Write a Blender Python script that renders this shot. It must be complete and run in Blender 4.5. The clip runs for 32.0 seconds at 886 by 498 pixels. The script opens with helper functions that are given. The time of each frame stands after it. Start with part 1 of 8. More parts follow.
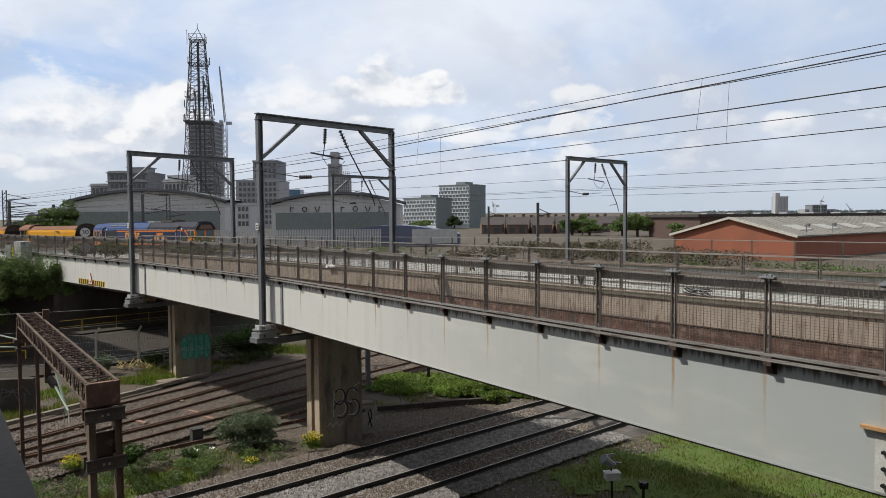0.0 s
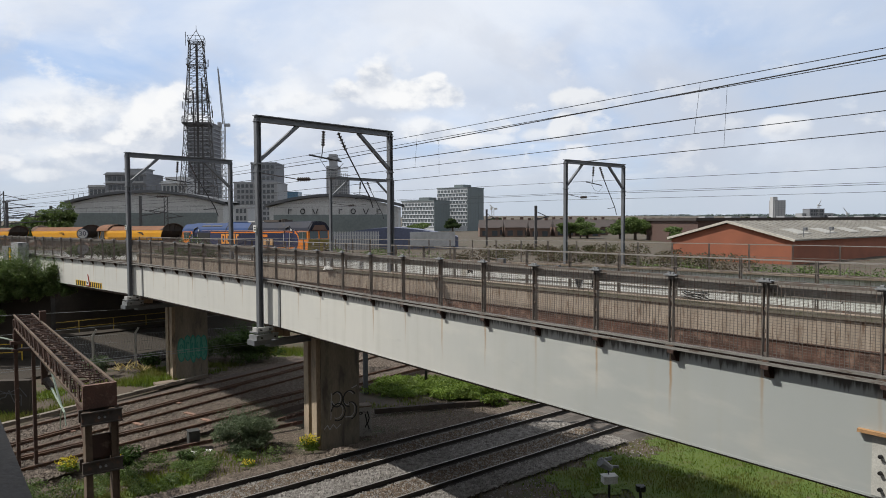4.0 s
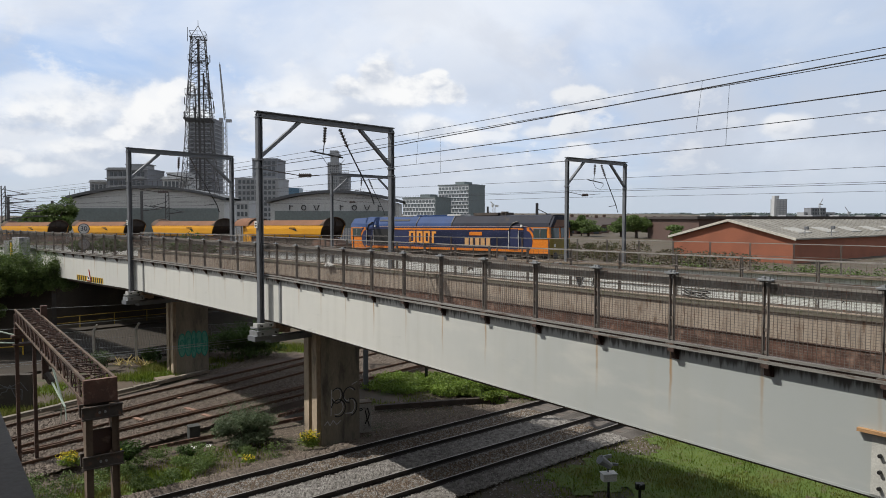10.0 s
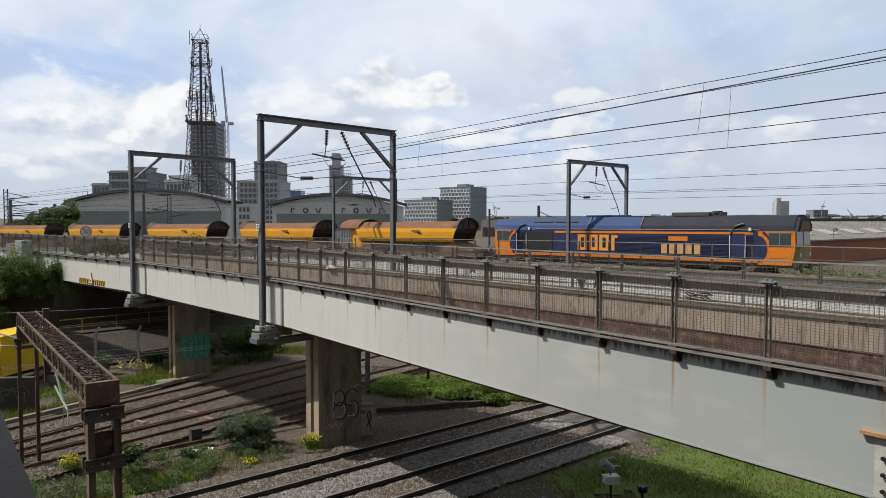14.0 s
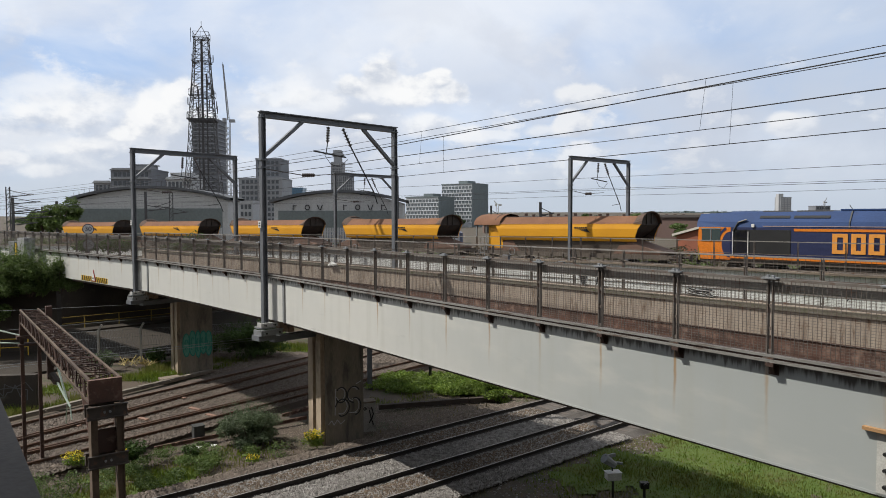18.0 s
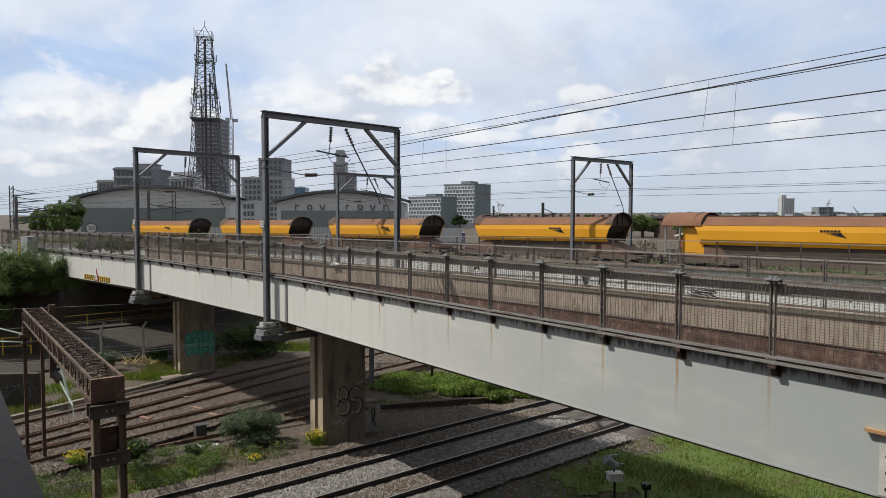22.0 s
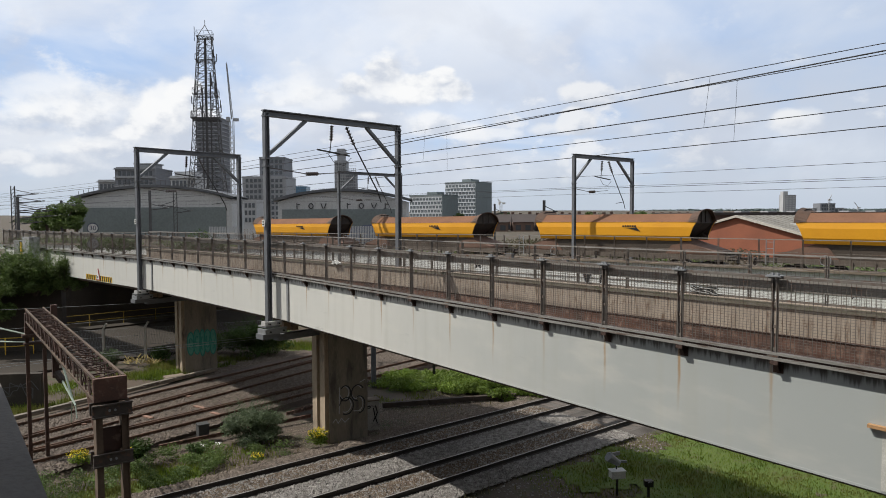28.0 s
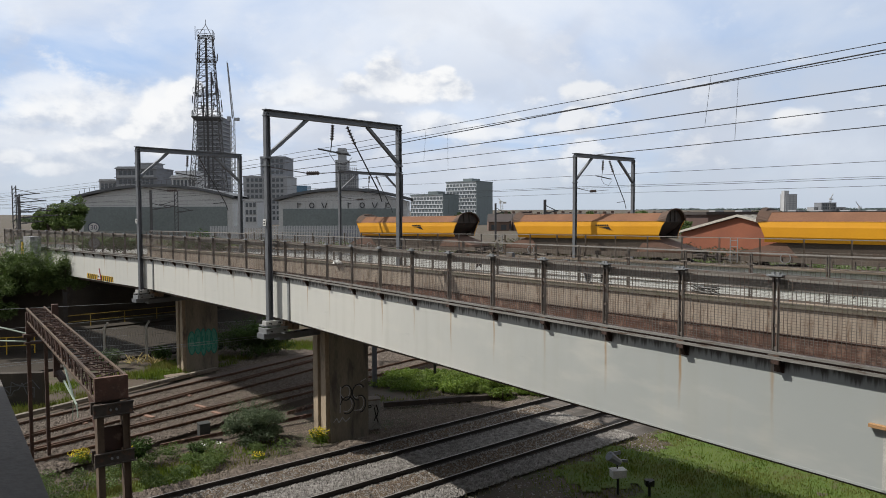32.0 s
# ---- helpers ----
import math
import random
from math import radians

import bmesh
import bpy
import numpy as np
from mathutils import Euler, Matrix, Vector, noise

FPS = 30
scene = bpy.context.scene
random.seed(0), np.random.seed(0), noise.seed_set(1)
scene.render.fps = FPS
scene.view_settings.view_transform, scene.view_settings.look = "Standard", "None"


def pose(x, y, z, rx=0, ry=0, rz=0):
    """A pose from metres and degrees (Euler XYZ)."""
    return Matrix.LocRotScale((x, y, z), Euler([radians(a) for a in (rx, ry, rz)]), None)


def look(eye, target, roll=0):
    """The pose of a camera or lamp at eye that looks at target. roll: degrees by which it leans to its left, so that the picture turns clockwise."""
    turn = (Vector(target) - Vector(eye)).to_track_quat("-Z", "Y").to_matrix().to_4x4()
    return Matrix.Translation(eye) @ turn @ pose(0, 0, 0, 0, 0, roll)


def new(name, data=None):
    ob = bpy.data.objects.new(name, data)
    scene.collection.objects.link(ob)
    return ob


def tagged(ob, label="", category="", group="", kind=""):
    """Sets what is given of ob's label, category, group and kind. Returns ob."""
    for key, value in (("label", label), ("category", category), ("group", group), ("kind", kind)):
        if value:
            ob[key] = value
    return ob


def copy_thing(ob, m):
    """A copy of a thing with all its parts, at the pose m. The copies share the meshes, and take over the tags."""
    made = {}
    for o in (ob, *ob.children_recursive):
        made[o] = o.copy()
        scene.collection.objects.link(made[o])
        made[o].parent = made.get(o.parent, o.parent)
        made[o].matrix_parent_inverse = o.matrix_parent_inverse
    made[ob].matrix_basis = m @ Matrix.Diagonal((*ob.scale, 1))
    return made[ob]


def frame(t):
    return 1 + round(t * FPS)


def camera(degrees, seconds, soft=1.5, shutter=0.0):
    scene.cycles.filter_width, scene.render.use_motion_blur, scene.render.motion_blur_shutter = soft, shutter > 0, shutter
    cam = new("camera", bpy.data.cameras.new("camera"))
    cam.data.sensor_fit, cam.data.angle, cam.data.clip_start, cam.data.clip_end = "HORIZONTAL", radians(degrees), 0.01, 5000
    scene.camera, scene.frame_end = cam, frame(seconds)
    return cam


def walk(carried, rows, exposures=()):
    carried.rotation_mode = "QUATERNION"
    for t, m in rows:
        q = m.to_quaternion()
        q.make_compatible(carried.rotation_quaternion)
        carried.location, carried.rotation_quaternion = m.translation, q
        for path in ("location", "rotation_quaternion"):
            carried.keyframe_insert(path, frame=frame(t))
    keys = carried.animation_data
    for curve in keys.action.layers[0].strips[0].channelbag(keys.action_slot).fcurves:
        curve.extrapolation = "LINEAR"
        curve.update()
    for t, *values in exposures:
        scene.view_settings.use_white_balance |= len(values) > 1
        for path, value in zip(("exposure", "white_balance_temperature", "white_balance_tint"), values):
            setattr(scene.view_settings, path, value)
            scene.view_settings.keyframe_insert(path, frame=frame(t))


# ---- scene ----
cam = camera(66.32, 32.0, soft=0.9)
EYE = Vector((0.0, 0.0, 9.3))
# seconds, turn to the left, tilt up, lean to the left (degrees)
TURNS = (
    (0, 0.050, -2.556, -0.438), (0.5, 0.064, -2.591, -0.397), (1, 0.019, -2.634, -0.467), (1.5, 0.016, -2.712, -0.404), (2, 0.023, -2.675, -0.312),
    (2.5, 0.032, -2.491, -0.162), (3, -0.071, -2.338, -0.172), (3.5, -0.139, -2.297, -0.242), (5.5, -0.053, -2.584, -0.182), (6, -0.079, -2.631, -0.231),
    (6.5, -0.103, -2.686, -0.242), (7, -0.089, -2.559, -0.182), (7.5, -0.097, -2.489, -0.157), (8, -0.080, -2.452, -0.067), (8.5, -0.096, -2.501, -0.153),
    (9, -0.093, -2.592, -0.076), (9.5, -0.061, -2.600, -0.045), (10, -0.050, -2.586, 0.083), (10.5, -0.092, -2.527, -0.055), (11, -0.086, -2.476, 0.013),
    (11.5, -0.091, -2.452, -0.071), (12, -0.091, -2.452, -0.071), (12.5, -0.078, -2.471, -0.147), (13, 0.000, -2.434, -0.000), (13.5, 0.057, -2.384, -0.009),
    (14, 0.099, -2.374, 0.015), (14.5, 0.135, -2.379, -0.063), (16.5, 0.258, -2.475, -0.076), (17, 0.202, -2.579, -0.113), (17.5, 0.191, -2.640, -0.127),
    (18, 0.244, -2.649, -0.112), (18.5, 0.323, -2.611, -0.050), (19, 0.347, -2.662, -0.086), (19.5, 0.340, -2.728, -0.007), (20, 0.336, -2.729, 0.059),
    (20.5, 0.337, -2.609, 0.227), (21, 0.393, -2.567, 0.078), (21.5, 0.425, -2.595, 0.044), (22, 0.439, -2.632, 0.069), (22.5, 0.486, -2.651, 0.025),
    (23, 0.541, -2.668, 0.030), (23.5, 0.541, -2.668, 0.030), (24, 0.532, -2.717, 0.081), (24.5, 0.537, -2.706, 0.134), (25, 0.537, -2.726, 0.134),
    (25.5, 0.547, -2.723, 0.030), (27.5, 0.550, -2.799, -0.163), (28, 0.552, -2.786, -0.219), (28.5, 0.547, -2.804, -0.300), (29, 0.547, -2.875, -0.301),
    (29.5, 0.582, -2.897, -0.242), (30, 0.549, -2.904, -0.254), (30.5, 0.573, -2.897, -0.239), (31, 0.578, -2.960, -0.310), (31.5, 0.613, -2.905, -0.251),
    (32, 0.624, -2.839, -0.231),
)


def aim(turn, tilt, lean):
    a, p = radians(turn), radians(tilt)
    way = Vector((-math.sin(a) * math.cos(p), math.cos(a) * math.cos(p), math.sin(p)))
    return look(EYE, EYE + way * 100, lean)


walk(cam, [(t, aim(a, p, c)) for t, a, p, c in TURNS])

# ---- light ----
world = bpy.data.worlds.new("sky")
scene.world = world
world.use_nodes = True
wn, wl = world.node_tree.nodes, world.node_tree.links
wn.clear()
SUN_WAY = Vector((0.79, -0.04, -1.0)).normalized()


def wnode(kind, **sets):
    n = wn.new(kind)
    for key, value in sets.items():
        n.inputs[key].default_value = value
    return n


def wmath(op, a, b=None, c=None):
    n = wn.new("ShaderNodeMath")
    n.operation = op
    for i, v in enumerate((a, b, c)):
        if v is None:
            continue
        if isinstance(v, (int, float)):
            n.inputs[i].default_value = v
        else:
            wl.new(v, n.inputs[i])
    return n.outputs[0]


def wramp(src, lo, hi, a=0.0, b=1.0):
    n = wn.new("ShaderNodeMapRange")
    n.interpolation_type = "SMOOTHSTEP"
    wl.new(src, n.inputs["Value"])
    for key, v in (("From Min", lo), ("From Max", hi), ("To Min", a), ("To Max", b)):
        n.inputs[key].default_value = v
    return n.outputs[0]


def wmix(f, a, b):
    n = wn.new("ShaderNodeMix")
    n.data_type = "RGBA"
    wl.new(f, n.inputs["Factor"])
    for i, v in ((6, a), (7, b)):
        if isinstance(v, tuple):
            n.inputs[i].default_value = v
        else:
            wl.new(v, n.inputs[i])
    return n.outputs[2]


def cloud_at(sky_u, sky_v, billow, u0, v0, a, b, ragged):
    """How far inside a puff of cloud a sky place is, and how much it faces the sun; its edge is broken up by noise."""
    du = wmath("DIVIDE", wmath("SUBTRACT", sky_u, u0), a)
    dv = wmath("DIVIDE", wmath("SUBTRACT", sky_v, v0), b)
    low = wmath("MULTIPLY", dv, wmath("ADD", 1.0, wmath("MULTIPLY", wmath("LESS_THAN", dv, 0.0), 0.45)))
    r = wmath("SQRT", wmath("ADD", wmath("MULTIPLY", du, du), wmath("MULTIPLY", low, low)))
    r = wmath("SUBTRACT", r, wmath("MULTIPLY", wmath("SUBTRACT", billow, 0.46), ragged))
    facing = wmath("ADD", wmath("MULTIPLY", dv, 0.75), wmath("MULTIPLY", du, -0.3))
    return r, facing


def build_sky():
    sky = wn.new("ShaderNodeTexSky")
    sky.sky_type, sky.sun_disc = "NISHITA", False
    sky.sun_elevation, sky.sun_rotation = radians(51.6), radians(-93)
    sky.air_density, sky.dust_density, sky.ozone_density = 1.0, 0.6, 3.0
    coord = wn.new("ShaderNodeTexCoord")
    sep = wn.new("ShaderNodeSeparateXYZ")
    wl.new(coord.outputs["Generated"], sep.inputs[0])
    # the high veil lies flat overhead, so its streaks narrow towards the horizon
    up = wmath("ADD", wmath("MAXIMUM", sep.outputs[2], 0.0), 0.16)
    flat = wn.new("ShaderNodeCombineXYZ")
    wl.new(wmath("DIVIDE", sep.outputs[0], up), flat.inputs[0])
    wl.new(wmath("DIVIDE", sep.outputs[1], up), flat.inputs[1])
    thin = wnode("ShaderNodeTexNoise", Scale=0.62, Detail=7.0, Roughness=0.52, Distortion=0.5)
    wl.new(flat.outputs[0], thin.inputs["Vector"])
    veil = wramp(thin.outputs["Fac"], 0.34, 0.60)
    ahead = wmath("MAXIMUM", sep.outputs[1], 0.05)
    su, sv = wmath("DIVIDE", sep.outputs[0], ahead), wmath("DIVIDE", sep.outputs[2], ahead)
    squash = wn.new("ShaderNodeVectorMath")
    squash.operation = "MULTIPLY"
    squash.inputs[1].default_value = (1.0, 1.0, 1.5)
    wl.new(coord.outputs["Generated"], squash.inputs[0])
    puff = wnode("ShaderNodeTexNoise", Scale=13.0, Detail=10.0, Roughness=0.58, Distortion=0.1)
    wl.new(squash.outputs[0], puff.inputs["Vector"])
    soft = wnode("ShaderNodeTexNoise", Scale=4.2, Detail=8.0, Roughness=0.55, Distortion=0.3)
    wl.new(squash.outputs[0], soft.inputs["Vector"])
    clear = wmix(wramp(sep.outputs[2], -0.3, -0.2, 0.62, 0.62), sky.outputs[0], (4.6, 6.6, 10.3, 1))
    base = wmix(veil, clear, (8.3, 8.75, 9.5, 1))
    # a grey-blue bank of low cloud and haze towards the horizon
    bank = wmath("MULTIPLY", wramp(sep.outputs[2], 0.30, 0.10), wramp(soft.outputs["Fac"], 0.38, 0.60))
    base = wmix(bank, base, (5.9, 6.5, 7.6, 1))
    glow = wmath("MULTIPLY", wramp(sep.outputs[2], 0.32, 0.14), wramp(puff.outputs["Fac"], 0.54, 0.68))
    base = wmix(wmath("MULTIPLY", glow, 0.8), base, (9.0, 9.15, 9.4, 1))
    base = wmix(wramp(sep.outputs[2], 0.11, 0.0), base, (5.4, 6.1, 7.0, 1))
    out = base
    mottle = wnode("ShaderNodeTexNoise", Scale=6.5, Detail=7.0, Roughness=0.5, Distortion=0.5)
    wl.new(squash.outputs[0], mottle.inputs["Vector"])
    grey = wmath("MULTIPLY", wramp(mottle.outputs["Fac"], 0.46, 0.66), wramp(sep.outputs[2], 0.40, 0.2))
    out = wmix(wmath("MULTIPLY", grey, 0.42), out, (5.9, 6.3, 7.2, 1))
    out = wmix(wmath("MULTIPLY", wramp(su, 0.15, 0.65), 0.42), out, (5.5, 6.2, 7.3, 1))
    # heaped cloud; its relief is the noise against itself a little way towards the sun
    fields = []
    for move in ((0.0, 0.0, 0.0), (-0.016, 0.0, 0.028)):
        shift = wn.new("ShaderNodeVectorMath")
        shift.operation = "ADD"
        shift.inputs[1].default_value = move
        wl.new(squash.outputs[0], shift.inputs[0])
        wide = wnode("ShaderNodeTexNoise", Scale=14.0, Detail=8.0, Roughness=0.55, Distortion=0.1)
        wl.new(shift.outputs[0], wide.inputs["Vector"])
        fields.append(wide.outputs["Fac"])
    billow, relief = fields[0], wmath("SUBTRACT", fields[0], fields[1])
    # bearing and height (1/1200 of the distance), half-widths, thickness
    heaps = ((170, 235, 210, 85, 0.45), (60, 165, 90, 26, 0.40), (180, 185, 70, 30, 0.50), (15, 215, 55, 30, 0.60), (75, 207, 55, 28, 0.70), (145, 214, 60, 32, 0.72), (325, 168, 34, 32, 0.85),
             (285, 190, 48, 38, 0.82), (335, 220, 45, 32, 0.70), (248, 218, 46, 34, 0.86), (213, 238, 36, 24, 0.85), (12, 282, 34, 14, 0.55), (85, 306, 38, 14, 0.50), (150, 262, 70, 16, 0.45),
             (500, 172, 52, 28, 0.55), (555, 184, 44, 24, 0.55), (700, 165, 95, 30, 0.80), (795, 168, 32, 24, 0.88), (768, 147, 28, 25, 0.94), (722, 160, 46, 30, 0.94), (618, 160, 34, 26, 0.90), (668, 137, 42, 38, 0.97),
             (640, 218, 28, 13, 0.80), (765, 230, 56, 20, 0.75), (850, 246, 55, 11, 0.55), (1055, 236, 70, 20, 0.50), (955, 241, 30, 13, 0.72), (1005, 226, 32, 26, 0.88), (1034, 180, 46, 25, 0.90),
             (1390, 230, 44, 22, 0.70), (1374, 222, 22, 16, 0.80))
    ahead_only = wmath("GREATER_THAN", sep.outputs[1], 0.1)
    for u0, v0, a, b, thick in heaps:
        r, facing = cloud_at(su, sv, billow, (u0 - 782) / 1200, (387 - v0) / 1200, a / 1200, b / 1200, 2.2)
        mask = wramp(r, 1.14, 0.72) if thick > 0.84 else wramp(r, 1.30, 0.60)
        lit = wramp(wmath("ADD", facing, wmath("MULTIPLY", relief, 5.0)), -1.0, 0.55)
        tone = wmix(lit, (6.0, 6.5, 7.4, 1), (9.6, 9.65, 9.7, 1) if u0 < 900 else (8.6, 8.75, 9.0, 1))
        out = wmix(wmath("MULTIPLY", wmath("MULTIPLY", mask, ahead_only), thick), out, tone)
    # unseen cloud added overhead and behind, toned neutral grey to hold down the fill light
    over = wmath("MAXIMUM", wramp(sep.outputs[2], 0.36, 0.62), wramp(sep.outputs[1], 0.25, -0.15))
    out = wmix(wmath("MULTIPLY", over, wramp(soft.outputs["Fac"], 0.30, 0.55, 0.55, 0.95)), out, (5.4, 5.6, 5.9, 1))
    bg = wnode("ShaderNodeBackground", Strength=0.1)
    wl.new(out, bg.inputs["Color"])
    end = wn.new("ShaderNodeOutputWorld")
    wl.new(bg.outputs[0], end.inputs[0])


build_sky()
sun = new("sun", bpy.data.lights.new("sun", "SUN"))
sun.data.energy, sun.data.angle, sun.data.color = 4.6, radians(0.6), (1.0, 0.95, 0.87)
sun.matrix_world = look((0, 0, 60), Vector((0, 0, 60)) + SUN_WAY)
scene.view_settings.exposure = 0.0

# ---- materials ----
MATS = {}


def mat(name, c1, c2=None, rough=0.7, metal=0.0, scale=3.0, fine=40.0, bump=0.15, spots=None, spot_at=0.62, each=0.0, stretch=None, far=0.0, spec=0.5, grain=0.15):
    """Two tones in large patches with fine grain and relief; spots: a third tone for rust, moss or dirt; each: tone change from piece to piece."""
    if name in MATS:
        return MATS[name]
    m = bpy.data.materials.new(name)
    m.use_nodes = True
    n, l = m.node_tree.nodes, m.node_tree.links
    b = n["Principled BSDF"]
    b.inputs["Roughness"].default_value, b.inputs["Metallic"].default_value = rough, metal
    b.inputs["Specular IOR Level"].default_value = spec
    c2 = c2 or tuple(v * 0.72 for v in c1)
    co = n.new("ShaderNodeTexCoord")
    mp = n.new("ShaderNodeMapping")
    mp.inputs["Scale"].default_value = stretch or (1, 1, 1)
    geo = n.new("ShaderNodeNewGeometry")
    l.new(geo.outputs["Position"] if far else co.outputs["Object"], mp.inputs["Vector"])
    big = n.new("ShaderNodeTexNoise")
    big.inputs["Scale"].default_value, big.inputs["Detail"].default_value = scale, 6
    small = n.new("ShaderNodeTexNoise")
    small.inputs["Scale"].default_value, small.inputs["Detail"].default_value = fine, 4
    for t in (big, small):
        l.new(mp.outputs[0], t.inputs["Vector"])

    def ramp(src, lo, hi):
        r = n.new("ShaderNodeMapRange")
        r.inputs["From Min"].default_value, r.inputs["From Max"].default_value = lo, hi
        l.new(src, r.inputs["Value"])
        return r.outputs[0]

    def mix(f, a, c, kind="MIX"):
        x = n.new("ShaderNodeMix")
        x.data_type, x.blend_type = "RGBA", kind
        if isinstance(f, float):
            x.inputs["Factor"].default_value = f
        else:
            l.new(f, x.inputs["Factor"])
        for i, v in ((6, a), (7, c)):
            if isinstance(v, tuple):
                x.inputs[i].default_value = (*v, 1)
            else:
                l.new(v, x.inputs[i])
        return x.outputs[2]

    col = mix(ramp(big.outputs["Fac"], 0.3, 0.7), c1, c2)
    grain = mix(ramp(small.outputs["Fac"], 0.25, 0.75), (1 - grain * 1.2,) * 3, (1 + grain * 0.8,) * 3)
    col = mix(1.0, col, grain, "MULTIPLY")
    if spots:
        sp = n.new("ShaderNodeTexNoise")
        sp.inputs["Scale"].default_value, sp.inputs["Detail"].default_value, sp.inputs["Roughness"].default_value = scale * 2.3, 8, 0.65
        l.new(mp.outputs[0], sp.inputs["Vector"])
        col = mix(ramp(sp.outputs["Fac"], spot_at - 0.06, spot_at + 0.08), col, spots)
    if each:
        info = n.new("ShaderNodeObjectInfo")
        tone = mix(info.outputs["Random"], (1 - each,) * 3, (1 + each,) * 3)
        col = mix(1.0, col, tone, "MULTIPLY")
    l.new(col, b.inputs["Base Color"])
    rr = n.new("ShaderNodeMapRange")
    rr.inputs["To Min"].default_value, rr.inputs["To Max"].default_value = max(0.05, rough - 0.12), min(1, rough + 0.12)
    l.new(small.outputs["Fac"], rr.inputs["Value"])
    l.new(rr.outputs[0], b.inputs["Roughness"])
    if bump:
        bp = n.new("ShaderNodeBump")
        bp.inputs["Strength"].default_value, bp.inputs["Distance"].default_value = bump, 0.02
        l.new(small.outputs["Fac"], bp.inputs["Height"])
        l.new(bp.outputs[0], b.inputs["Normal"])
    MATS[name] = m
    return m


def glass(name, tint=(0.03, 0.04, 0.05)):
    if name not in MATS:
        m = bpy.data.materials.new(name)
        m.use_nodes = True
        b = m.node_tree.nodes["Principled BSDF"]
        b.inputs["Base Color"].default_value, b.inputs["Roughness"].default_value = (*tint, 1), 0.06
        MATS[name] = m
    return MATS[name]


# ---- mesh helpers ----
class Shape:
    """Collects solids and turns them into one mesh."""

    def __init__(self):
        self.v, self.f = [], []

    def add(self, pts, faces):
        k = len(self.v)
        self.v += [tuple(p) for p in pts]
        self.f += [tuple(i + k for i in q) for q in faces]
        return self

    def box(self, c, s, rz=0.0):
        x, y, z = s[0] / 2, s[1] / 2, s[2] / 2
        ca, sa = math.cos(rz), math.sin(rz)
        pts = [(c[0] + a * x * ca - b * y * sa, c[1] + a * x * sa + b * y * ca, c[2] + d * z)
               for d in (-1, 1) for a, b in ((-1, -1), (1, -1), (1, 1), (-1, 1))]
        return self.add(pts, [(3, 2, 1, 0), (4, 5, 6, 7), (0, 1, 5, 4), (1, 2, 6, 5), (2, 3, 7, 6), (3, 0, 4, 7)])

    def bar(self, p, q, w, h, up=(0, 0, 1)):
        """A bar of section w x h from p to q."""
        p, q = Vector(p), Vector(q)
        d = (q - p).normalized()
        u = Vector(up)
        if abs(d.dot(u)) > 0.98:
            u = Vector((0, 1, 0))
        side = d.cross(u).normalized()
        u = side.cross(d)
        a, b = side * w / 2, u * h / 2
        pts = [e + i * a + j * b for e in (p, q) for i, j in ((-1, -1), (1, -1), (1, 1), (-1, 1))]
        return self.add(pts, [(0, 1, 2, 3), (7, 6, 5, 4), (1, 0, 4, 5), (2, 1, 5, 6), (3, 2, 6, 7), (0, 3, 7, 4)])

    def tube(self, p, q, r, n=8, r2=None, caps=True):
        p, q = Vector(p), Vector(q)
        d = (q - p).normalized()
        u = Vector((0, 0, 1)) if abs(d.z) < 0.9 else Vector((1, 0, 0))
        a = d.cross(u).normalized()
        b = d.cross(a)
        r2 = r if r2 is None else r2
        ring = [(math.cos(math.tau * i / n), math.sin(math.tau * i / n)) for i in range(n)]
        pts = [p + (a * c + b * s) * r for c, s in ring] + [q + (a * c + b * s) * r2 for c, s in ring]
        fs = [((i + 1) % n, i, n + i, n + (i + 1) % n) for i in range(n)]
        if caps:
            fs += [tuple(range(n)), tuple(range(2 * n - 1, n - 1, -1))]
        return self.add(pts, fs)

    def isec(self, p, q, w, h, t, up=(0, 0, 1)):
        """An I-section bar from p to q: flanges w wide, h apart along up."""
        p, q = Vector(p), Vector(q)
        d = (q - p).normalized()
        u = Vector(up)
        side = d.cross(u).normalized()
        u = side.cross(d)
        a, b = w / 2, h / 2
        prof = [(-a, -b), (a, -b), (a, -b + t), (t / 2, -b + t), (t / 2, b - t), (a, b - t), (a, b), (-a, b), (-a, b - t), (-t / 2, b - t), (-t / 2, -b + t), (-a, -b + t)]
        pts = [e + side * x + u * y for e in (p, q) for x, y in prof]
        return self.add(pts, [(i, (i + 1) % 12, 12 + (i + 1) % 12, 12 + i) for i in range(12)] + [tuple(range(11, -1, -1)), tuple(range(12, 24))])

    def sweep(self, pts, r, n=5):
        """One continuous round line through the points."""
        pts = [Vector(p) for p in pts]
        k = len(self.v)
        for i, p in enumerate(pts):
            d = (pts[min(i + 1, len(pts) - 1)] - pts[max(i - 1, 0)]).normalized()
            u = Vector((0, 0, 1)) if abs(d.z) < 0.9 else Vector((1, 0, 0))
            a = d.cross(u).normalized()
            b = d.cross(a)
            self.v += [tuple(p + (a * math.cos(math.tau * j / n) + b * math.sin(math.tau * j / n)) * r) for j in range(n)]
        for i in range(len(pts) - 1):
            self.f += [(k + i * n + j, k + i * n + (j + 1) % n, k + (i + 1) * n + (j + 1) % n, k + (i + 1) * n + j) for j in range(n)]
        return self

    def prism(self, prof, x0, x1, shear=0.0):
        """A profile of (y, z) drawn out along x, from x0 to x1."""
        n = len(prof)
        pts = [(x0, y, z) for y, z in prof] + [(x1 + shear * z, y, z) for y, z in prof]
        fs = [(i, (i + 1) % n, n + (i + 1) % n, n + i) for i in range(n)]
        return self.add(pts, fs + [tuple(range(n - 1, -1, -1)), tuple(range(n, 2 * n))])

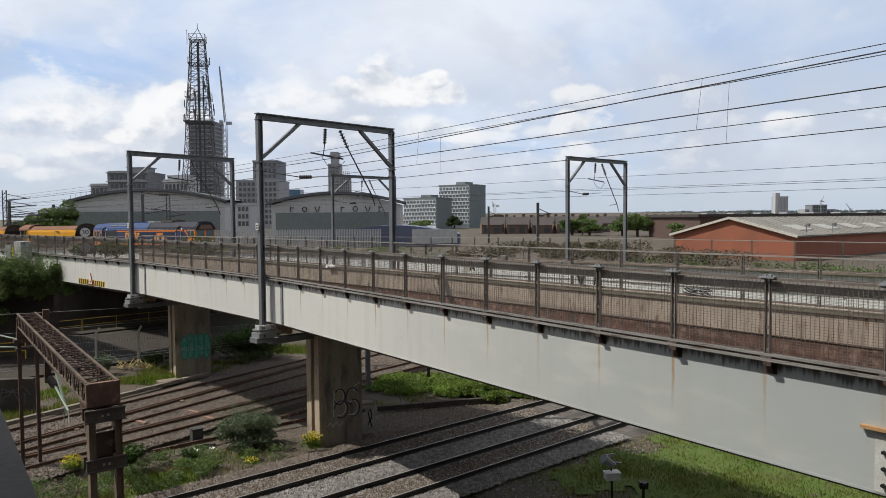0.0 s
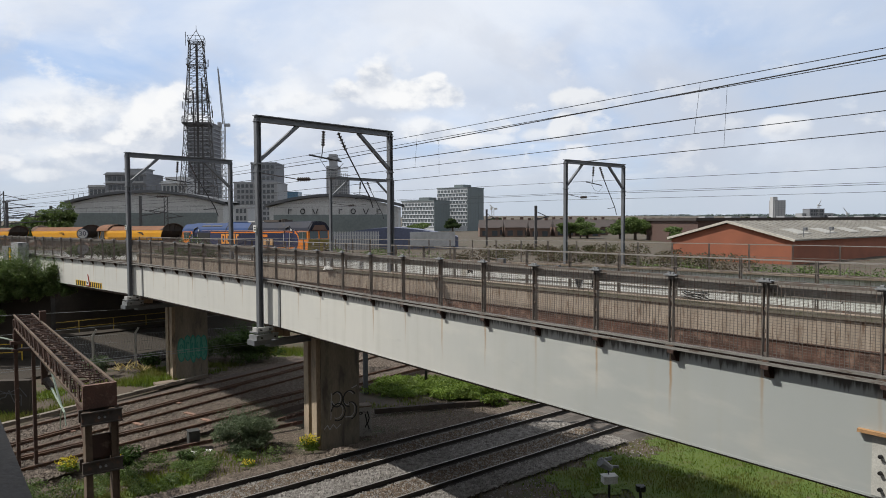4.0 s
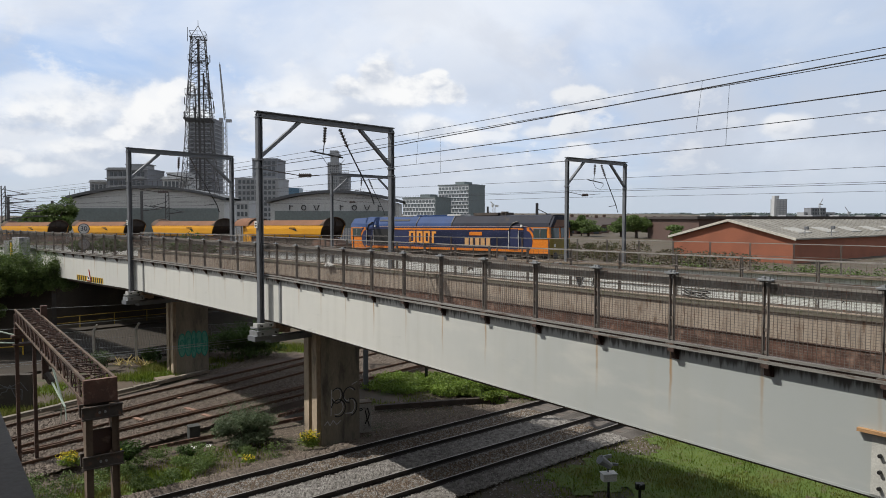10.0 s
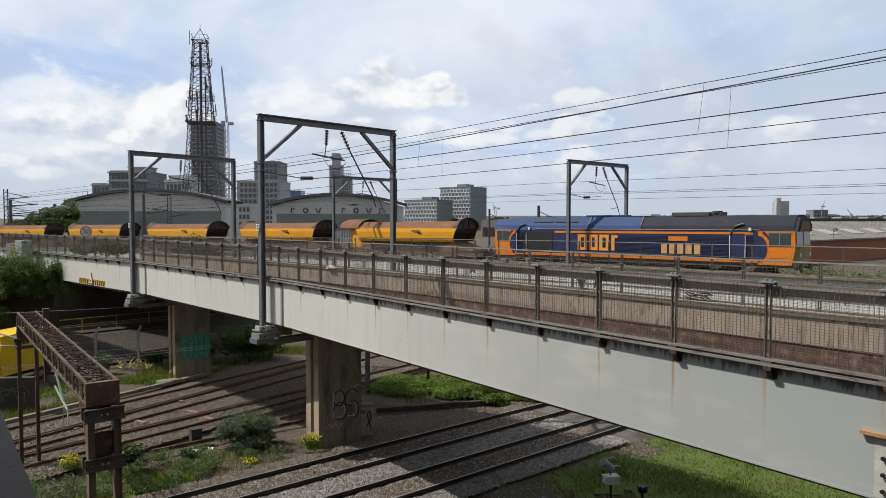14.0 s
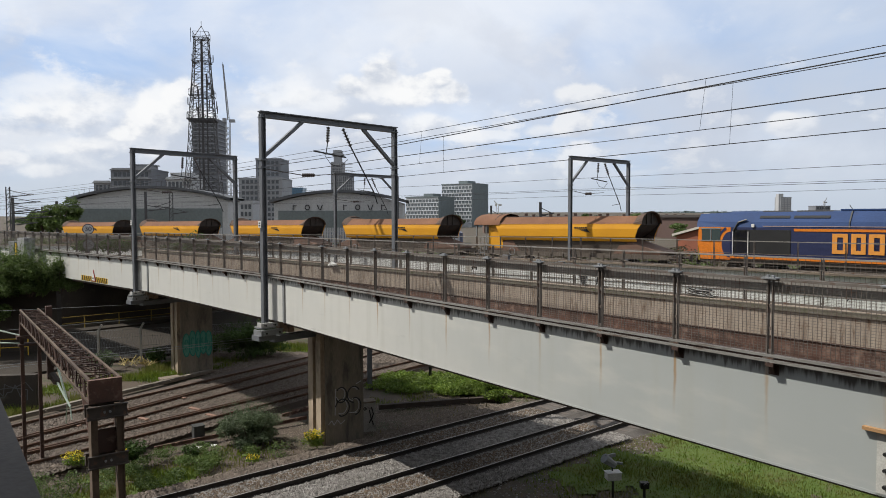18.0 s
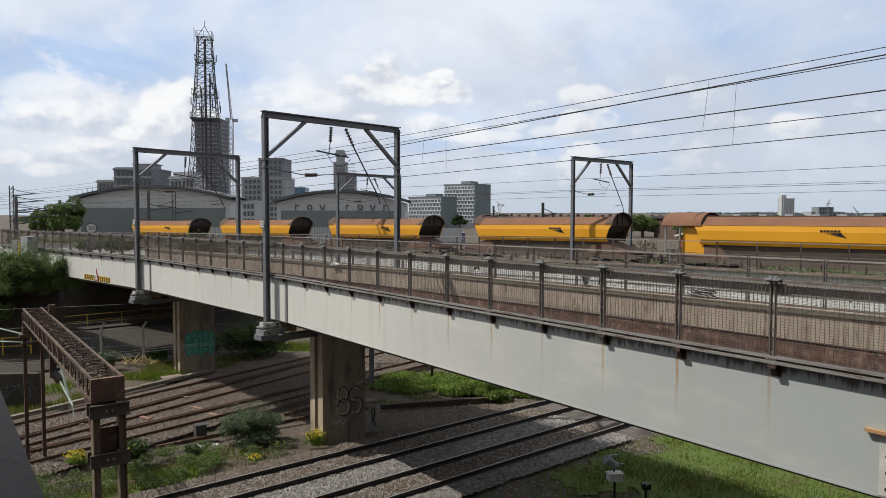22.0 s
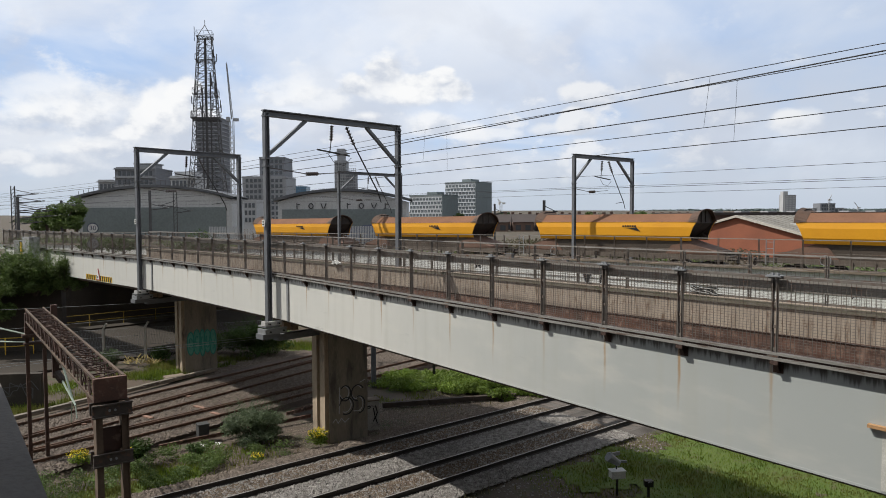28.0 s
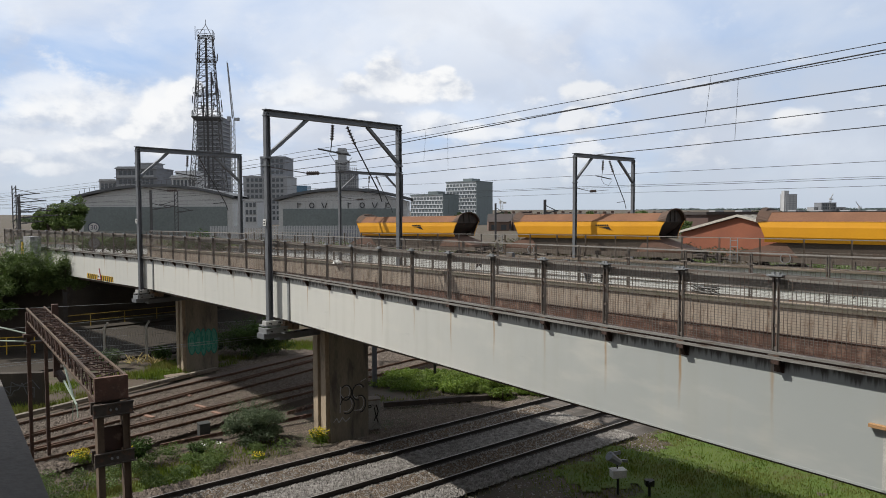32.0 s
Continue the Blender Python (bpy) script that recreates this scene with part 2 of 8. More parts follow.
    def mesh(self, name):
        me = bpy.data.meshes.new(name)
        me.from_pydata(self.v, [], self.f)
        bm = bmesh.new()
        bm.from_mesh(me)
        bmesh.ops.recalc_face_normals(bm, faces=bm.faces)
        bm.to_mesh(me)
        bm.free()
        return me


def part(name, sh, material, parent=None, label="", smooth=False, m=None):
    me = sh if isinstance(sh, bpy.types.Mesh) else sh.mesh(name)
    if not me.materials:
        me.materials.append(material)
    if smooth:
        me.polygons.foreach_set("use_smooth", [True] * len(me.polygons))
    ob = new(name, me)
    if parent is not None:
        ob.parent = parent
    if m is not None:
        ob.matrix_basis = m
    return tagged(ob, label)


def thing(name, label, category, group="", at=None, kind=""):
    ob = new(name)
    ob.empty_display_size = 0.2
    ob.matrix_basis = at if at is not None else Matrix()
    return tagged(ob, label, category, group, kind)


def solid(name, sh, material, label, category="", group="", kind="", at=None, smooth=False):
    ob = part(name, sh, material, None, label, smooth, at)
    return tagged(ob, label, category, group, kind)


def line_frame(p, q):
    """A pose whose x runs from p to q, y to its left, z up."""
    d = Vector((q[0] - p[0], q[1] - p[1], 0))
    return pose(p[0], p[1], 0, 0, 0, math.degrees(math.atan2(d.y, d.x))), d.length

# ---- plan ----
RAIL = 5.76          # top of the upper rails
LEDGE = 7.02         # top of the bridge girders
UNDER = 5.27         # underside of the bridge girders
J0 = (13.9, -0.41)   # near girder: end beside the viewer, its joints, the far abutment
J1 = (-6.34, 25.95)
J2 = (-16.5, 37.1)
J3 = (-26.6, 46.4)
K0 = (21.2, 3.7)     # far girder of the same bridge
K1 = (-2.3, 30.75)
K2 = (-12.9, 41.8)
K3 = (-23.0, 51.0)
SECOND = -2.35       # white girder of the second bridge, from the middle of the freight line
SECOND_TOP = 6.5
TURN = 0.0029        # curvature of the train's track
HEAD = 0.8527


def on_track(s, off=0.0):
    """Place on the train's track, s metres along it towards the viewer's right, off metres further away; and its heading."""
    h = HEAD - TURN * s
    x = 1.07 + 0.657 * 1.35 + (math.cos(h) - math.cos(HEAD)) / TURN
    y = 51.09 + 0.754 * 1.35 + (math.sin(h) - math.sin(HEAD)) / TURN
    return x + off * math.cos(h), y + off * math.sin(h), math.degrees(math.atan2(-math.cos(h), math.sin(h)))


CLIMB = 0.0085       # gradient of the freight line, up to where it levels out


def line_drop(s):
    return -CLIMB * max(0.0, 13.0 - s)


# ---- ground ----
def smooth(a, b, x):
    x = min(1, max(0, (x - a) / (b - a)))
    return x * x * (3 - 2 * x)


def ground_height(x, y):
    beyond = 0.657 * (x - 1.07) + 0.754 * (y - 51.1)
    up = max(smooth(9, 20, beyond), smooth(0.0, 0.8, (-93.5 - x + y) * 0.707) if y > 20 else 0)
    z = 5.1 * up
    if y > 900:
        z += smooth(900, 2600, y) * (14 + 10 * math.sin(x * 0.0016 + 1))
    rough = noise.noise((x * 0.22, y * 0.22, 0)) * 0.12 if abs(x) < 60 and y < 90 else 0
    return z + rough * (1 if beyond < -3 else 0.3) - 0.12


def axis(lo, hi, fine_lo, fine_hi, step):
    a = list(np.arange(fine_lo, fine_hi, step))
    d, v = step, fine_hi
    while v < hi:
        a.append(v)
        d *= 1.25
        v += d
    a.append(hi)
    d, v = step, fine_lo - step
    while v > lo:
        a.insert(0, v)
        d *= 1.25
        v -= d
    a.insert(0, lo)
    return a


def build_ground():
    xs, ys = axis(-3500, 3500, -40, 40, 0.5), axis(-400, 4500, -4, 80, 0.5)
    w = len(xs)
    sh = Shape()
    sh.v = [(x, y, ground_height(x, y)) for y in ys for x in xs]
    sh.f = [(j * w + i, j * w + i + 1, (j + 1) * w + i + 1, (j + 1) * w + i) for j in range(len(ys) - 1) for i in range(w - 1)]
    m = mat("earth", (0.095, 0.07, 0.05), (0.06, 0.048, 0.036), 0.95, 0, 0.35, 14, 0.6, (0.045, 0.052, 0.022), 0.56, far=1)
    solid("ground", sh, m, "bare brown earth with patches of weeds and stones", "", "", "structure", None, True)


build_ground()

BALLAST = mat("ballast", (0.12, 0.108, 0.098), (0.065, 0.057, 0.05), 0.95, 0, 1.2, 22, 0.9, far=1)
BROWN_BALLAST = mat("rusty_ballast", (0.115, 0.085, 0.07), (0.07, 0.053, 0.045), 0.95, 0, 0.8, 22, 0.9, far=1)
STONE = mat("ballast_stone", (0.325, 0.31, 0.29), (0.11, 0.10, 0.092), 0.9, 0, 6.0, 60, 0.3, far=1)
BROWN_STONE = mat("rusty_stone", (0.225, 0.185, 0.152), (0.10, 0.08, 0.065), 0.9, 0, 6.0, 60, 0.3, far=1)
RAIL_TOP = mat("rail_steel", (0.03, 0.024, 0.021), (0.02, 0.017, 0.015), 0.5, 0.3, 2, 30, 0.1)
RAIL_SHINE = mat("rail_head", (0.36, 0.35, 0.34), (0.22, 0.20, 0.19), 0.5, 0.3, 0.4, 30, 0.05)
OILY_STONE = mat("oily_stone", (0.17, 0.125, 0.085), (0.075, 0.056, 0.042), 0.85, 0, 6.0, 60, 0.3, far=1)
RUSTY_RAIL = mat("rusty_rail", (0.13, 0.07, 0.043), (0.065, 0.038, 0.027), 0.8, 0.1, 2, 30, 0.2)
SLEEPER = mat("sleeper_concrete", (0.15, 0.13, 0.115), (0.09, 0.075, 0.065), 0.9, 0, 2, 30, 0.3)
SLEEPER_WOOD = mat("sleeper_timber", (0.06, 0.043, 0.033), (0.036, 0.028, 0.022), 0.9, 0, 2, 30, 0.4)
TAN = mat("tan_girder_paint", (0.355, 0.30, 0.242), (0.245, 0.20, 0.16), 0.85, 0, 1.1, 12, 0.1, (0.125, 0.08, 0.052), 0.585, stretch=(3, 1, 0.5))
RUST = mat("rust_brown", (0.135, 0.066, 0.046), (0.062, 0.038, 0.03), 0.85, 0, 1.6, 25, 0.3, (0.22, 0.14, 0.105), 0.57)
DARK_RUST = mat("dark_rust", (0.075, 0.038, 0.027), (0.042, 0.024, 0.019), 0.85, 0, 1.5, 25, 0.3, (0.16, 0.11, 0.085), 0.66)
GALV = mat("galvanised_steel", (0.30, 0.31, 0.32), (0.22, 0.23, 0.235), 0.5, 0.35, 2, 25, 0.1)
DULL_GALV = mat("weathered_ledge", (0.20, 0.195, 0.185), (0.13, 0.125, 0.115), 0.75, 0.1, 1.2, 25, 0.2, (0.09, 0.06, 0.045), 0.6)
GREY_STEEL = mat("grey_paint_steel", (0.165, 0.175, 0.19), (0.125, 0.132, 0.145), 0.5, 0.2, 1.5, 25, 0.08)
PLATE = mat("rail_plate", (0.30, 0.285, 0.262), (0.215, 0.20, 0.185), 0.7, 0.2, 1.5, 25, 0.1)
FENCE = mat("fence_steel", (0.185, 0.168, 0.15), (0.12, 0.10, 0.086), 0.65, 0.3, 2, 25, 0.15, (0.11, 0.055, 0.033), 0.58)
CONCRETE = mat("pier_concrete", (0.24, 0.195, 0.15), (0.155, 0.125, 0.098), 0.9, 0, 0.8, 14, 0.3, (0.075, 0.066, 0.057), 0.6)
PALE_CONCRETE = mat("pale_concrete", (0.34, 0.325, 0.295), (0.25, 0.235, 0.215), 0.85, 0, 0.9, 18, 0.25, (0.16, 0.15, 0.13), 0.64)
WIRE = mat("wire", (0.05, 0.05, 0.055), (0.04, 0.04, 0.04), 0.5, 0.4, 2, 25, 0)
DARK_WALL = mat("dark_brick", (0.062, 0.05, 0.04), (0.036, 0.03, 0.025), 0.95, 0, 0.5, 16, 0.3, (0.08, 0.066, 0.052), 0.64)
INSULATOR = mat("insulator", (0.07, 0.055, 0.05), (0.05, 0.04, 0.038), 0.3, 0, 2, 25, 0)
BLACK = mat("black_paint", (0.02, 0.02, 0.02), (0.014, 0.014, 0.014), 0.5, 0, 2, 25, 0)
WHITE = mat("white_paint", (0.72, 0.72, 0.70), (0.6, 0.6, 0.58), 0.6, 0, 2, 25, 0.05)
SIGN_YELLOW = mat("sign_yellow", (0.72, 0.45, 0.03), (0.6, 0.38, 0.03), 0.5, 0, 2, 25, 0.03)


def girder_paint():
    """White paint with rust runs under each bracket, black drips along the top and faint scuffs."""
    m = mat("white_girder_paint", (0.585, 0.583, 0.545), (0.535, 0.538, 0.508), 0.55, 0, 0.22, 6, 0.02, stretch=(1, 1, 0.5), grain=0.025, spec=0.9)
    n, l = m.node_tree.nodes, m.node_tree.links
    b = n["Principled BSDF"]
    old = b.inputs["Base Color"].links[0].from_socket
    co = n.new("ShaderNodeTexCoord")
    sp = n.new("ShaderNodeSeparateXYZ")
    l.new(co.outputs["Object"], sp.inputs[0])

    def mth(op, a, c=None):
        x = n.new("ShaderNodeMath")
        x.operation = op
        for i, v in enumerate((a, c)):
            if v is None:
                continue
            if isinstance(v, (int, float)):
                x.inputs[i].default_value = v
            else:
                l.new(v, x.inputs[i])
        return x.outputs[0]

    def rng(src, lo, hi, a=0.0, c=1.0):
        x = n.new("ShaderNodeMapRange")
        x.interpolation_type = "SMOOTHSTEP"
        l.new(src, x.inputs["Value"])
        for key, v in (("From Min", lo), ("From Max", hi), ("To Min", a), ("To Max", c)):
            x.inputs[key].default_value = v
        return x.outputs[0]

    def nz(scale, sx, sy, sz):
        mp = n.new("ShaderNodeMapping")
        mp.inputs["Scale"].default_value = (sx, sy, sz)
        l.new(co.outputs["Object"], mp.inputs[0])
        x = n.new("ShaderNodeTexNoise")
        x.inputs["Scale"].default_value, x.inputs["Detail"].default_value = scale, 5
        l.new(mp.outputs[0], x.inputs["Vector"])
        return x.outputs["Fac"]

    def blend(f, a, col):
        x = n.new("ShaderNodeMix")
        x.data_type = "RGBA"
        l.new(f, x.inputs["Factor"])
        l.new(a, x.inputs[6])
        x.inputs[7].default_value = (*col, 1)
        return x.outputs[2]

    # brightness fall-off towards the platform end is put into the paint as cooler grey
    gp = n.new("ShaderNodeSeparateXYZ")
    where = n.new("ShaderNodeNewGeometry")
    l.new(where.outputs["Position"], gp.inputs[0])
    end_falloff = rng(mth("ADD", gp.outputs[0], mth("MULTIPLY", mth("SUBTRACT", nz(0.5, 1, 1, 1.2), 0.5), 5.0)), -3.0, 6.0)
    old = blend(mth("MULTIPLY", end_falloff, 0.85), old, (0.33, 0.362, 0.362))
    cell = mth("SUBTRACT", mth("FRACT", mth("ADD", mth("DIVIDE", sp.outputs[0], POST_GAP), 0.5)), 0.5)
    wob = mth("MULTIPLY", mth("SUBTRACT", nz(3.0, 1, 1, 0.6), 0.5), 0.05)
    run = rng(mth("ABSOLUTE", mth("ADD", cell, wob)), 0.028, 0.002)
    pick = rng(nz(0.8, 1, 1, 0), 0.40, 0.56)
    fade = rng(sp.outputs[2], 5.5, 6.8)
    col = blend(mth("MULTIPLY", mth("MULTIPLY", run, pick), mth("MULTIPLY", fade, 0.95)), old, (0.32, 0.19, 0.07))
    broad = rng(nz(1.3, 2.0, 1, 0.10), 0.50, 0.72)
    col = blend(mth("MULTIPLY", broad, 0.22), col, (0.36, 0.36, 0.31))
    rub = mth("MULTIPLY", rng(nz(1.1, 0.5, 1, 1.6), 0.50, 0.70), 0.35)
    col = blend(rub, col, (0.60, 0.59, 0.535))
    scuff = mth("MULTIPLY", rng(nz(1.0, 0.55, 1, 2.4), 0.62, 0.76), rng(nz(6.0, 0.6, 1, 3.0), 0.40, 0.62))
    col = blend(mth("MULTIPLY", scuff, 0.35), col, (0.27, 0.28, 0.275))
    drip = mth("MULTIPLY", rng(nz(2.2, 3.0, 1, 0.5), 0.26, 0.44), rng(mth("ADD", sp.outputs[2], mth("MULTIPLY", nz(5.0, 3.5, 1, 0.3), 0.46)), 7.00, 7.15))
    col = blend(mth("MULTIPLY", drip, 0.9), col, (0.04, 0.034, 0.027))
    l.new(col, b.inputs["Base Color"])
    return m


POST_GAP = 1.72
MOSSY = mat("mossy_ledge", (0.155, 0.14, 0.11), (0.10, 0.092, 0.068), 0.9, 0, 1.6, 20, 0.3, (0.07, 0.075, 0.035), 0.60)
KERB_STEEL = mat("kerb_steel", (0.27, 0.265, 0.25), (0.19, 0.18, 0.165), 0.65, 0.15, 1.4, 25, 0.2, (0.085, 0.05, 0.033), 0.60, stretch=(0.6, 3, 3))
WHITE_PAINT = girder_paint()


# ---- lower tracks ----
def rail_profile(sh, length, y):
    sh.prism([(y - 0.07, 0), (y + 0.07, 0), (y + 0.012, 0.03), (y + 0.012, 0.11), (y + 0.036, 0.12), (y + 0.036, 0.155), (y - 0.036, 0.155), (y - 0.036, 0.12), (y - 0.012, 0.11), (y - 0.012, 0.03)], 0, length)


def stone_strip(name, fr, x0, x1, y0, y1, z, count, material, parent, size=0.05):
    """Loose ballast stones on a strip of the bed."""
    rnd = random.Random(int(x0 * 7 + y0 * 13) + count)
    sh = Shape()
    for _ in range(count):
        x, y, r = rnd.uniform(x0, x1), rnd.uniform(y0, y1), size * rnd.uniform(0.6, 1.4)
        zz = z + rnd.uniform(-0.01, 0.03)
        pts = []
        a0 = rnd.uniform(0, 6.28)
        for k in range(4):
            a = a0 + k * 1.571 + rnd.uniform(-0.4, 0.4)
            pts.append((x + r * math.cos(a), y + r * math.sin(a), zz + rnd.uniform(-0.2, 0.3) * r))
        pts += [(x + rnd.uniform(-0.4, 0.4) * r, y + rnd.uniform(-0.4, 0.4) * r, zz + r * rnd.uniform(0.5, 0.9))]
        k = len(sh.v)
        sh.v += pts
        sh.f += [(k, k + 1, k + 4), (k + 1, k + 2, k + 4), (k + 2, k + 3, k + 4), (k + 3, k, k + 4)]
    me = bpy.data.meshes.new(name)
    me.from_pydata(sh.v, [], sh.f)
    ob = part(name, me, material, parent)
    return tagged(ob, kind="stuff")


def track(p, q, z, bed, sleeper, rail, label, stones, dense, gauge=1.51, width=3.2, near=(18, 46), edge=False):
    fr, n = line_frame(p, q)
    t = thing("railway_track", label, "railway track", "railway tracks", fr @ pose(0, 0, z))
    b = Shape().prism([(-width / 2 - 0.5, -0.42), (width / 2 + 0.5, -0.42), (width / 2 - 0.2, -0.13), (-width / 2 + 0.2, -0.13)], 0, n)
    part("ballast_bed", b, bed, t, m=pose(0, 0, -0.05))
    for y in (-gauge / 2, gauge / 2):
        sh = Shape()
        rail_profile(sh, n, y)
        r = part("rail", sh, rail, t, m=pose(0, 0, -0.155))
        part("rail_head", Shape().box((n / 2, y, 0.157), (n, 0.05, 0.004)), RAIL_SHINE, r, "polished running surface")
    sl = Shape().box((0, 0, 0), (0.24, 2.5, 0.13)).mesh("sleeper")
    for i in range(int(n / 0.68)):
        part("sleeper", sl, sleeper, t, m=pose(0.3 + i * 0.68, random.uniform(-0.03, 0.03), -0.235, 0, 0, random.uniform(-1, 1)))
    for y0, y1, part_of in ((-width / 2 - 0.3, -gauge / 2 - 0.1, 0.45), (-gauge / 2 + 0.1, gauge / 2 - 0.1, 0.42), (gauge / 2 + 0.1, width / 2 + 0.3, 0.40)):
        stone_strip("loose_ballast", fr, near[0], near[1], y0, y1, -0.19, int(dense * part_of), BROWN_STONE if edge and y0 > 0 else stones, t)
    stone_strip("stained_ballast", fr, near[0], near[1], -0.42, 0.5, -0.18, int(dense * 0.26), OILY_STONE, t)
    return t


U = Vector((0.772, 0.636))     # way of the two near tracks
N = Vector((-0.636, 0.772))
for d in (18.72, 22.0):
    a, b = N * d - U * 22, N * d + U * 46
    track(a, b, 0.2, BALLAST, SLEEPER, RAIL_TOP, "running line with dark worn rails on grey stone ballast", STONE, 34000, edge=d > 20)

def scatter(name, box, inside, count, size, material, label, seed):
    rnd = random.Random(seed)
    v, f = [], []
    while count:
        count -= 1
        x, y = rnd.uniform(*box[:2]), rnd.uniform(*box[2:])
        if not inside(x, y):
            continue
        r, z, a0 = size * rnd.uniform(0.5, 1.6), ground_height(x, y), rnd.uniform(0, 6)
        k = len(v)
        v += [(x + r * math.cos(a0 + i * 1.57), y + r * math.sin(a0 + i * 1.57), z + rnd.uniform(-0.1, 0.3) * r) for i in range(4)] + [(x, y, z + r * 0.7)]
        f += [(k, k + 1, k + 4), (k + 1, k + 2, k + 4), (k + 2, k + 3, k + 4), (k + 3, k, k + 4)]
    me = bpy.data.meshes.new(name)
    me.from_pydata(v, [], f)
    tagged(part(name, me, material, None, label), label, "stones", "", "stuff")


scatter("loose_gravel", (-20, 4, 17, 36), lambda x, y: 23.4 < -0.636 * x + 0.772 * y < 28, 44000, 0.035, BROWN_STONE, "brown gravel and small stones on the bare earth", 71)
scatter("loose_gravel", (-4, 16, 16, 40), lambda x, y: 14.5 < -0.636 * x + 0.772 * y < 17.2, 12000, 0.035, STONE, "grey gravel spilt beside the running line", 72)
scatter("loose_gravel", (-5, 12, 27, 42), lambda x, y: 23.4 < -0.636 * x + 0.772 * y < 27, 9000, 0.04, BROWN_STONE, "dark stones below the bank", 73)

scatter("loose_gravel", (-16, -2, 40, 51), lambda x, y: 0.838 * (x + 9.9) - 0.545 * (y - 43) < -0.5 and y < 50, 26000, 0.05, BROWN_STONE, "brown-grey gravel beside the far sidings", 74)

# the older lines beyond, converging at a set of points
V = Vector((0.545, 0.838))


def loose_rails(name, pairs, label, material=RUSTY_RAIL):
    t = thing(name, label, "railway track", "railway tracks")
    for (ax, ay), (bx, by) in pairs:
        fr, n = line_frame((ax, ay), (bx, by))
        sh = Shape()
        rail_profile(sh, n, 0)
        part("rail", sh, material, t, m=fr @ pose(0, 0, 0.08))
    return t


def stretch_line(p, q, back, on):
    p, q = Vector(p), Vector(q)
    d = (q - p).normalized()
    return tuple(p - d * back), tuple(q + d * on)


loose_rails("railway_track", [stretch_line((-19.06, 29.4), (-9.94, 42.71), 9, 22), stretch_line((-17.79, 27.7), (-9.59, 41.18), 9, 22)], "old siding with rust-brown rails on dark ballast")
loose_rails("railway_track", [stretch_line((-16.79, 26.79), (-9.01, 38.65), 8, 24), stretch_line((-16.11, 26.45), (-8.31, 35.59), 8, 24), stretch_line((-15.53, 24.77), (-7.92, 33.89), 8, 24), stretch_line((-17.56, 27.6), (-9.36, 41.08), 9, 4), stretch_line((-15.9, 26.36), (-8.1, 35.5), 8, 4)], "converging rusty rails at a set of points")
loose_rails("spare_rail", [((-11.6, 26.5), (-6.4, 30.7)), ((-7.6, 31.0), (-5.2, 33.6)), ((-7.3, 31.6), (-4.9, 34.2))], "rusty spare rails lying beside the line", RUST)
bed = Shape()
for (a, b, w) in (((-18.6, 28.4), (-3.8, 52.0), 3.4), ((-16.3, 25.6), (-1.2, 45.0), 4.0)):
    fr, n = line_frame(a, b)
    k = Shape().prism([(-w / 2 - 0.12, -0.3), (w / 2 + 0.12, -0.3), (w / 2, 0.07), (-w / 2, 0.07)], -10, n + 8)
    bed.add([fr @ Vector(v) for v in k.v], k.f)
yard = solid("siding_ballast", bed, BROWN_BALLAST, "dark rust-stained ballast under the sidings", "", "", "structure")
fr, n = line_frame((-17.4, 27.0), (-5.5, 44.0))
bits = stone_strip("loose_ballast", fr, -6, 24, -4.3, 3.4, 0.08, 64000, BROWN_STONE, None, 0.05)
bits.matrix_basis = fr
tagged(bits, "rust-stained ballast stones between the sidings", "stones", kind="stuff")
tie = Shape().box((0, 0, 0), (0.18, 0.75, 0.07)).mesh("timber_end")
pale = mat("pink_timber", (0.30, 0.18, 0.13), (0.20, 0.12, 0.09), 0.9, 0, 2, 25, 0.2)
for i, (x, y) in enumerate(((-13.6, 34.3), (-12.1, 32.2), (-10.9, 31.1), (-9.3, 30.6), (-16.5, 29.7), (-13.9, 30.6))):
    ob = part("timber_block", tie, pale, None, "faded pink timber block lying between the rails", m=pose(x, y, 0.13, 0, 0, 57))
    tagged(ob, category="timber", group="timber blocks")


# ---- bridges: lines run from far left to near right, so y points away ----
def girder(name, p, q, face, label, t=0.45, z0=UNDER, z1=LEDGE):
    """A plate girder whose web face lies on the line from p to q."""
    fr, n = line_frame(p, q)
    g = thing(name, label, "", "", fr, "structure")
    part("web", Shape().box((n / 2, 0.075 + t / 2, (z0 + z1) / 2 - 0.02), (n, t, z1 - z0 - 0.08)), face, g)
    part("bottom_flange", Shape().box((n / 2, t / 2 + 0.07, z0 + 0.02), (n, t, 0.04)), face, g)
    return g, n


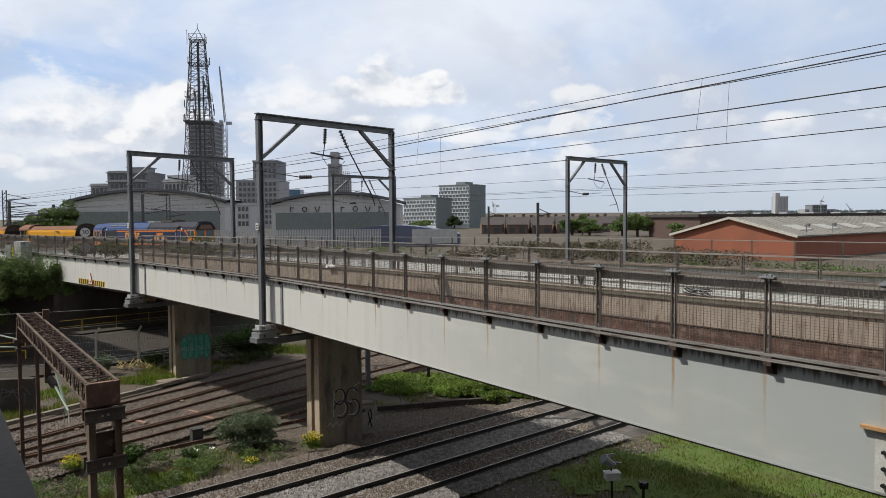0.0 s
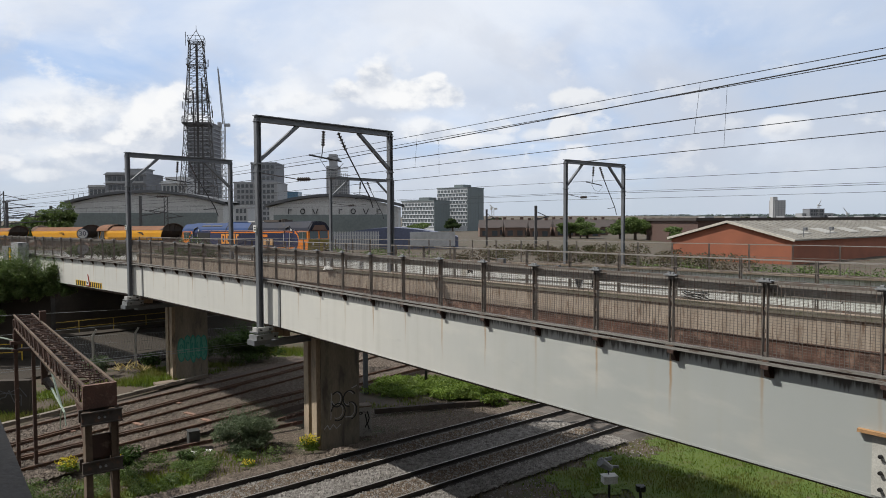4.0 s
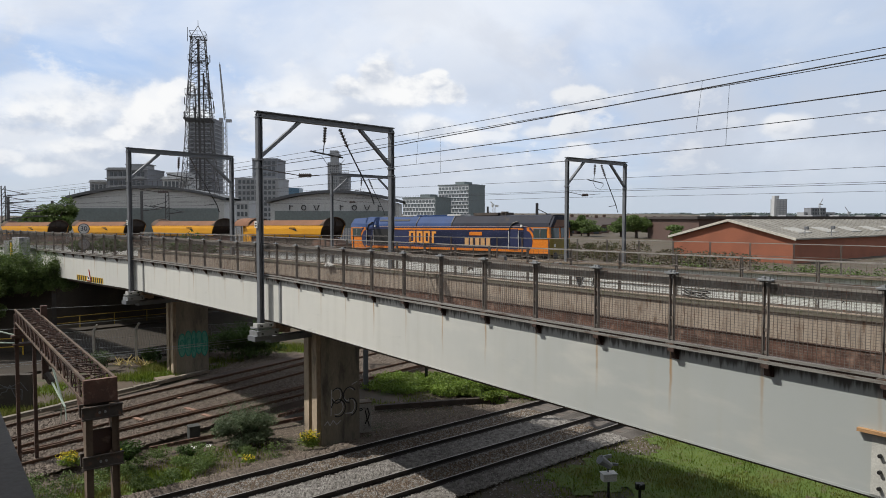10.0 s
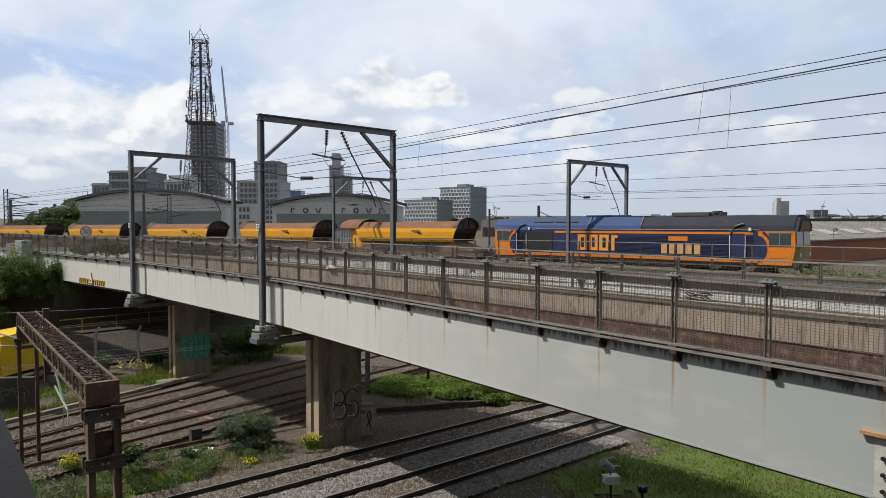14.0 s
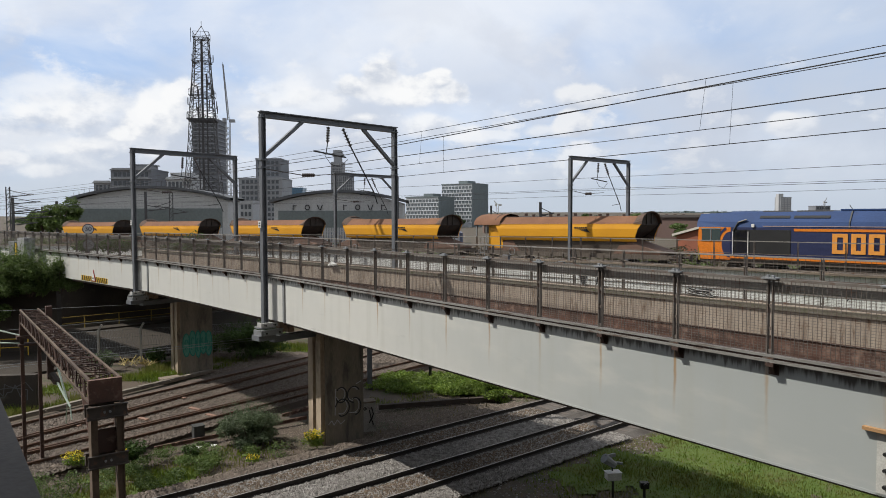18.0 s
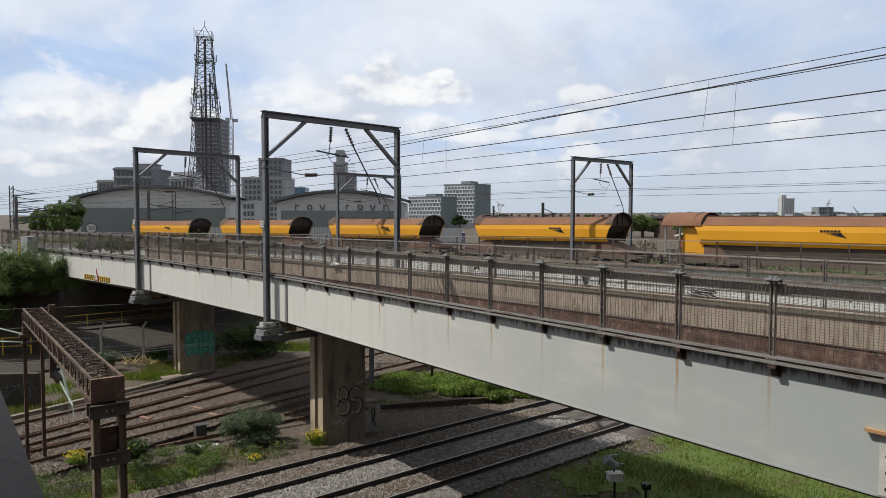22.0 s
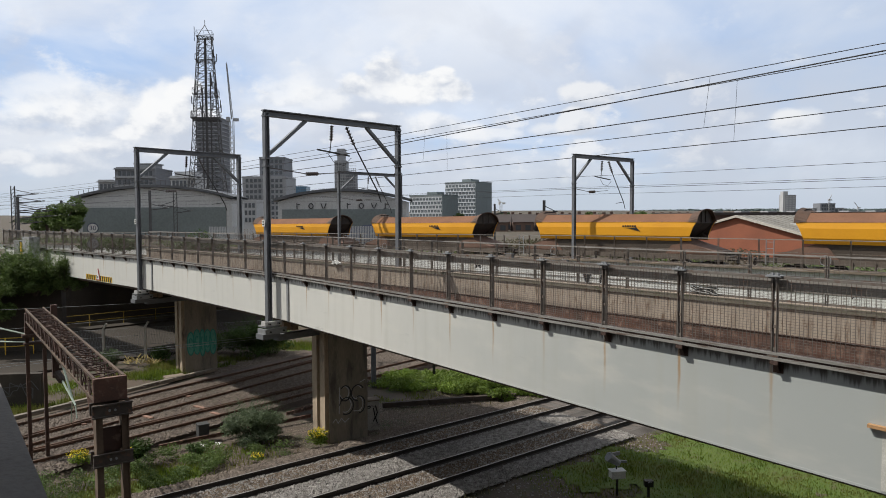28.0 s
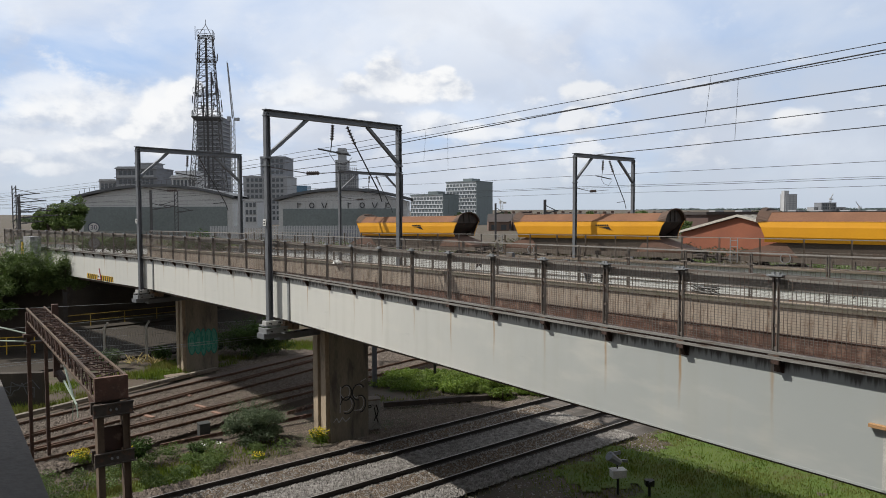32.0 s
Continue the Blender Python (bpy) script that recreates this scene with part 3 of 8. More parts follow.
def fence_run(name, p, q, z, bays, plate, label, height=1.3, wires=True, gap=POST_GAP, offset=0.0, fine=True):
    fr, n = line_frame(p, q)
    f = thing(name, label, "fence", "bridge fences", fr @ pose(0, offset, z))
    pw = 0.06 if fine else 0.045
    ps = Shape().bar((-pw * 0.6, 0, 0), (-pw * 0.6, 0, height), 0.014, 0.07).bar((pw * 0.6, 0, 0), (pw * 0.6, 0, height), 0.014, 0.07)
    for k in range(4):
        ps.box((0, 0, 0.12 + k * (height - 0.2) / 3), (pw * 1.2, 0.04, 0.05))
    ps.box((0, 0, 0.01), (0.18, 0.14, 0.02))
    post = ps.mesh("post")
    cap = Shape().box((0, -0.03, height), (0.25, 0.13, 0.025)).box((0.05, -0.05, height + 0.03), (0.05, 0.05, 0.04)).box((-0.05, -0.02, height + 0.03), (0.05, 0.05, 0.04)).mesh("post_head")
    wire = Shape()
    if wires:
        nx, nz = (25, 28) if fine else (17, 16)
        for i in range(nx):
            x = 0.06 + i * (gap - 0.12) / (nx - 1)
            wire.bar((x, 0, 0.06), (x, 0, height - 0.03), 0.0065, 0.0065)
        for k in range(nz):
            zz = 0.06 + k * (height - 0.1) / (nz - 1)
            wire.bar((0.04, 0.006, zz), (gap - 0.04, 0.006, zz), 0.005, 0.005)
    panel = wire.mesh("mesh_panel") if wires else None
    for k in range(bays + 1):
        x = k * gap
        part("post", post, FENCE, f, m=pose(x, 0, 0))
        if fine:
            part("post_head", cap, GALV, f, "galvanised clamp", m=pose(x, 0, 0))
        if k < bays and wires:
            part("mesh_panel", panel, FENCE, f, m=pose(x, -0.02, 0))
    n = bays * gap
    part("top_rail", Shape().bar((0, 0, height - 0.02), (n, 0, height - 0.02), 0.05, 0.04), FENCE if fine else PLATE, f)
    part("bottom_rail", Shape().bar((0, 0, 0.05), (n, 0, 0.05), 0.05, 0.05), FENCE, f)
    if not fine or not wires:
        part("middle_rail", Shape().bar((0, 0, height * 0.55), (n, 0, height * 0.55), 0.03, 0.03), FENCE, f)
    if plate:
        part("rail_plate", Shape().box((n / 2, 0.09, height - 0.145), (n, 0.015, 0.19)), PLATE, f, "flat grey steel handrail plate")
    return f


def bracket_mesh():
    s = Shape()
    s.add([(-0.035, -0.08, 0), (-0.035, 0.08, 0), (-0.035, 0.08, -0.2), (-0.035, 0.045, -0.2), (0.035, -0.08, 0), (0.035, 0.08, 0), (0.035, 0.08, -0.2), (0.035, 0.045, -0.2)],
          [(3, 2, 1, 0), (4, 5, 6, 7), (0, 1, 5, 4), (1, 2, 6, 5), (2, 3, 7, 6), (3, 0, 4, 7)])
    s.box((0, -0.06, -0.03), (0.13, 0.06, 0.06)).box((0, 0.065, -0.13), (0.16, 0.02, 0.16))
    return s.mesh("bracket")


BRACKET = bracket_mesh()
J4 = (-37.0, 55.9)
for p, q in ((J1, J0), (J2, J1), (J3, J2), (J4, J3)):
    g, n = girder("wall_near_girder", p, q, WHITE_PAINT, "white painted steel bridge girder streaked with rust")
    bays = int(round(n / POST_GAP))
    gap = 1.727 if n > 25 else n / bays
    part("ledge", Shape().box((n / 2, 0.235, LEDGE - 0.035), (n, 0.51, 0.05)), DARK_RUST, g, "rusty steel ledge under the fence")
    kerb = part("kerb", Shape().box((n / 2, -0.03, LEDGE - 0.04), (n, 0.08, 0.028)).box((n / 2, -0.066, LEDGE - 0.028), (n, 0.012, 0.052)), KERB_STEEL, g, "weathered grey steel edge angle")
    part("upper_angle", Shape().box((n / 2, -0.015, LEDGE + 0.062), (n, 0.06, 0.02)).box((n / 2, -0.042, LEDGE + 0.05), (n, 0.012, 0.045)), KERB_STEEL, kerb)
    # shade of the recess between both angles, put in as a dark strip
    part("drip_strip", Shape().box((n / 2, -0.012, LEDGE + 0.012), (n, 0.03, 0.05)), DARK_RUST, kerb, "dark strip for the shaded recess between the angles")
    for k in range(bays):
        part("bracket", BRACKET, DARK_RUST, g, m=pose((k + 0.02) * gap, 0, LEDGE - 0.06))
    part("joint_plate", Shape().box((0.12, 0.07, (UNDER + LEDGE) / 2 - 0.08), (0.16, 0.08, LEDGE - UNDER - 0.16)), GALV, g, "grey steel joint plate")
    fence_run("bridge_fence", p, q, LEDGE, bays, True, "grey steel mesh parapet fence on the bridge edge", gap=gap)
for p, q in ((K1, K0), (K2, K1), (K3, K2)):
    g, n = girder("wall_far_girder", p, q, TAN, "tan painted inner side of the far bridge girder")
    part("lower_strip", Shape().box((n / 2, 0.1, 5.82), (n, 0.06, 0.5)), RUST, g, "rusty lower strip")
    part("cable_duct", Shape().tube((0, 0.06, 6.1), (n, 0.06, 6.1), 0.025, 6), DARK_RUST, g, "thin rusty pipe")
    part("ledge", Shape().box((n / 2, 0.3, LEDGE - 0.1), (n, 0.56, 0.05)).box((n / 2, 0.05, LEDGE - 0.14), (n, 0.06, 0.12)), MOSSY, g, "mossy girder top")
    bays = int(round(n / 1.95))
    fence_run("bridge_fence", p, q, LEDGE - 0.08, bays, False, "grey steel mesh parapet fence on the far bridge edge", gap=n / bays, offset=0.3, fine=False)
def slab(name, pts, z0, z1, material, label):
    n = len(pts)
    sh = Shape().add([(x, y, z0) for x, y in pts] + [(x, y, z1) for x, y in pts],
                     [tuple(range(n - 1, -1, -1)), tuple(range(n, 2 * n))] + [(i, (i + 1) % n, n + (i + 1) % n, n + i) for i in range(n)])
    return solid(name, sh, material, label, "", "", "structure")


def between(p, q, f):
    return p[0] + (q[0] - p[0]) * f, p[1] + (q[1] - p[1]) * f


slab("bridge_deck", [between(J0, K0, 0.08), K0, K1, K2, K3, between(J3, K3, 0.08), between(J2, K2, 0.08), between(J1, K1, 0.08)], 5.05, 5.45, BROWN_BALLAST, "ballasted deck of the railway bridge")
# hidden slab added between the bridges so the road below lies in shade
slab("bridge_infill", [(-17.5, 47.2), (-23.2, 52.0), (-36, 62), (-27.8, 70.5), (-17.8, 60.5)], 4.6, 5.0, BROWN_BALLAST, "unseen slab added between the two bridges to shade the road")
upper = loose_rails("railway_track", [(between(J1, K1, 0.36), between(J0, K0, 0.36)), (between(J1, K1, 0.6), between(J0, K0, 0.6)), (between(J2, K2, 0.36), between(J1, K1, 0.36)), (between(J2, K2, 0.6), between(J1, K1, 0.6))], "rusty rails of the line on the bridge")
upper.matrix_basis = pose(0, 0, 5.45)


def along(ss, off, prof, z):
    """A section drawn along the freight line."""
    sh = Shape()
    m = len(prof)
    for s in ss:
        x, y, h = on_track(s, off)
        a = radians(h) + math.pi / 2
        sh.v += [(x + u * math.cos(a), y + u * math.sin(a), z + line_drop(s) + w) for u, w in prof]
    for i in range(len(ss) - 1):
        sh.f += [(i * m + k, i * m + (k + 1) % m, i * m + m + (k + 1) % m, i * m + m + k) for k in range(m)]
    return sh


freight = thing("railway_track", "freight line with rusty rails curving over the bridge", "railway track", "railway tracks")
for off in (-0.755, 0.755):
    part("rail", along(list(range(-170, 70, 4)), off, [(-0.05, 0), (0.05, 0), (0.036, 0.15), (-0.036, 0.15)], RAIL - 0.15), RUSTY_RAIL, freight)
part("ballast_bed", along(list(range(-170, 70, 4)), 0, [(-2.4, -0.35), (2.4, -0.35), (1.7, -0.12), (-1.7, -0.12)], RAIL), BROWN_BALLAST, freight)


# the second bridge: a white girder beside the freight line, with a post-and-rail fence on it
SECOND_WHITE = mat("second_white", (0.66, 0.67, 0.65), (0.56, 0.57, 0.55), 0.5, 0, 0.4, 9, 0.05, (0.36, 0.33, 0.28), 0.66, stretch=(1, 1, 0.35), far=1)
g = thing("wall_second_girder", "white painted girder of the second bridge", "", "", None, "structure")
run = list(range(-152, 63, 3))
solid("second_deck", along(run, SECOND, [(0.35, -0.8), (8.35, -0.8), (8.35, 0), (0.35, 0)], 5.42), BROWN_BALLAST, "ballasted bed of the freight line", "", "", "structure")
part("web", along(run, SECOND, [(0, 0), (0.3, 0), (0.3, 1.8), (0, 1.8)], SECOND_TOP - 1.85), SECOND_WHITE, g)
part("ledge", along(run, SECOND, [(-0.16, 0), (0.44, 0), (0.44, 0.1), (-0.16, 0.1)], SECOND_TOP - 0.05), CONCRETE, g, "mossy girder top")
for s in range(-124, 56, 15):
    p, q = on_track(s, SECOND + 0.1)[:2], on_track(s + 15, SECOND + 0.1)[:2]
    n = math.hypot(q[0] - p[0], q[1] - p[1])
    f = fence_run("second_bridge_fence", p, q, SECOND_TOP + 0.05 + line_drop(s), 7, False, "thin grey post-and-rail fence on the second bridge", height=1.5, wires=False, gap=n / 7, fine=False)
    f.matrix_basis = f.matrix_basis @ pose(0, 0, 0, 0, -math.degrees(math.atan2(line_drop(s + 15) - line_drop(s), n)), 0)


# ---- portals over the upper tracks ----
def insulator(sh, p, q, r=0.07, n=6):
    p, q = Vector(p), Vector(q)
    sh.tube(p, q, r * 0.35, 6)
    for i in range(n):
        c = p.lerp(q, (i + 0.5) / n)
        d = (q - p).normalized() * 0.03
        sh.tube(c - d, c + d, r, 8, r * 0.6)


def portal(left, right, base_l, base_r, top, w, label, kit=1.0):
    a, b = Vector((*left, 0)), Vector((*right, 0))
    d = (b - a).normalized()
    fr = pose(a.x, a.y, 0, 0, 0, math.degrees(math.atan2(d.y, d.x)))
    n = (b - a).length
    g = thing("overhead_line_portal", label, "gantry", "overhead line portals", fr)
    for x, z0 in ((0, base_l), (n, base_r)):
        s = Shape().isec((x, 0, z0), (x, 0, top), w * 0.8, w * 0.8, w * 0.12, (1, 0, 0))
        p = part("post", s, GREY_STEEL, g)
        part("post_band", Shape().box((x, 0, top - 1.75), (w * 1.15, w * 0.95, 0.06)).box((x, 0, top - 2.05), (w * 1.05, w * 0.92, 0.05)), GREY_STEEL, p)
    s = Shape().isec((-w / 2, 0, top), (n + w / 2, 0, top), w, w, w * 0.14)
    part("beam", s, GREY_STEEL, g)
    h = min(1.6, (top - RAIL) * 0.21)
    part("brace", Shape().bar((0.1, 0, top - h), (n * 0.27, 0, top - 0.12), w * 0.6, w * 0.5), GREY_STEEL, g)
    part("brace", Shape().bar((n - 0.1, 0, top - h), (n - n * 0.27, 0, top - 0.12), w * 0.6, w * 0.5), GREY_STEEL, g)
    if kit:
        x1, x2 = n * 0.46, n * 0.57
        s = Shape()
        insulator(s, (x1, 0, top - 0.2), (x1 - 0.05, 0, top - 0.85), 0.09)
        part("insulator", s, INSULATOR, g)
        s = Shape()
        insulator(s, (x2, 0, top - 0.2), (x2 + 0.42, 0, top - 0.95), 0.1)
        part("insulator", s, INSULATOR, g)
        part("hanger", Shape().tube((x1 - 0.05, 0, top - 0.85), (x1 - 0.12, 0, top - 1.3), 0.02, 6), WIRE, g)
        part("drop_rod", Shape().tube((x2 + 0.42, 0, top - 0.95), (x2 + 1.7, 0, top - 2.9), 0.03, 6).tube((x2 + 1.7, 0, top - 2.9), (x2 + 1.9, 0, top - 3.4), 0.025, 6), WIRE, g)
        part("steady_arm", Shape().tube((x1 - 0.75, 0, top - 1.25), (x1 + 0.9, 0, top - 1.42), 0.035, 6), WIRE, g)
        part("steady_arm", Shape().tube((x2 + 1.7, 0, top - 2.9), (x2 + 0.9, 0, top - 3.0), 0.02, 6), WIRE, g)
        s = Shape()
        insulator(s, (x1 - 1.3, 0, top - 2.28), (x1 - 0.7, 0, top - 2.25), 0.09)
        s.tube((0.1, 0, top - 2.1), (x1 - 1.3, 0, top - 2.28), 0.02, 5).tube((x1 - 0.7, 0, top - 2.25), (x1 + 0.6, 0, top - 2.15), 0.015, 5)
        part("cross_span", s, INSULATOR, g, "insulated cross wire")
        part("loop", Shape().tube((x1 - 0.2, 0, top - 1.4), (x1 + 0.1, 0, top - 1.75), 0.012, 5).tube((x1 + 0.1, 0, top - 1.75), (x1 + 0.6, 0, top - 1.85), 0.012, 5).tube((x1 + 0.6, 0, top - 1.85), (x1 + 1.0, 0, top - 1.5), 0.012, 5), WIRE, g)
    return g, n


G1, n1 = portal((-7.13, 26.5), (-2.36, 31.32), 5.0, 4.7, 13.32, 0.255, "grey steel portal gantry carrying the overhead line over the bridge")
G2, n2 = portal((-17.4, 37.8), (-13.25, 42.75), 5.0, 4.7, 13.07, 0.265, "grey steel portal gantry carrying the overhead line over the bridge")
portal((8.0, 43.7), (12.77, 47.67), 5.4, 5.4, 13.12, 0.25, "grey steel portal gantry over the freight line")
portal((-9.2, 56.5), (-4.4, 61.5), 5.4, 5.4, 12.95, 0.25, "grey steel portal gantry over the freight line")
ZINC = mat("bright_zinc", (0.52, 0.52, 0.51), (0.40, 0.40, 0.39), 0.6, 0.1, 2, 25, 0.1)
TAN_BLOCK = mat("tan_block", (0.30, 0.215, 0.15), (0.22, 0.155, 0.11), 0.85, 0, 2, 25, 0.2)
plate = Shape().box((0, 0, 0), (0.012, 0.2, 0.26)).mesh("number_plate")
for g in (G1, G2):
    part("foot", Shape().box((0, 0, 5.0), (0.6, 0.6, 0.06)), GALV, g, "galvanised foot plate")
    part("foot_channel", Shape().box((0.02, -0.3, 5.13), (0.68, 0.08, 0.17)).box((-0.3, -0.15, 5.13), (0.08, 0.3, 0.17)), ZINC, g, "pale galvanised channel")
    part("foot_channel", Shape().box((0.12, -0.36, 4.82), (0.85, 0.08, 0.2)).box((-0.32, -0.05, 4.82), (0.08, 0.6, 0.2)).box((0.1, -0.34, 4.93), (0.95, 0.2, 0.03)), GALV, g, "pale galvanised channel")
    for x, z in ((-0.18, 4.82), (0.4, 4.82), (0.2, 5.13), (-0.2, 5.13)):
        part("foot_bolt", Shape().tube((x, -0.46, z), (x, -0.3, z), 0.035, 8), BLACK, g)
    part("outrigger", Shape().box((-0.05, 0.0, 4.62), (0.75, 0.55, 0.2)).box((1.5, 0, 4.5), (2.4, 0.4, 0.24)), GREY_STEEL, g, "steel outrigger beam under the girder")
    part("clamp_block", Shape().box((0.66, -0.15, 4.95), (0.34, 0.3, 0.34)), TAN_BLOCK, g, "tan packing block")
    part("clamp_block", Shape().box((1.02, -0.15, 4.86), (0.26, 0.3, 0.26)), TAN_BLOCK, g, "tan packing block")
    sign = part("identity_plate", plate, WHITE, g, "small white plate with dark bars", m=pose(-0.17, 0, 9.05))
    part("plate_bars", Shape().box((-0.008, 0, 0.05), (0.006, 0.12, 0.05)).box((-0.008, 0, -0.05), (0.006, 0.12, 0.05)), BLACK, sign)


# ---- piers ----
# one concrete in two tones: sunlit pilasters, and a column with shade and grime painted in
PIER_SUNLIT = mat("sunlit_tan_concrete", (0.38, 0.305, 0.222), (0.27, 0.214, 0.157), 0.9, 0, 0.8, 14, 0.3, (0.12, 0.10, 0.08), 0.62, stretch=(1, 1, 0.4))
PIER_SHADE_GRIME = mat("shaded_grimy_concrete", (0.27, 0.238, 0.188), (0.18, 0.158, 0.125), 0.9, 0, 0.7, 14, 0.3, (0.095, 0.087, 0.073), 0.58, stretch=(1.4, 1.4, 0.35))


def pier(x, y, turn, w, d, top, label):
    g = thing("bridge_pier", label, "pier", "bridge piers", pose(x, y, 0, 0, 0, turn))
    s = Shape().box((0, 0, top / 2 - 0.3), (w, d, top + 0.6))
    part("column", s, PIER_SHADE_GRIME, g)
    for y in (-d * 0.3, d * 0.2):
        part("pilaster", Shape().box((-w / 2 - 0.09, y, top / 2 - 0.3), (0.18, d * 0.3, top + 0.6)), PIER_SUNLIT, g)
    part("crosshead", Shape().box((0, 0, top - 0.15), (w + 0.5, d + 3.2, 0.6)), GREY_STEEL, g, "dark steel crosshead")
    return g


PIER1 = pier(-4.7, 28.75, 33.0, 1.72, 1.7, 5.1, "stained concrete bridge pier with outline graffiti")
PIER2 = pier(-15.5, 41.1, 35.0, 1.85, 2.0, 5.1, "concrete bridge pier with green graffiti letters")
GREEN_TAG = mat("green_spray", (0.03, 0.27, 0.21), (0.025, 0.21, 0.165), 0.7, 0, 2, 25, 0.05)
GREY_TAG = mat("grey_spray", (0.5, 0.5, 0.5), (0.38, 0.38, 0.39), 0.8, 0, 2, 25, 0.05)


def spray(name, strokes, y, w, material, parent, label):
    """Spray strokes: rows of points in the face's x and z."""
    s = Shape()
    for row in strokes:
        for (ax, az), (bx, bz) in zip(row, row[1:]):
            s.bar((ax, y, az), (bx, y, bz), w, 0.008, (0, 1, 0))
    return part(name, s, material, parent, label)


def ring(cx, cz, rx, rz, a0=0, a1=360, n=12):
    return [(cx + rx * math.cos(radians(a0 + (a1 - a0) * i / n)), cz + rz * math.sin(radians(a0 + (a1 - a0) * i / n))) for i in range(n + 1)]


LIGHT_TAG = mat("light_green_spray", (0.12, 0.36, 0.27), (0.08, 0.28, 0.21), 0.7, 0, 3, 25, 0.05)
for k, (cx, rx) in enumerate(((-0.62, 0.21), (-0.26, 0.21), (0.06, 0.16), (0.36, 0.21), (0.68, 0.20))):
    cz, rz = 1.75 + (0.08 if k % 2 else 0), 0.70 + 0.06 * (k % 3)
    fill = ring(cx, cz, rx, rz, 0, 360, 16)[:-1]
    s = Shape().add([(x, y, z) for y in (-1.004, -0.995) for x, z in fill], [tuple(range(16)), tuple(range(31, 15, -1))])
    blob = part("graffiti", s, LIGHT_TAG, PIER2, "green bubble graffiti")
    spray("outline", [ring(cx, cz, rx, rz), ring(cx, cz + 0.12, rx * 0.4, rz * 0.3, 40 * k, 40 * k + 200, 6), ring(cx, cz - 0.25, rx * 0.4, rz * 0.2, 60 * k, 60 * k + 180, 6)], -1.010, 0.055, GREEN_TAG, blob, "dark green outline")
spray("graffiti", [ring(-0.2, 1.95, 0.2, 0.26, 200, 500), ring(-0.16, 1.42, 0.26, 0.3, -120, 170), ring(0.36, 1.9, 0.24, 0.28, 30, 270), ring(0.42, 1.4, 0.22, 0.3, -90, 110), [(-0.45, 1.1), (-0.42, 2.2)], [(0.2, 1.12), (0.55, 1.08)], [(0.5, 2.3), (0.75, 2.4)],
                   [(-0.75, 0.75), (-0.6, 0.9), (-0.5, 0.7), (-0.35, 0.9), (-0.2, 0.7), (0.0, 0.85)]], -0.858, 0.035, GREY_TAG, PIER1, "pale outline graffiti")
spray("graffiti", [ring(-0.17, 1.92, 0.25, 0.32, 200, 500), ring(-0.12, 1.38, 0.32, 0.36, -120, 170), ring(0.40, 1.87, 0.29, 0.34, 30, 270), ring(0.46, 1.36, 0.27, 0.36, -90, 110)], -0.862, 0.05, BLACK, PIER1, "dark spray outline")


# ---- train ----
YELLOW = mat("wagon_yellow", (0.72, 0.34, 0.012), (0.64, 0.29, 0.012), 0.5, 0, 0.5, 12, 0.02, (0.46, 0.24, 0.03), 0.68, grain=0.03)
WAGON_ROOF = mat("wagon_rust_dust", (0.22, 0.115, 0.072), (0.16, 0.085, 0.055), 0.9, 0, 0.6, 14, 0.1, spec=0.15)
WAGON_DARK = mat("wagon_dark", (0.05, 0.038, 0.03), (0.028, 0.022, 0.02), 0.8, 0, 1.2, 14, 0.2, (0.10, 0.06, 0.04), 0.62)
UNDER_GREY = mat("wagon_underframe", (0.13, 0.105, 0.085), (0.085, 0.07, 0.057), 0.85, 0, 0.8, 14, 0.2)
CHUTE = mat("chute_rust", (0.19, 0.11, 0.08), (0.13, 0.08, 0.06), 0.85, 0, 0.8, 14, 0.2)
BLUE = mat("loco_blue", (0.026, 0.034, 0.095), (0.02, 0.027, 0.075), 0.4, 0, 0.6, 14, 0.03)
ROOF_BLUE = mat("loco_roof_blue", (0.04, 0.075, 0.19), (0.032, 0.058, 0.14), 0.6, 0, 0.6, 14, 0.03, (0.05, 0.065, 0.12), 0.64, spec=0.12)
ROOF_GREY = mat("loco_roof_grey", (0.026, 0.03, 0.046), (0.019, 0.021, 0.032), 0.6, 0, 0.6, 14, 0.03, (0.05, 0.04, 0.036), 0.64, spec=0.12)
ORANGE = mat("loco_orange", (0.70, 0.21, 0.015), (0.62, 0.17, 0.015), 0.4, 0, 0.6, 14, 0.03, (0.45, 0.13, 0.03), 0.64)
NOSE = mat("loco_nose_yellow", (0.26, 0.20, 0.03), (0.18, 0.14, 0.03), 0.55, 0, 0.8, 14, 0.05)
WHEEL = mat("wheel_steel", (0.07, 0.06, 0.055), (0.045, 0.04, 0.037), 0.6, 0.4, 2, 25, 0.1)
PANE = glass("cab_glass", (0.05, 0.07, 0.07))


def arc_pts(r, z, a0, a1, n, sy=1.0):
    return [(r * math.cos(a0 + (a1 - a0) * i / n) * sy, z + r * math.sin(a0 + (a1 - a0) * i / n)) for i in range(n + 1)]


def wheelset(parent, x, r=0.46):
    s = Shape().tube((x, -0.9, r), (x, 0.9, r), 0.08, 8)
    for y in (-0.75, 0.75):
        s.tube((x, y - 0.065, r), (x, y + 0.065, r), r, 18)
    return part("wheelset", s, WHEEL, parent)


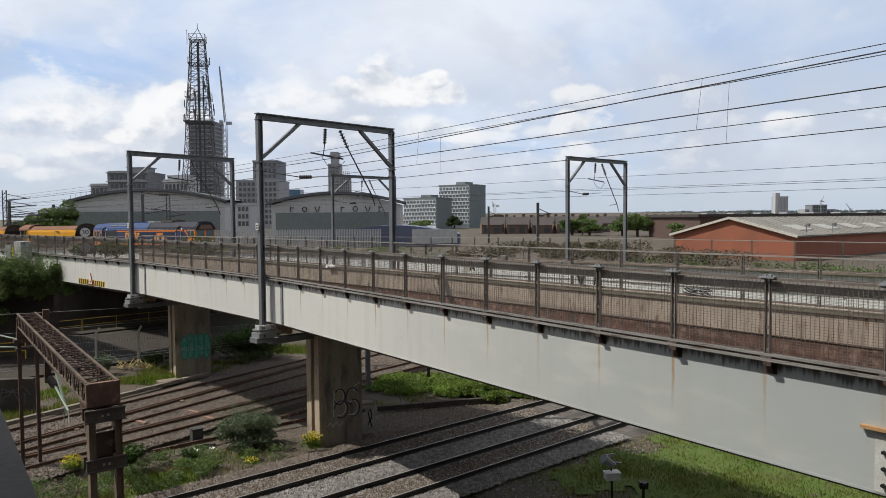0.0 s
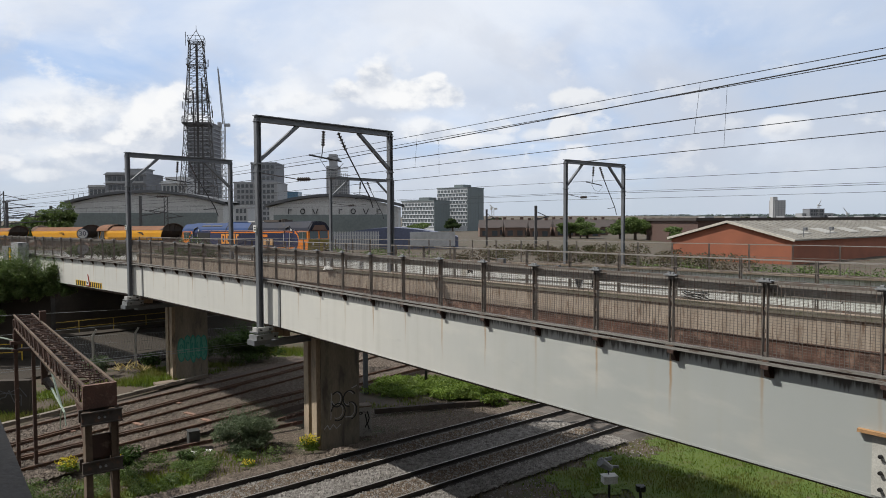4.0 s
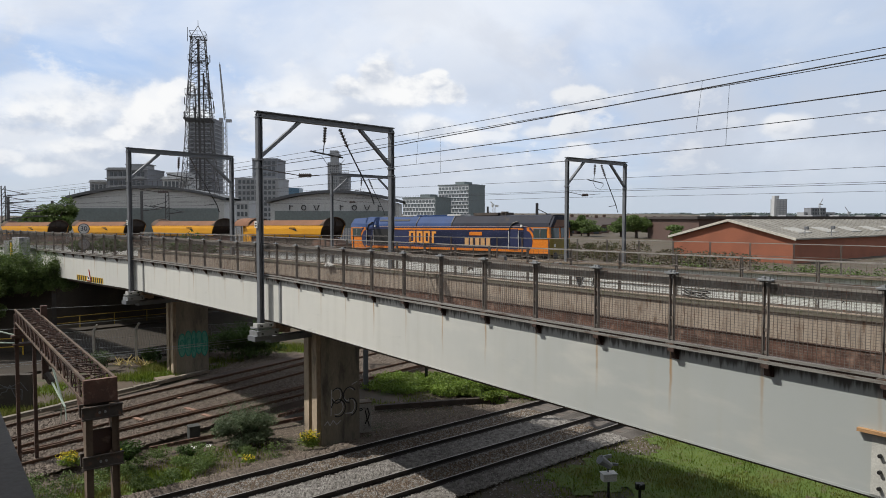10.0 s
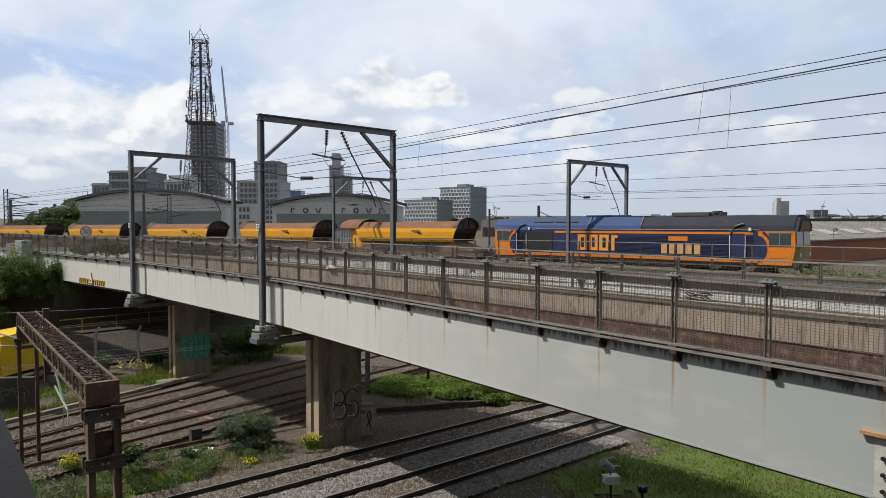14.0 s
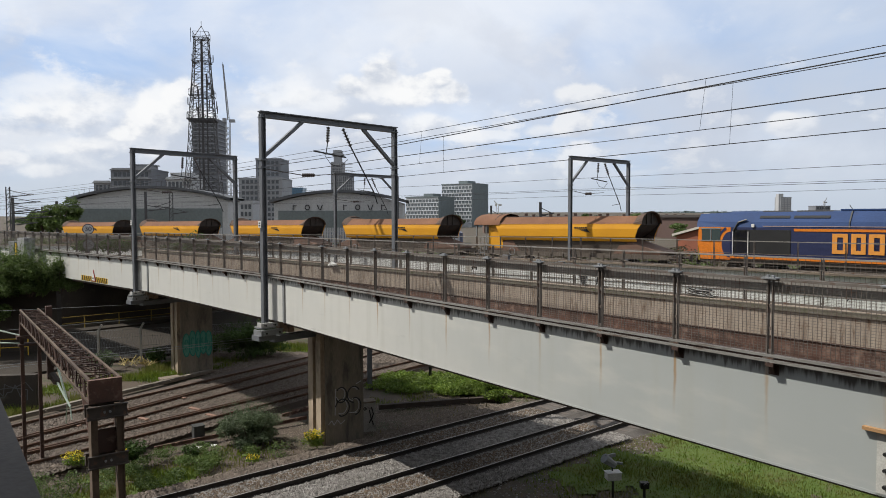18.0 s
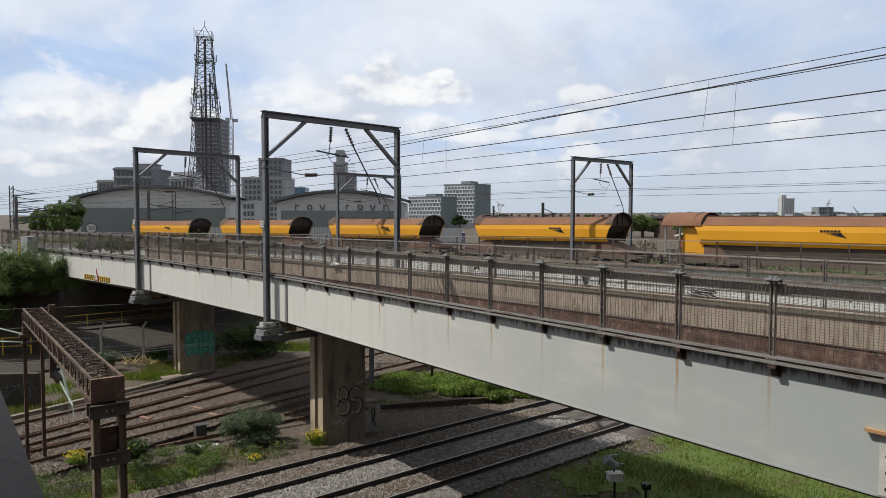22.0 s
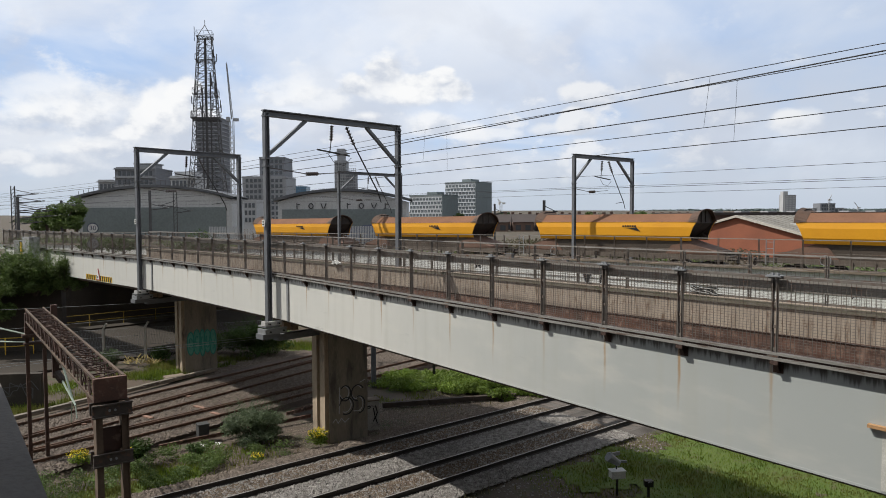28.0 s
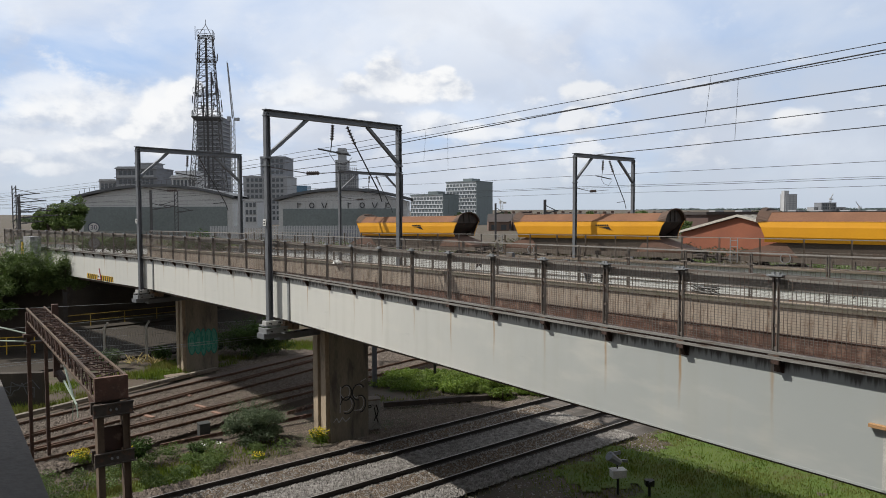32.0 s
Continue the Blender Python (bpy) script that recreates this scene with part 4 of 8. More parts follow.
def bogie(parent, x, r=0.46, base=2.0, axles=2):
    b = Shape()
    for y in (-1.0, 1.0):
        b.box((x, y, 0.55), (base * (axles - 1) + 1.0, 0.16, 0.26))
        for i in range(axles):
            b.box((x + (i - (axles - 1) / 2) * base, y * 1.05, 0.46), (0.3, 0.16, 0.34))
    b.box((x, 0, 0.62), (0.5, 2.1, 0.25))
    ob = part("bogie", b, UNDER_GREY, parent)
    for i in range(axles):
        wheelset(ob, x + (i - (axles - 1) / 2) * base, r)


# the hopper's section: sloping dusty roof plates over flat yellow sides, drawn in below
SIDE = ((1.24, 2.10), (1.37, 2.40), (1.40, 2.92), (1.36, 3.26))


def wagon(canopy, group):
    label = "yellow bogie ballast hopper with a generator canopy" if canopy else "yellow bogie ballast hopper with a rust-dusted roof"
    g = thing("hopper_wagon", label, "wagon", group)
    half, back = 5.25, 0.4
    for sy in (-1, 1):
        s = Shape()
        pts = [(x, sy * y, z) for x in (-half, half) for y, z in SIDE]
        lean = {0: -0.05, 1: 0.0, 2: -0.2, 3: -0.42}
        pts = [(x - lean[i % 4] * (1 if x > 0 else -1), y, z) for i, (x, y, z) in enumerate(pts)]
        inner = [(x, y - sy * 0.05, z) for x, y, z in pts]
        s.add(pts + inner, [(0, 1, 5, 4), (1, 2, 6, 5), (2, 3, 7, 6), (8, 12, 13, 9), (9, 13, 14, 10), (10, 14, 15, 11), (0, 8, 9, 1), (1, 9, 10, 2), (2, 10, 11, 3), (4, 5, 13, 12), (5, 6, 14, 13), (6, 7, 15, 14), (0, 4, 12, 8), (3, 11, 15, 7)])
        side = part("side_panel", s, YELLOW, g, "yellow painted hopper side")
        for e in (-1, 1):
            # thin dark sheet added over the inner face at each open end
            cheek = [(e * (half - 1.2), 2.12), (e * (half + 0.04), 2.12), (e * (half - 0.02), 2.40), (e * (half + 0.18), 2.92), (e * (half + 0.40), 3.26), (e * (half - 1.2), 3.26)]
            part("cheek_lining", Shape().add([(x, sy * ((1.17 if z < 2.2 else 1.31) - dq), z) for dq in (0.0, 0.03) for x, z in cheek], [tuple(range(6)), tuple(range(11, 5, -1))] + [(i, 6 + i, 6 + (i + 1) % 6, (i + 1) % 6) for i in range(6)]), WAGON_DARK, g, "thin dark sheet added inside the hopper side")
        if sy < 0:
            # the operator's mark: a dark swoosh and a line of small bars
            mk = Shape()
            for i in range(6):
                mk.box((1.05 + i * 0.16, -1.415, 2.985), (0.11, 0.012, 0.10))
            for i, (a, b) in enumerate(((0.0, 0.62), (0.25, 0.72), (0.5, 0.8))):
                mk.add([(1.2 + a, -1.412, 2.86 - i * 0.05), (1.2 + b + 0.2, -1.412, 2.80 - i * 0.075), (1.95, -1.412, 2.9 - i * 0.05), (1.2 + a, -1.402, 2.86 - i * 0.05), (1.2 + b + 0.2, -1.402, 2.80 - i * 0.075), (1.95, -1.402, 2.9 - i * 0.05)],
                       [(0, 1, 2), (5, 4, 3), (0, 3, 4, 1), (1, 4, 5, 2), (2, 5, 3, 0)])
            part("emblem", mk, BLACK, side, "dark swoosh emblem")
        part("roof_plate", Shape().add([(-half, sy * 1.38, 3.24), (half, sy * 1.38, 3.24), (half, sy * 0.72, 3.74), (-half, sy * 0.72, 3.74), (-half, sy * 1.30, 3.24), (half, sy * 1.30, 3.24), (half, sy * 0.66, 3.70), (-half, sy * 0.66, 3.70)],
                                       [(0, 1, 2, 3), (7, 6, 5, 4), (0, 4, 5, 1), (1, 5, 6, 2), (2, 6, 7, 3), (3, 7, 4, 0)]), WAGON_ROOF, g, "rust-dusted sloping roof plate")
        # lower slope sheet
        part("lower_sheet", Shape().add([(-half + 0.6, sy * 1.15, 2.12), (half - 0.6, sy * 1.2, 2.12), (half - 1.5, sy * 0.95, 1.15), (-half + 1.5, sy * 0.95, 1.15), (-half + 0.6, sy * 1.08, 2.12), (half - 0.6, sy * 1.12, 2.12), (half - 1.5, sy * 0.88, 1.15), (-half + 1.5, sy * 0.88, 1.15)],
                                        [(0, 1, 2, 3), (7, 6, 5, 4), (0, 4, 5, 1), (1, 5, 6, 2), (2, 6, 7, 3), (3, 7, 4, 0)]), UNDER_GREY, g, "dirty grey hopper slope")
    part("load", Shape().add([(-half + 0.3, -1.3, 3.2), (half - 0.3, -1.3, 3.2), (half - 0.3, 1.3, 3.2), (-half + 0.3, 1.3, 3.2), (-half + 1, 0, 3.72), (half - 1, 0, 3.72)],
                             [(0, 1, 5, 4), (2, 3, 4, 5), (1, 2, 5), (3, 0, 4), (3, 2, 1, 0)]), WAGON_ROOF, g, "heap of rusty ballast")
    for e in (-1, 1):
        # end shield: an eight-sided hood that rises above the roof, open and dark inside
        ringp = [(-1.40 * math.cos(math.pi * i / 12), 3.22 + 0.82 * math.sin(math.pi * i / 12)) for i in range(13)]
        n = len(ringp)
        depth = 0.46
        out = [(e * (half + (depth if z > 2.6 else -0.1)), y, z) for y, z in ringp]
        inn = [(e * (half - 0.12), y, min(3.765, 3.255 + max(0.0, 1.385 - abs(y)) * 0.757)) for y, z in ringp]
        thick = [(x - e * 0.02, y * 0.95, z - 0.05) for x, y, z in out]
        s = Shape().add(out + inn + thick, [(i, i + 1, n + i + 1, n + i) for i in range(n - 1)] + [(i, 2 * n + i, 2 * n + i + 1, i + 1) for i in range(n - 1)])
        part("end_hood", s, mat("hood_rust", (0.11, 0.065, 0.045), (0.06, 0.04, 0.03), 0.85, 0, 1.2, 14, 0.2), g, "dark rusty arched end hood")
        # the end plate closes the hood above and slopes in below
        top_edge = [(y * 0.93, z - 0.06) for y, z in ringp]
        face = [(e * (half + 0.22), y, z) for y, z in top_edge] + [(e * (half - 0.15), 1.25, 2.75), (e * (half - 0.95), 1.16, 2.16), (e * (half - 0.95), -1.16, 2.16), (e * (half - 0.15), -1.25, 2.75)]
        m_ = len(face)
        s = Shape().add(face + [(x - e * 0.05, y, z) for x, y, z in face], [tuple(range(13)), (0, 12, 13, 16), (16, 13, 14, 15), tuple(m_ + i for i in range(12, -1, -1)), (m_ + 16, m_ + 13, m_ + 12, m_), (m_ + 15, m_ + 14, m_ + 13, m_ + 16)])
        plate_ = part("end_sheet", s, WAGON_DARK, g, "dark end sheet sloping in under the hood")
        for y in (-0.32, 0.32):
            part("end_rib", Shape().bar((e * (half + 0.25), y, 3.2), (e * (half + 0.25), y, 3.93), 0.07, 0.06), WAGON_DARK, plate_)
        part("end_chute", Shape().add([(e * (half - 0.9), -1.15, 2.2), (e * (half - 0.9), 1.15, 2.2), (e * (half + 1.5), 1.15, 1.45), (e * (half + 1.5), -1.15, 1.45), (e * (half - 1.6), -1.1, 1.3), (e * (half - 1.6), 1.1, 1.3), (e * (half + 1.5), 1.1, 1.3), (e * (half + 1.5), -1.1, 1.3)],
                                      [(0, 1, 2, 3), (7, 6, 5, 4), (0, 4, 5, 1), (1, 5, 6, 2), (2, 6, 7, 3), (3, 7, 4, 0)]), CHUTE, g, "rust-brown sloping end chute")
        for y in (-0.86, 0.86):
            part("buffer", Shape().tube((e * 7.25, y, 1.05), (e * 7.8, y, 1.05), 0.09, 8).tube((e * 7.8, y, 1.05), (e * 7.87, y, 1.05), 0.23, 12), WAGON_DARK, g)
        bogie(g, e * 5.1)
    part("sole_bar", Shape().box((0, -1.15, 1.15), (14.5, 0.12, 0.28)), UNDER_GREY, g)
    part("sole_bar", Shape().box((0, 1.15, 1.15), (14.5, 0.12, 0.28)), UNDER_GREY, g)
    part("centre_frame", Shape().box((0, 0, 1.1), (14.5, 1.2, 0.22)), UNDER_GREY, g)
    lad = Shape()
    for x in (-7.1, -6.7):
        lad.bar((x, -1.3, 0.9), (x, -1.3, 2.3), 0.04, 0.04)
    for k in range(4):
        lad.bar((-7.1, -1.3, 1.1 + k * 0.35), (-6.7, -1.3, 1.1 + k * 0.35), 0.03, 0.03)
    part("ladder", lad, GALV, g, "pale steel ladder")
    part("hand_wheel", Shape().add(*wheel_ring(-4.2, -1.28, 1.25, 0.26)), GALV, g, "pale hand brake wheel")
    for i in range(7):
        part("door_lever", Shape().box((-3.0 + i, -1.2, 0.95), (0.08, 0.12, 0.5)), UNDER_GREY, g)
    if canopy:
        prof = [(1.42 * math.cos(a), 3.2 + 0.8 * math.sin(a)) for a in [math.pi * i / 10 for i in range(11)]]
        prof2 = [(y * 0.96, z - 0.05) for y, z in prof]
        m = len(prof)
        pts = [(x, y, z) for x in (-7.6, -5.2) for y, z in prof] + [(x, y, z) for x in (-7.6, -5.2) for y, z in prof2]
        fs = [(i, i + 1, m + i + 1, m + i) for i in range(m - 1)] + [(2 * m + i, 3 * m + i, 3 * m + i + 1, 2 * m + i + 1) for i in range(m - 1)] + [(i, 2 * m + i, 2 * m + i + 1, i + 1) for i in range(m - 1)]
        part("canopy", Shape().add(pts, fs), WAGON_ROOF, g, "curved rust-dusted canopy", True)
        part("generator_box", Shape().box((-5.75, 0, 2.35), (1.3, 2.3, 1.7)), YELLOW, g, "yellow generator housing")
        for x, y in ((-7.4, -1.3), (-6.5, -1.3), (-7.4, 1.3), (-6.5, 1.3)):
            part("canopy_post", Shape().bar((x, y, 1.3), (x, y, 3.25), 0.08, 0.08), GALV, g)
    return g


def wheel_ring(x, y, z, r):
    pts, fs = [], []
    for i in range(16):
        a = math.tau * i / 16
        for q in (r - 0.02, r + 0.02):
            pts += [(x + q * math.cos(a), y - 0.015, z + q * math.sin(a)), (x + q * math.cos(a), y + 0.015, z + q * math.sin(a))]
    for i in range(16):
        a, b = i * 4, (i + 1) % 16 * 4
        fs += [(a, a + 2, b + 2, b), (a + 1, b + 1, b + 3, a + 3), (a + 2, a + 3, b + 3, b + 2), (a, b, b + 1, a + 1)]
    return pts, fs


def loco():
    g = thing("diesel_locomotive", "blue freight diesel locomotive with orange cabs and stripes", "locomotive")
    B, R = 1.32, 0.80
    low, can = 1.28, 2.98
    roof = [(B, can), (1.22, 3.28), (R, 3.80), (0.35, 3.86), (-0.35, 3.86), (-R, 3.80), (-1.22, 3.28), (-B, can)]
    body = part("body", Shape().prism([(-B, low), (B, low), (B, can), (-B, can)], -8.05, 8.05), BLUE, g, "dark blue bodyside")
    rf = part("roof", Shape().prism(roof, -8.4, 1.3), ROOF_BLUE, g, "faded blue roof")
    part("roof", Shape().prism(roof, 1.3, 10.3), ROOF_GREY, g, "sooty grey roof")
    for x0, x1 in ((-6.6, -5.1), (-4.9, -3.2)):
        part("roof_grille", Shape().add([(x0, -1.1, 3.5), (x1, -1.1, 3.5), (x1, -0.6, 3.88), (x0, -0.6, 3.88), (x0, -1.05, 3.4), (x1, -1.05, 3.4), (x1, -0.6, 3.7), (x0, -0.6, 3.7)], [(0, 1, 2, 3), (7, 6, 5, 4), (0, 4, 5, 1), (1, 5, 6, 2), (2, 6, 7, 3), (3, 7, 4, 0)]), BLACK, rf, "black roof grille")
    part("silencer", Shape().box((1.0, 0, 3.92), (1.3, 1.2, 0.1)), WHITE, rf, "pale silencer hatch")
    part("exhaust", Shape().box((4.1, 0, 3.95), (2.2, 1.5, 0.2)).box((5.3, 0, 3.92), (0.9, 1.0, 0.26)).tube((5.5, -0.3, 4.0), (5.5, -0.3, 4.12), 0.28, 12), mat("exhaust_soot", (0.10, 0.08, 0.068), (0.06, 0.05, 0.045), 0.8, 0, 1.5, 14, 0.1), g, "sooty exhaust housing")
    part("roof_hatch", Shape().box((-1.2, 0, 3.9), (3.4, 1.1, 0.08)), ROOF_BLUE, rf)
    for x in (-2.3, 1.3):
        part("roof_seam", Shape().prism([(1.36, can), (1.26, 3.3), (R + 0.03, 3.84), (-R - 0.03, 3.84), (-1.26, 3.3), (-1.36, can)], x - 0.03, x + 0.03), BLACK, g)
    # stripes, louvres and marks on both sides
    for sy in (-1, 1):
        y = sy * (B + 0.012)
        part("stripe", Shape().box((1.5, y, 2.86), (12.6, 0.02, 0.13)), ORANGE, body, "orange upper stripe")
        part("stripe", Shape().box((0, y, low + 0.08), (16.1, 0.03, 0.17)), ORANGE, body, "orange lower stripe")
        part("stripe", Shape().box((0.9, y, 3.05), (14.5, 0.02, 0.035)), mat("faded_pink", (0.45, 0.33, 0.32), None, 0.6), body, "thin pale line")
        part("radiator_grille", Shape().box((-6.43, y, 2.2), (2.95, 0.03, 1.3)), BLACK, body, "black radiator grille")
        lou = Shape()
        for k in range(16):
            lou.box((3.2, y, 1.55 + k * 0.075), (9.2, 0.02, 0.02))
        part("louvres", lou, BLUE, body, "fine blue louvres")
        for i, w in enumerate((0.68, 0.62, 0.66, 0.42)):
            x, h = -2.68 + (0, 0.80, 1.56, 2.28)[i], 1.0 if i < 3 else 0.95
            mk = Shape().box((x - w / 2 + 0.11, y, 2.2), (0.22, 0.04, h)).box((x, y, 2.2 + h / 2 - 0.09), (w, 0.042, 0.18))
            if i < 3:
                mk.box((x + w / 2 - 0.1, y, 2.2), (0.2, 0.046, h)).box((x, y, 2.2 - h / 2 + 0.09), (w, 0.043, 0.18))
            part("mark_block", mk, mat("mark_orange", (0.78, 0.33, 0.06), (0.70, 0.28, 0.05), 0.45), body, "orange block of the operator mark")
        for i in range(5):
            part("number_bar", Shape().box((2.82 + i * 0.49, y, 1.92), (0.36, 0.035, 0.56)), mat("pale_orange", (0.62, 0.36, 0.16), None, 0.6), body, "pale orange bar")
        part("name_plate", Shape().box((3.65, y, 2.52), (1.15, 0.04, 0.26)), ORANGE, body, "orange name plate")
        for x in (-7.9, 6.6):
            part("door", Shape().box((x + 0.4, y, 2.1), (0.72, 0.03, 1.5)), BLUE, body)
            for dx in (0, 0.82):
                part("grab_rail", Shape().tube((x + dx, y + sy * 0.05, 1.5), (x + dx, y + sy * 0.05, 2.75), 0.025, 6), WHITE, body, "white grab rail")
            part("vent_hoop", Shape().tube((x, sy * 1.36, 2.75), (x + 0.25, sy * 1.3, 3.25), 0.05, 6).tube((x + 0.25, sy * 1.3, 3.25), (x + 0.7, sy * 1.25, 3.4), 0.05, 6), BLACK, body)
            part("door_lamp", Shape().box((x + 1.05, sy * 1.36, 3.08), (0.14, 0.08, 0.18)), WHITE, body)
    for e in (-1, 1):
        c = part("cab", Shape().add([(e * 8.05, -B, low - 0.1), (e * 8.05, B, low - 0.1), (e * 10.2, B, low - 0.1), (e * 10.2, -B, low - 0.1), (e * 8.05, -B, can), (e * 8.05, B, can), (e * 10.35, B, can), (e * 10.35, -B, can),
                                     (e * 8.05, -B, 2.1), (e * 8.05, B, 2.1), (e * 10.42, B, 2.1), (e * 10.42, -B, 2.1)],
                                    [(0, 1, 2, 3), (7, 6, 5, 4), (0, 3, 11, 8), (8, 11, 7, 4), (1, 9, 10, 2), (9, 5, 6, 10), (3, 2, 10, 11), (11, 10, 6, 7), (0, 8, 9, 1), (8, 4, 5, 9)]), ORANGE, g, "orange cab")
        part("nose_panel", Shape().add([(e * 10.44, -B, 2.2), (e * 10.44, B, 2.2), (e * 10.60, 1.05, 2.2), (e * 10.60, -1.05, 2.2), (e * 10.24, -B, 1.1), (e * 10.24, B, 1.1), (e * 10.50, 1.05, 1.1), (e * 10.50, -1.05, 1.1)],
                                       [(0, 1, 2, 3), (7, 6, 5, 4), (0, 4, 5, 1), (1, 5, 6, 2), (2, 6, 7, 3), (3, 7, 4, 0)]), NOSE, c, "dirty yellow warning panel")
        for sy in (-1, 1):
            for k in (0, 1):
                part("side_window", Shape().box((e * (9.08 + k * 0.72), sy * (B + 0.006), 2.55), (0.62, 0.03, 0.62)), PANE, c, "dark cab side window")
            part("window_frame", Shape().box((e * 9.44, sy * (B + 0.02), 2.9), (1.5, 0.02, 0.05)).box((e * 9.44, sy * (B + 0.02), 2.22), (1.5, 0.02, 0.05)).box((e * 9.44, sy * (B + 0.022), 2.55), (0.06, 0.02, 0.66)), GALV, c)
            part("windscreen", Shape().add([(e * 10.44, sy * 0.12, 2.25), (e * 10.44, sy * 1.12, 2.25), (e * 10.38, sy * 1.12, 2.95), (e * 10.38, sy * 0.12, 2.95), (e * 10.36, sy * 0.12, 2.25), (e * 10.36, sy * 1.12, 2.25), (e * 10.3, sy * 1.12, 2.95), (e * 10.3, sy * 0.12, 2.95)],
                                           [(0, 1, 2, 3), (7, 6, 5, 4), (0, 4, 5, 1), (1, 5, 6, 2), (2, 6, 7, 3), (3, 7, 4, 0)]), PANE, c, "dark windscreen")
            arc = [(0.62 * math.cos(radians(-90 + 15 * k)), 2.02 + 0.72 * math.sin(radians(-90 + 15 * k))) for k in range(13)]
            pts = [(e * (8.04 + x), sy * (B + q), z) for q in (0.0, 0.014) for x, z in arc]
            part("door_arch", Shape().add(pts, [tuple(range(13)), tuple(range(25, 12, -1))] + [(i, 13 + i, 13 + (i + 1) % 13, (i + 1) % 13) for i in range(13)]), BLUE, c, "rounded blue end of the bodyside")
            band = [(r * math.cos(radians(10 + 12 * k)), 2.02 + r * 1.05 * math.sin(radians(10 + 12 * k))) for r in (0.84, 0.98) for k in range(6)]
            pts = [(e * (8.04 + x), sy * (B + q), z) for q in (0.0, 0.014) for x, z in band]
            part("cab_flash", Shape().add(pts, [(12 * h + i, 12 * h + i + 1, 12 * h + 7 + i, 12 * h + 6 + i) for h in (0, 1) for i in range(5)] + [(i, i + 1, 13 + i, 12 + i) for i in range(5)] + [(6 + i, 7 + i, 19 + i, 18 + i) for i in range(5)]), BLUE, c, "short curved dark blue flash")
            part("marker_light", Shape().tube((e * 10.4, sy * 0.85, 1.75), (e * 10.58, sy * 0.85, 1.75), 0.12, 10), WHITE, c)
            part("buffer", Shape().tube((e * 10.2, sy * 0.87, 1.05), (e * 10.6, sy * 0.87, 1.05), 0.1, 8).tube((e * 10.6, sy * 0.87, 1.05), (e * 10.67, sy * 0.87, 1.05), 0.24, 12), BLACK, c)
        part("cab_roof", Shape().add([(e * 8.4, -B, can), (e * 10.5, -B, can), (e * 10.55, -1.15, 3.3), (e * 10.5, -R, 3.72), (e * 10.5, R, 3.72), (e * 10.55, 1.15, 3.3), (e * 10.5, B, can), (e * 8.4, B, can), (e * 8.4, 1.22, 3.28), (e * 8.4, R, 3.8), (e * 8.4, -R, 3.8), (e * 8.4, -1.22, 3.28)],
                                     [(0, 1, 2, 11), (11, 2, 3, 10), (10, 3, 4, 9), (9, 4, 5, 8), (8, 5, 6, 7), (1, 6, 5, 4, 3, 2), (0, 7, 6, 1), (0, 11, 10, 9, 8, 7)]), ROOF_GREY if e > 0 else ROOF_BLUE, g)
        part("front_soot", Shape().add([(e * 10.56, -0.95, 3.02), (e * 10.56, 0.95, 3.02), (e * 10.58, 0.6, 3.5), (e * 10.58, -0.6, 3.5), (e * 10.5, -0.95, 3.02), (e * 10.5, 0.95, 3.02), (e * 10.5, 0.6, 3.5), (e * 10.5, -0.6, 3.5)], [(0, 1, 2, 3), (7, 6, 5, 4), (0, 4, 5, 1), (1, 5, 6, 2), (2, 6, 7, 3), (3, 7, 4, 0)]), CHUTE, c, "rust-brown lamp panel")
        bogie(g, e * 6.2, 0.53, 1.9, 3)
    # the cabs are shorter than drawn above: draw their ends in
    for ob in g.children_recursive:
        for v in ob.data.vertices:
            if abs(v.co.x) > 8.05:
                v.co.x = math.copysign(8.05 + (abs(v.co.x) - 8.05) * 0.78, v.co.x)
    part("fuel_tank", Shape().box((0, 0, 0.75), (6.5, 2.3, 0.8)), UNDER_GREY, g)
    part("sole_bar", Shape().box((0, 0, 1.14), (19.4, 2.5, 0.24)), UNDER_GREY, g)
    return g


LOCO = loco()
LOCO.scale = (1.014, 1, 1)
WAGONS = [wagon(True, "wagons of the freight train"), wagon(False, "wagons of the freight train")]
for i in range(3):
    WAGONS.append(copy_thing(WAGONS[1], Matrix()))
for w in WAGONS:
    w.scale = (1, 1, 0.97)


# ---- van ----
VAN_YELLOW = mat("van_yellow", (0.78, 0.52, 0.02), (0.7, 0.45, 0.02), 0.4, 0, 0.6, 14, 0.03)


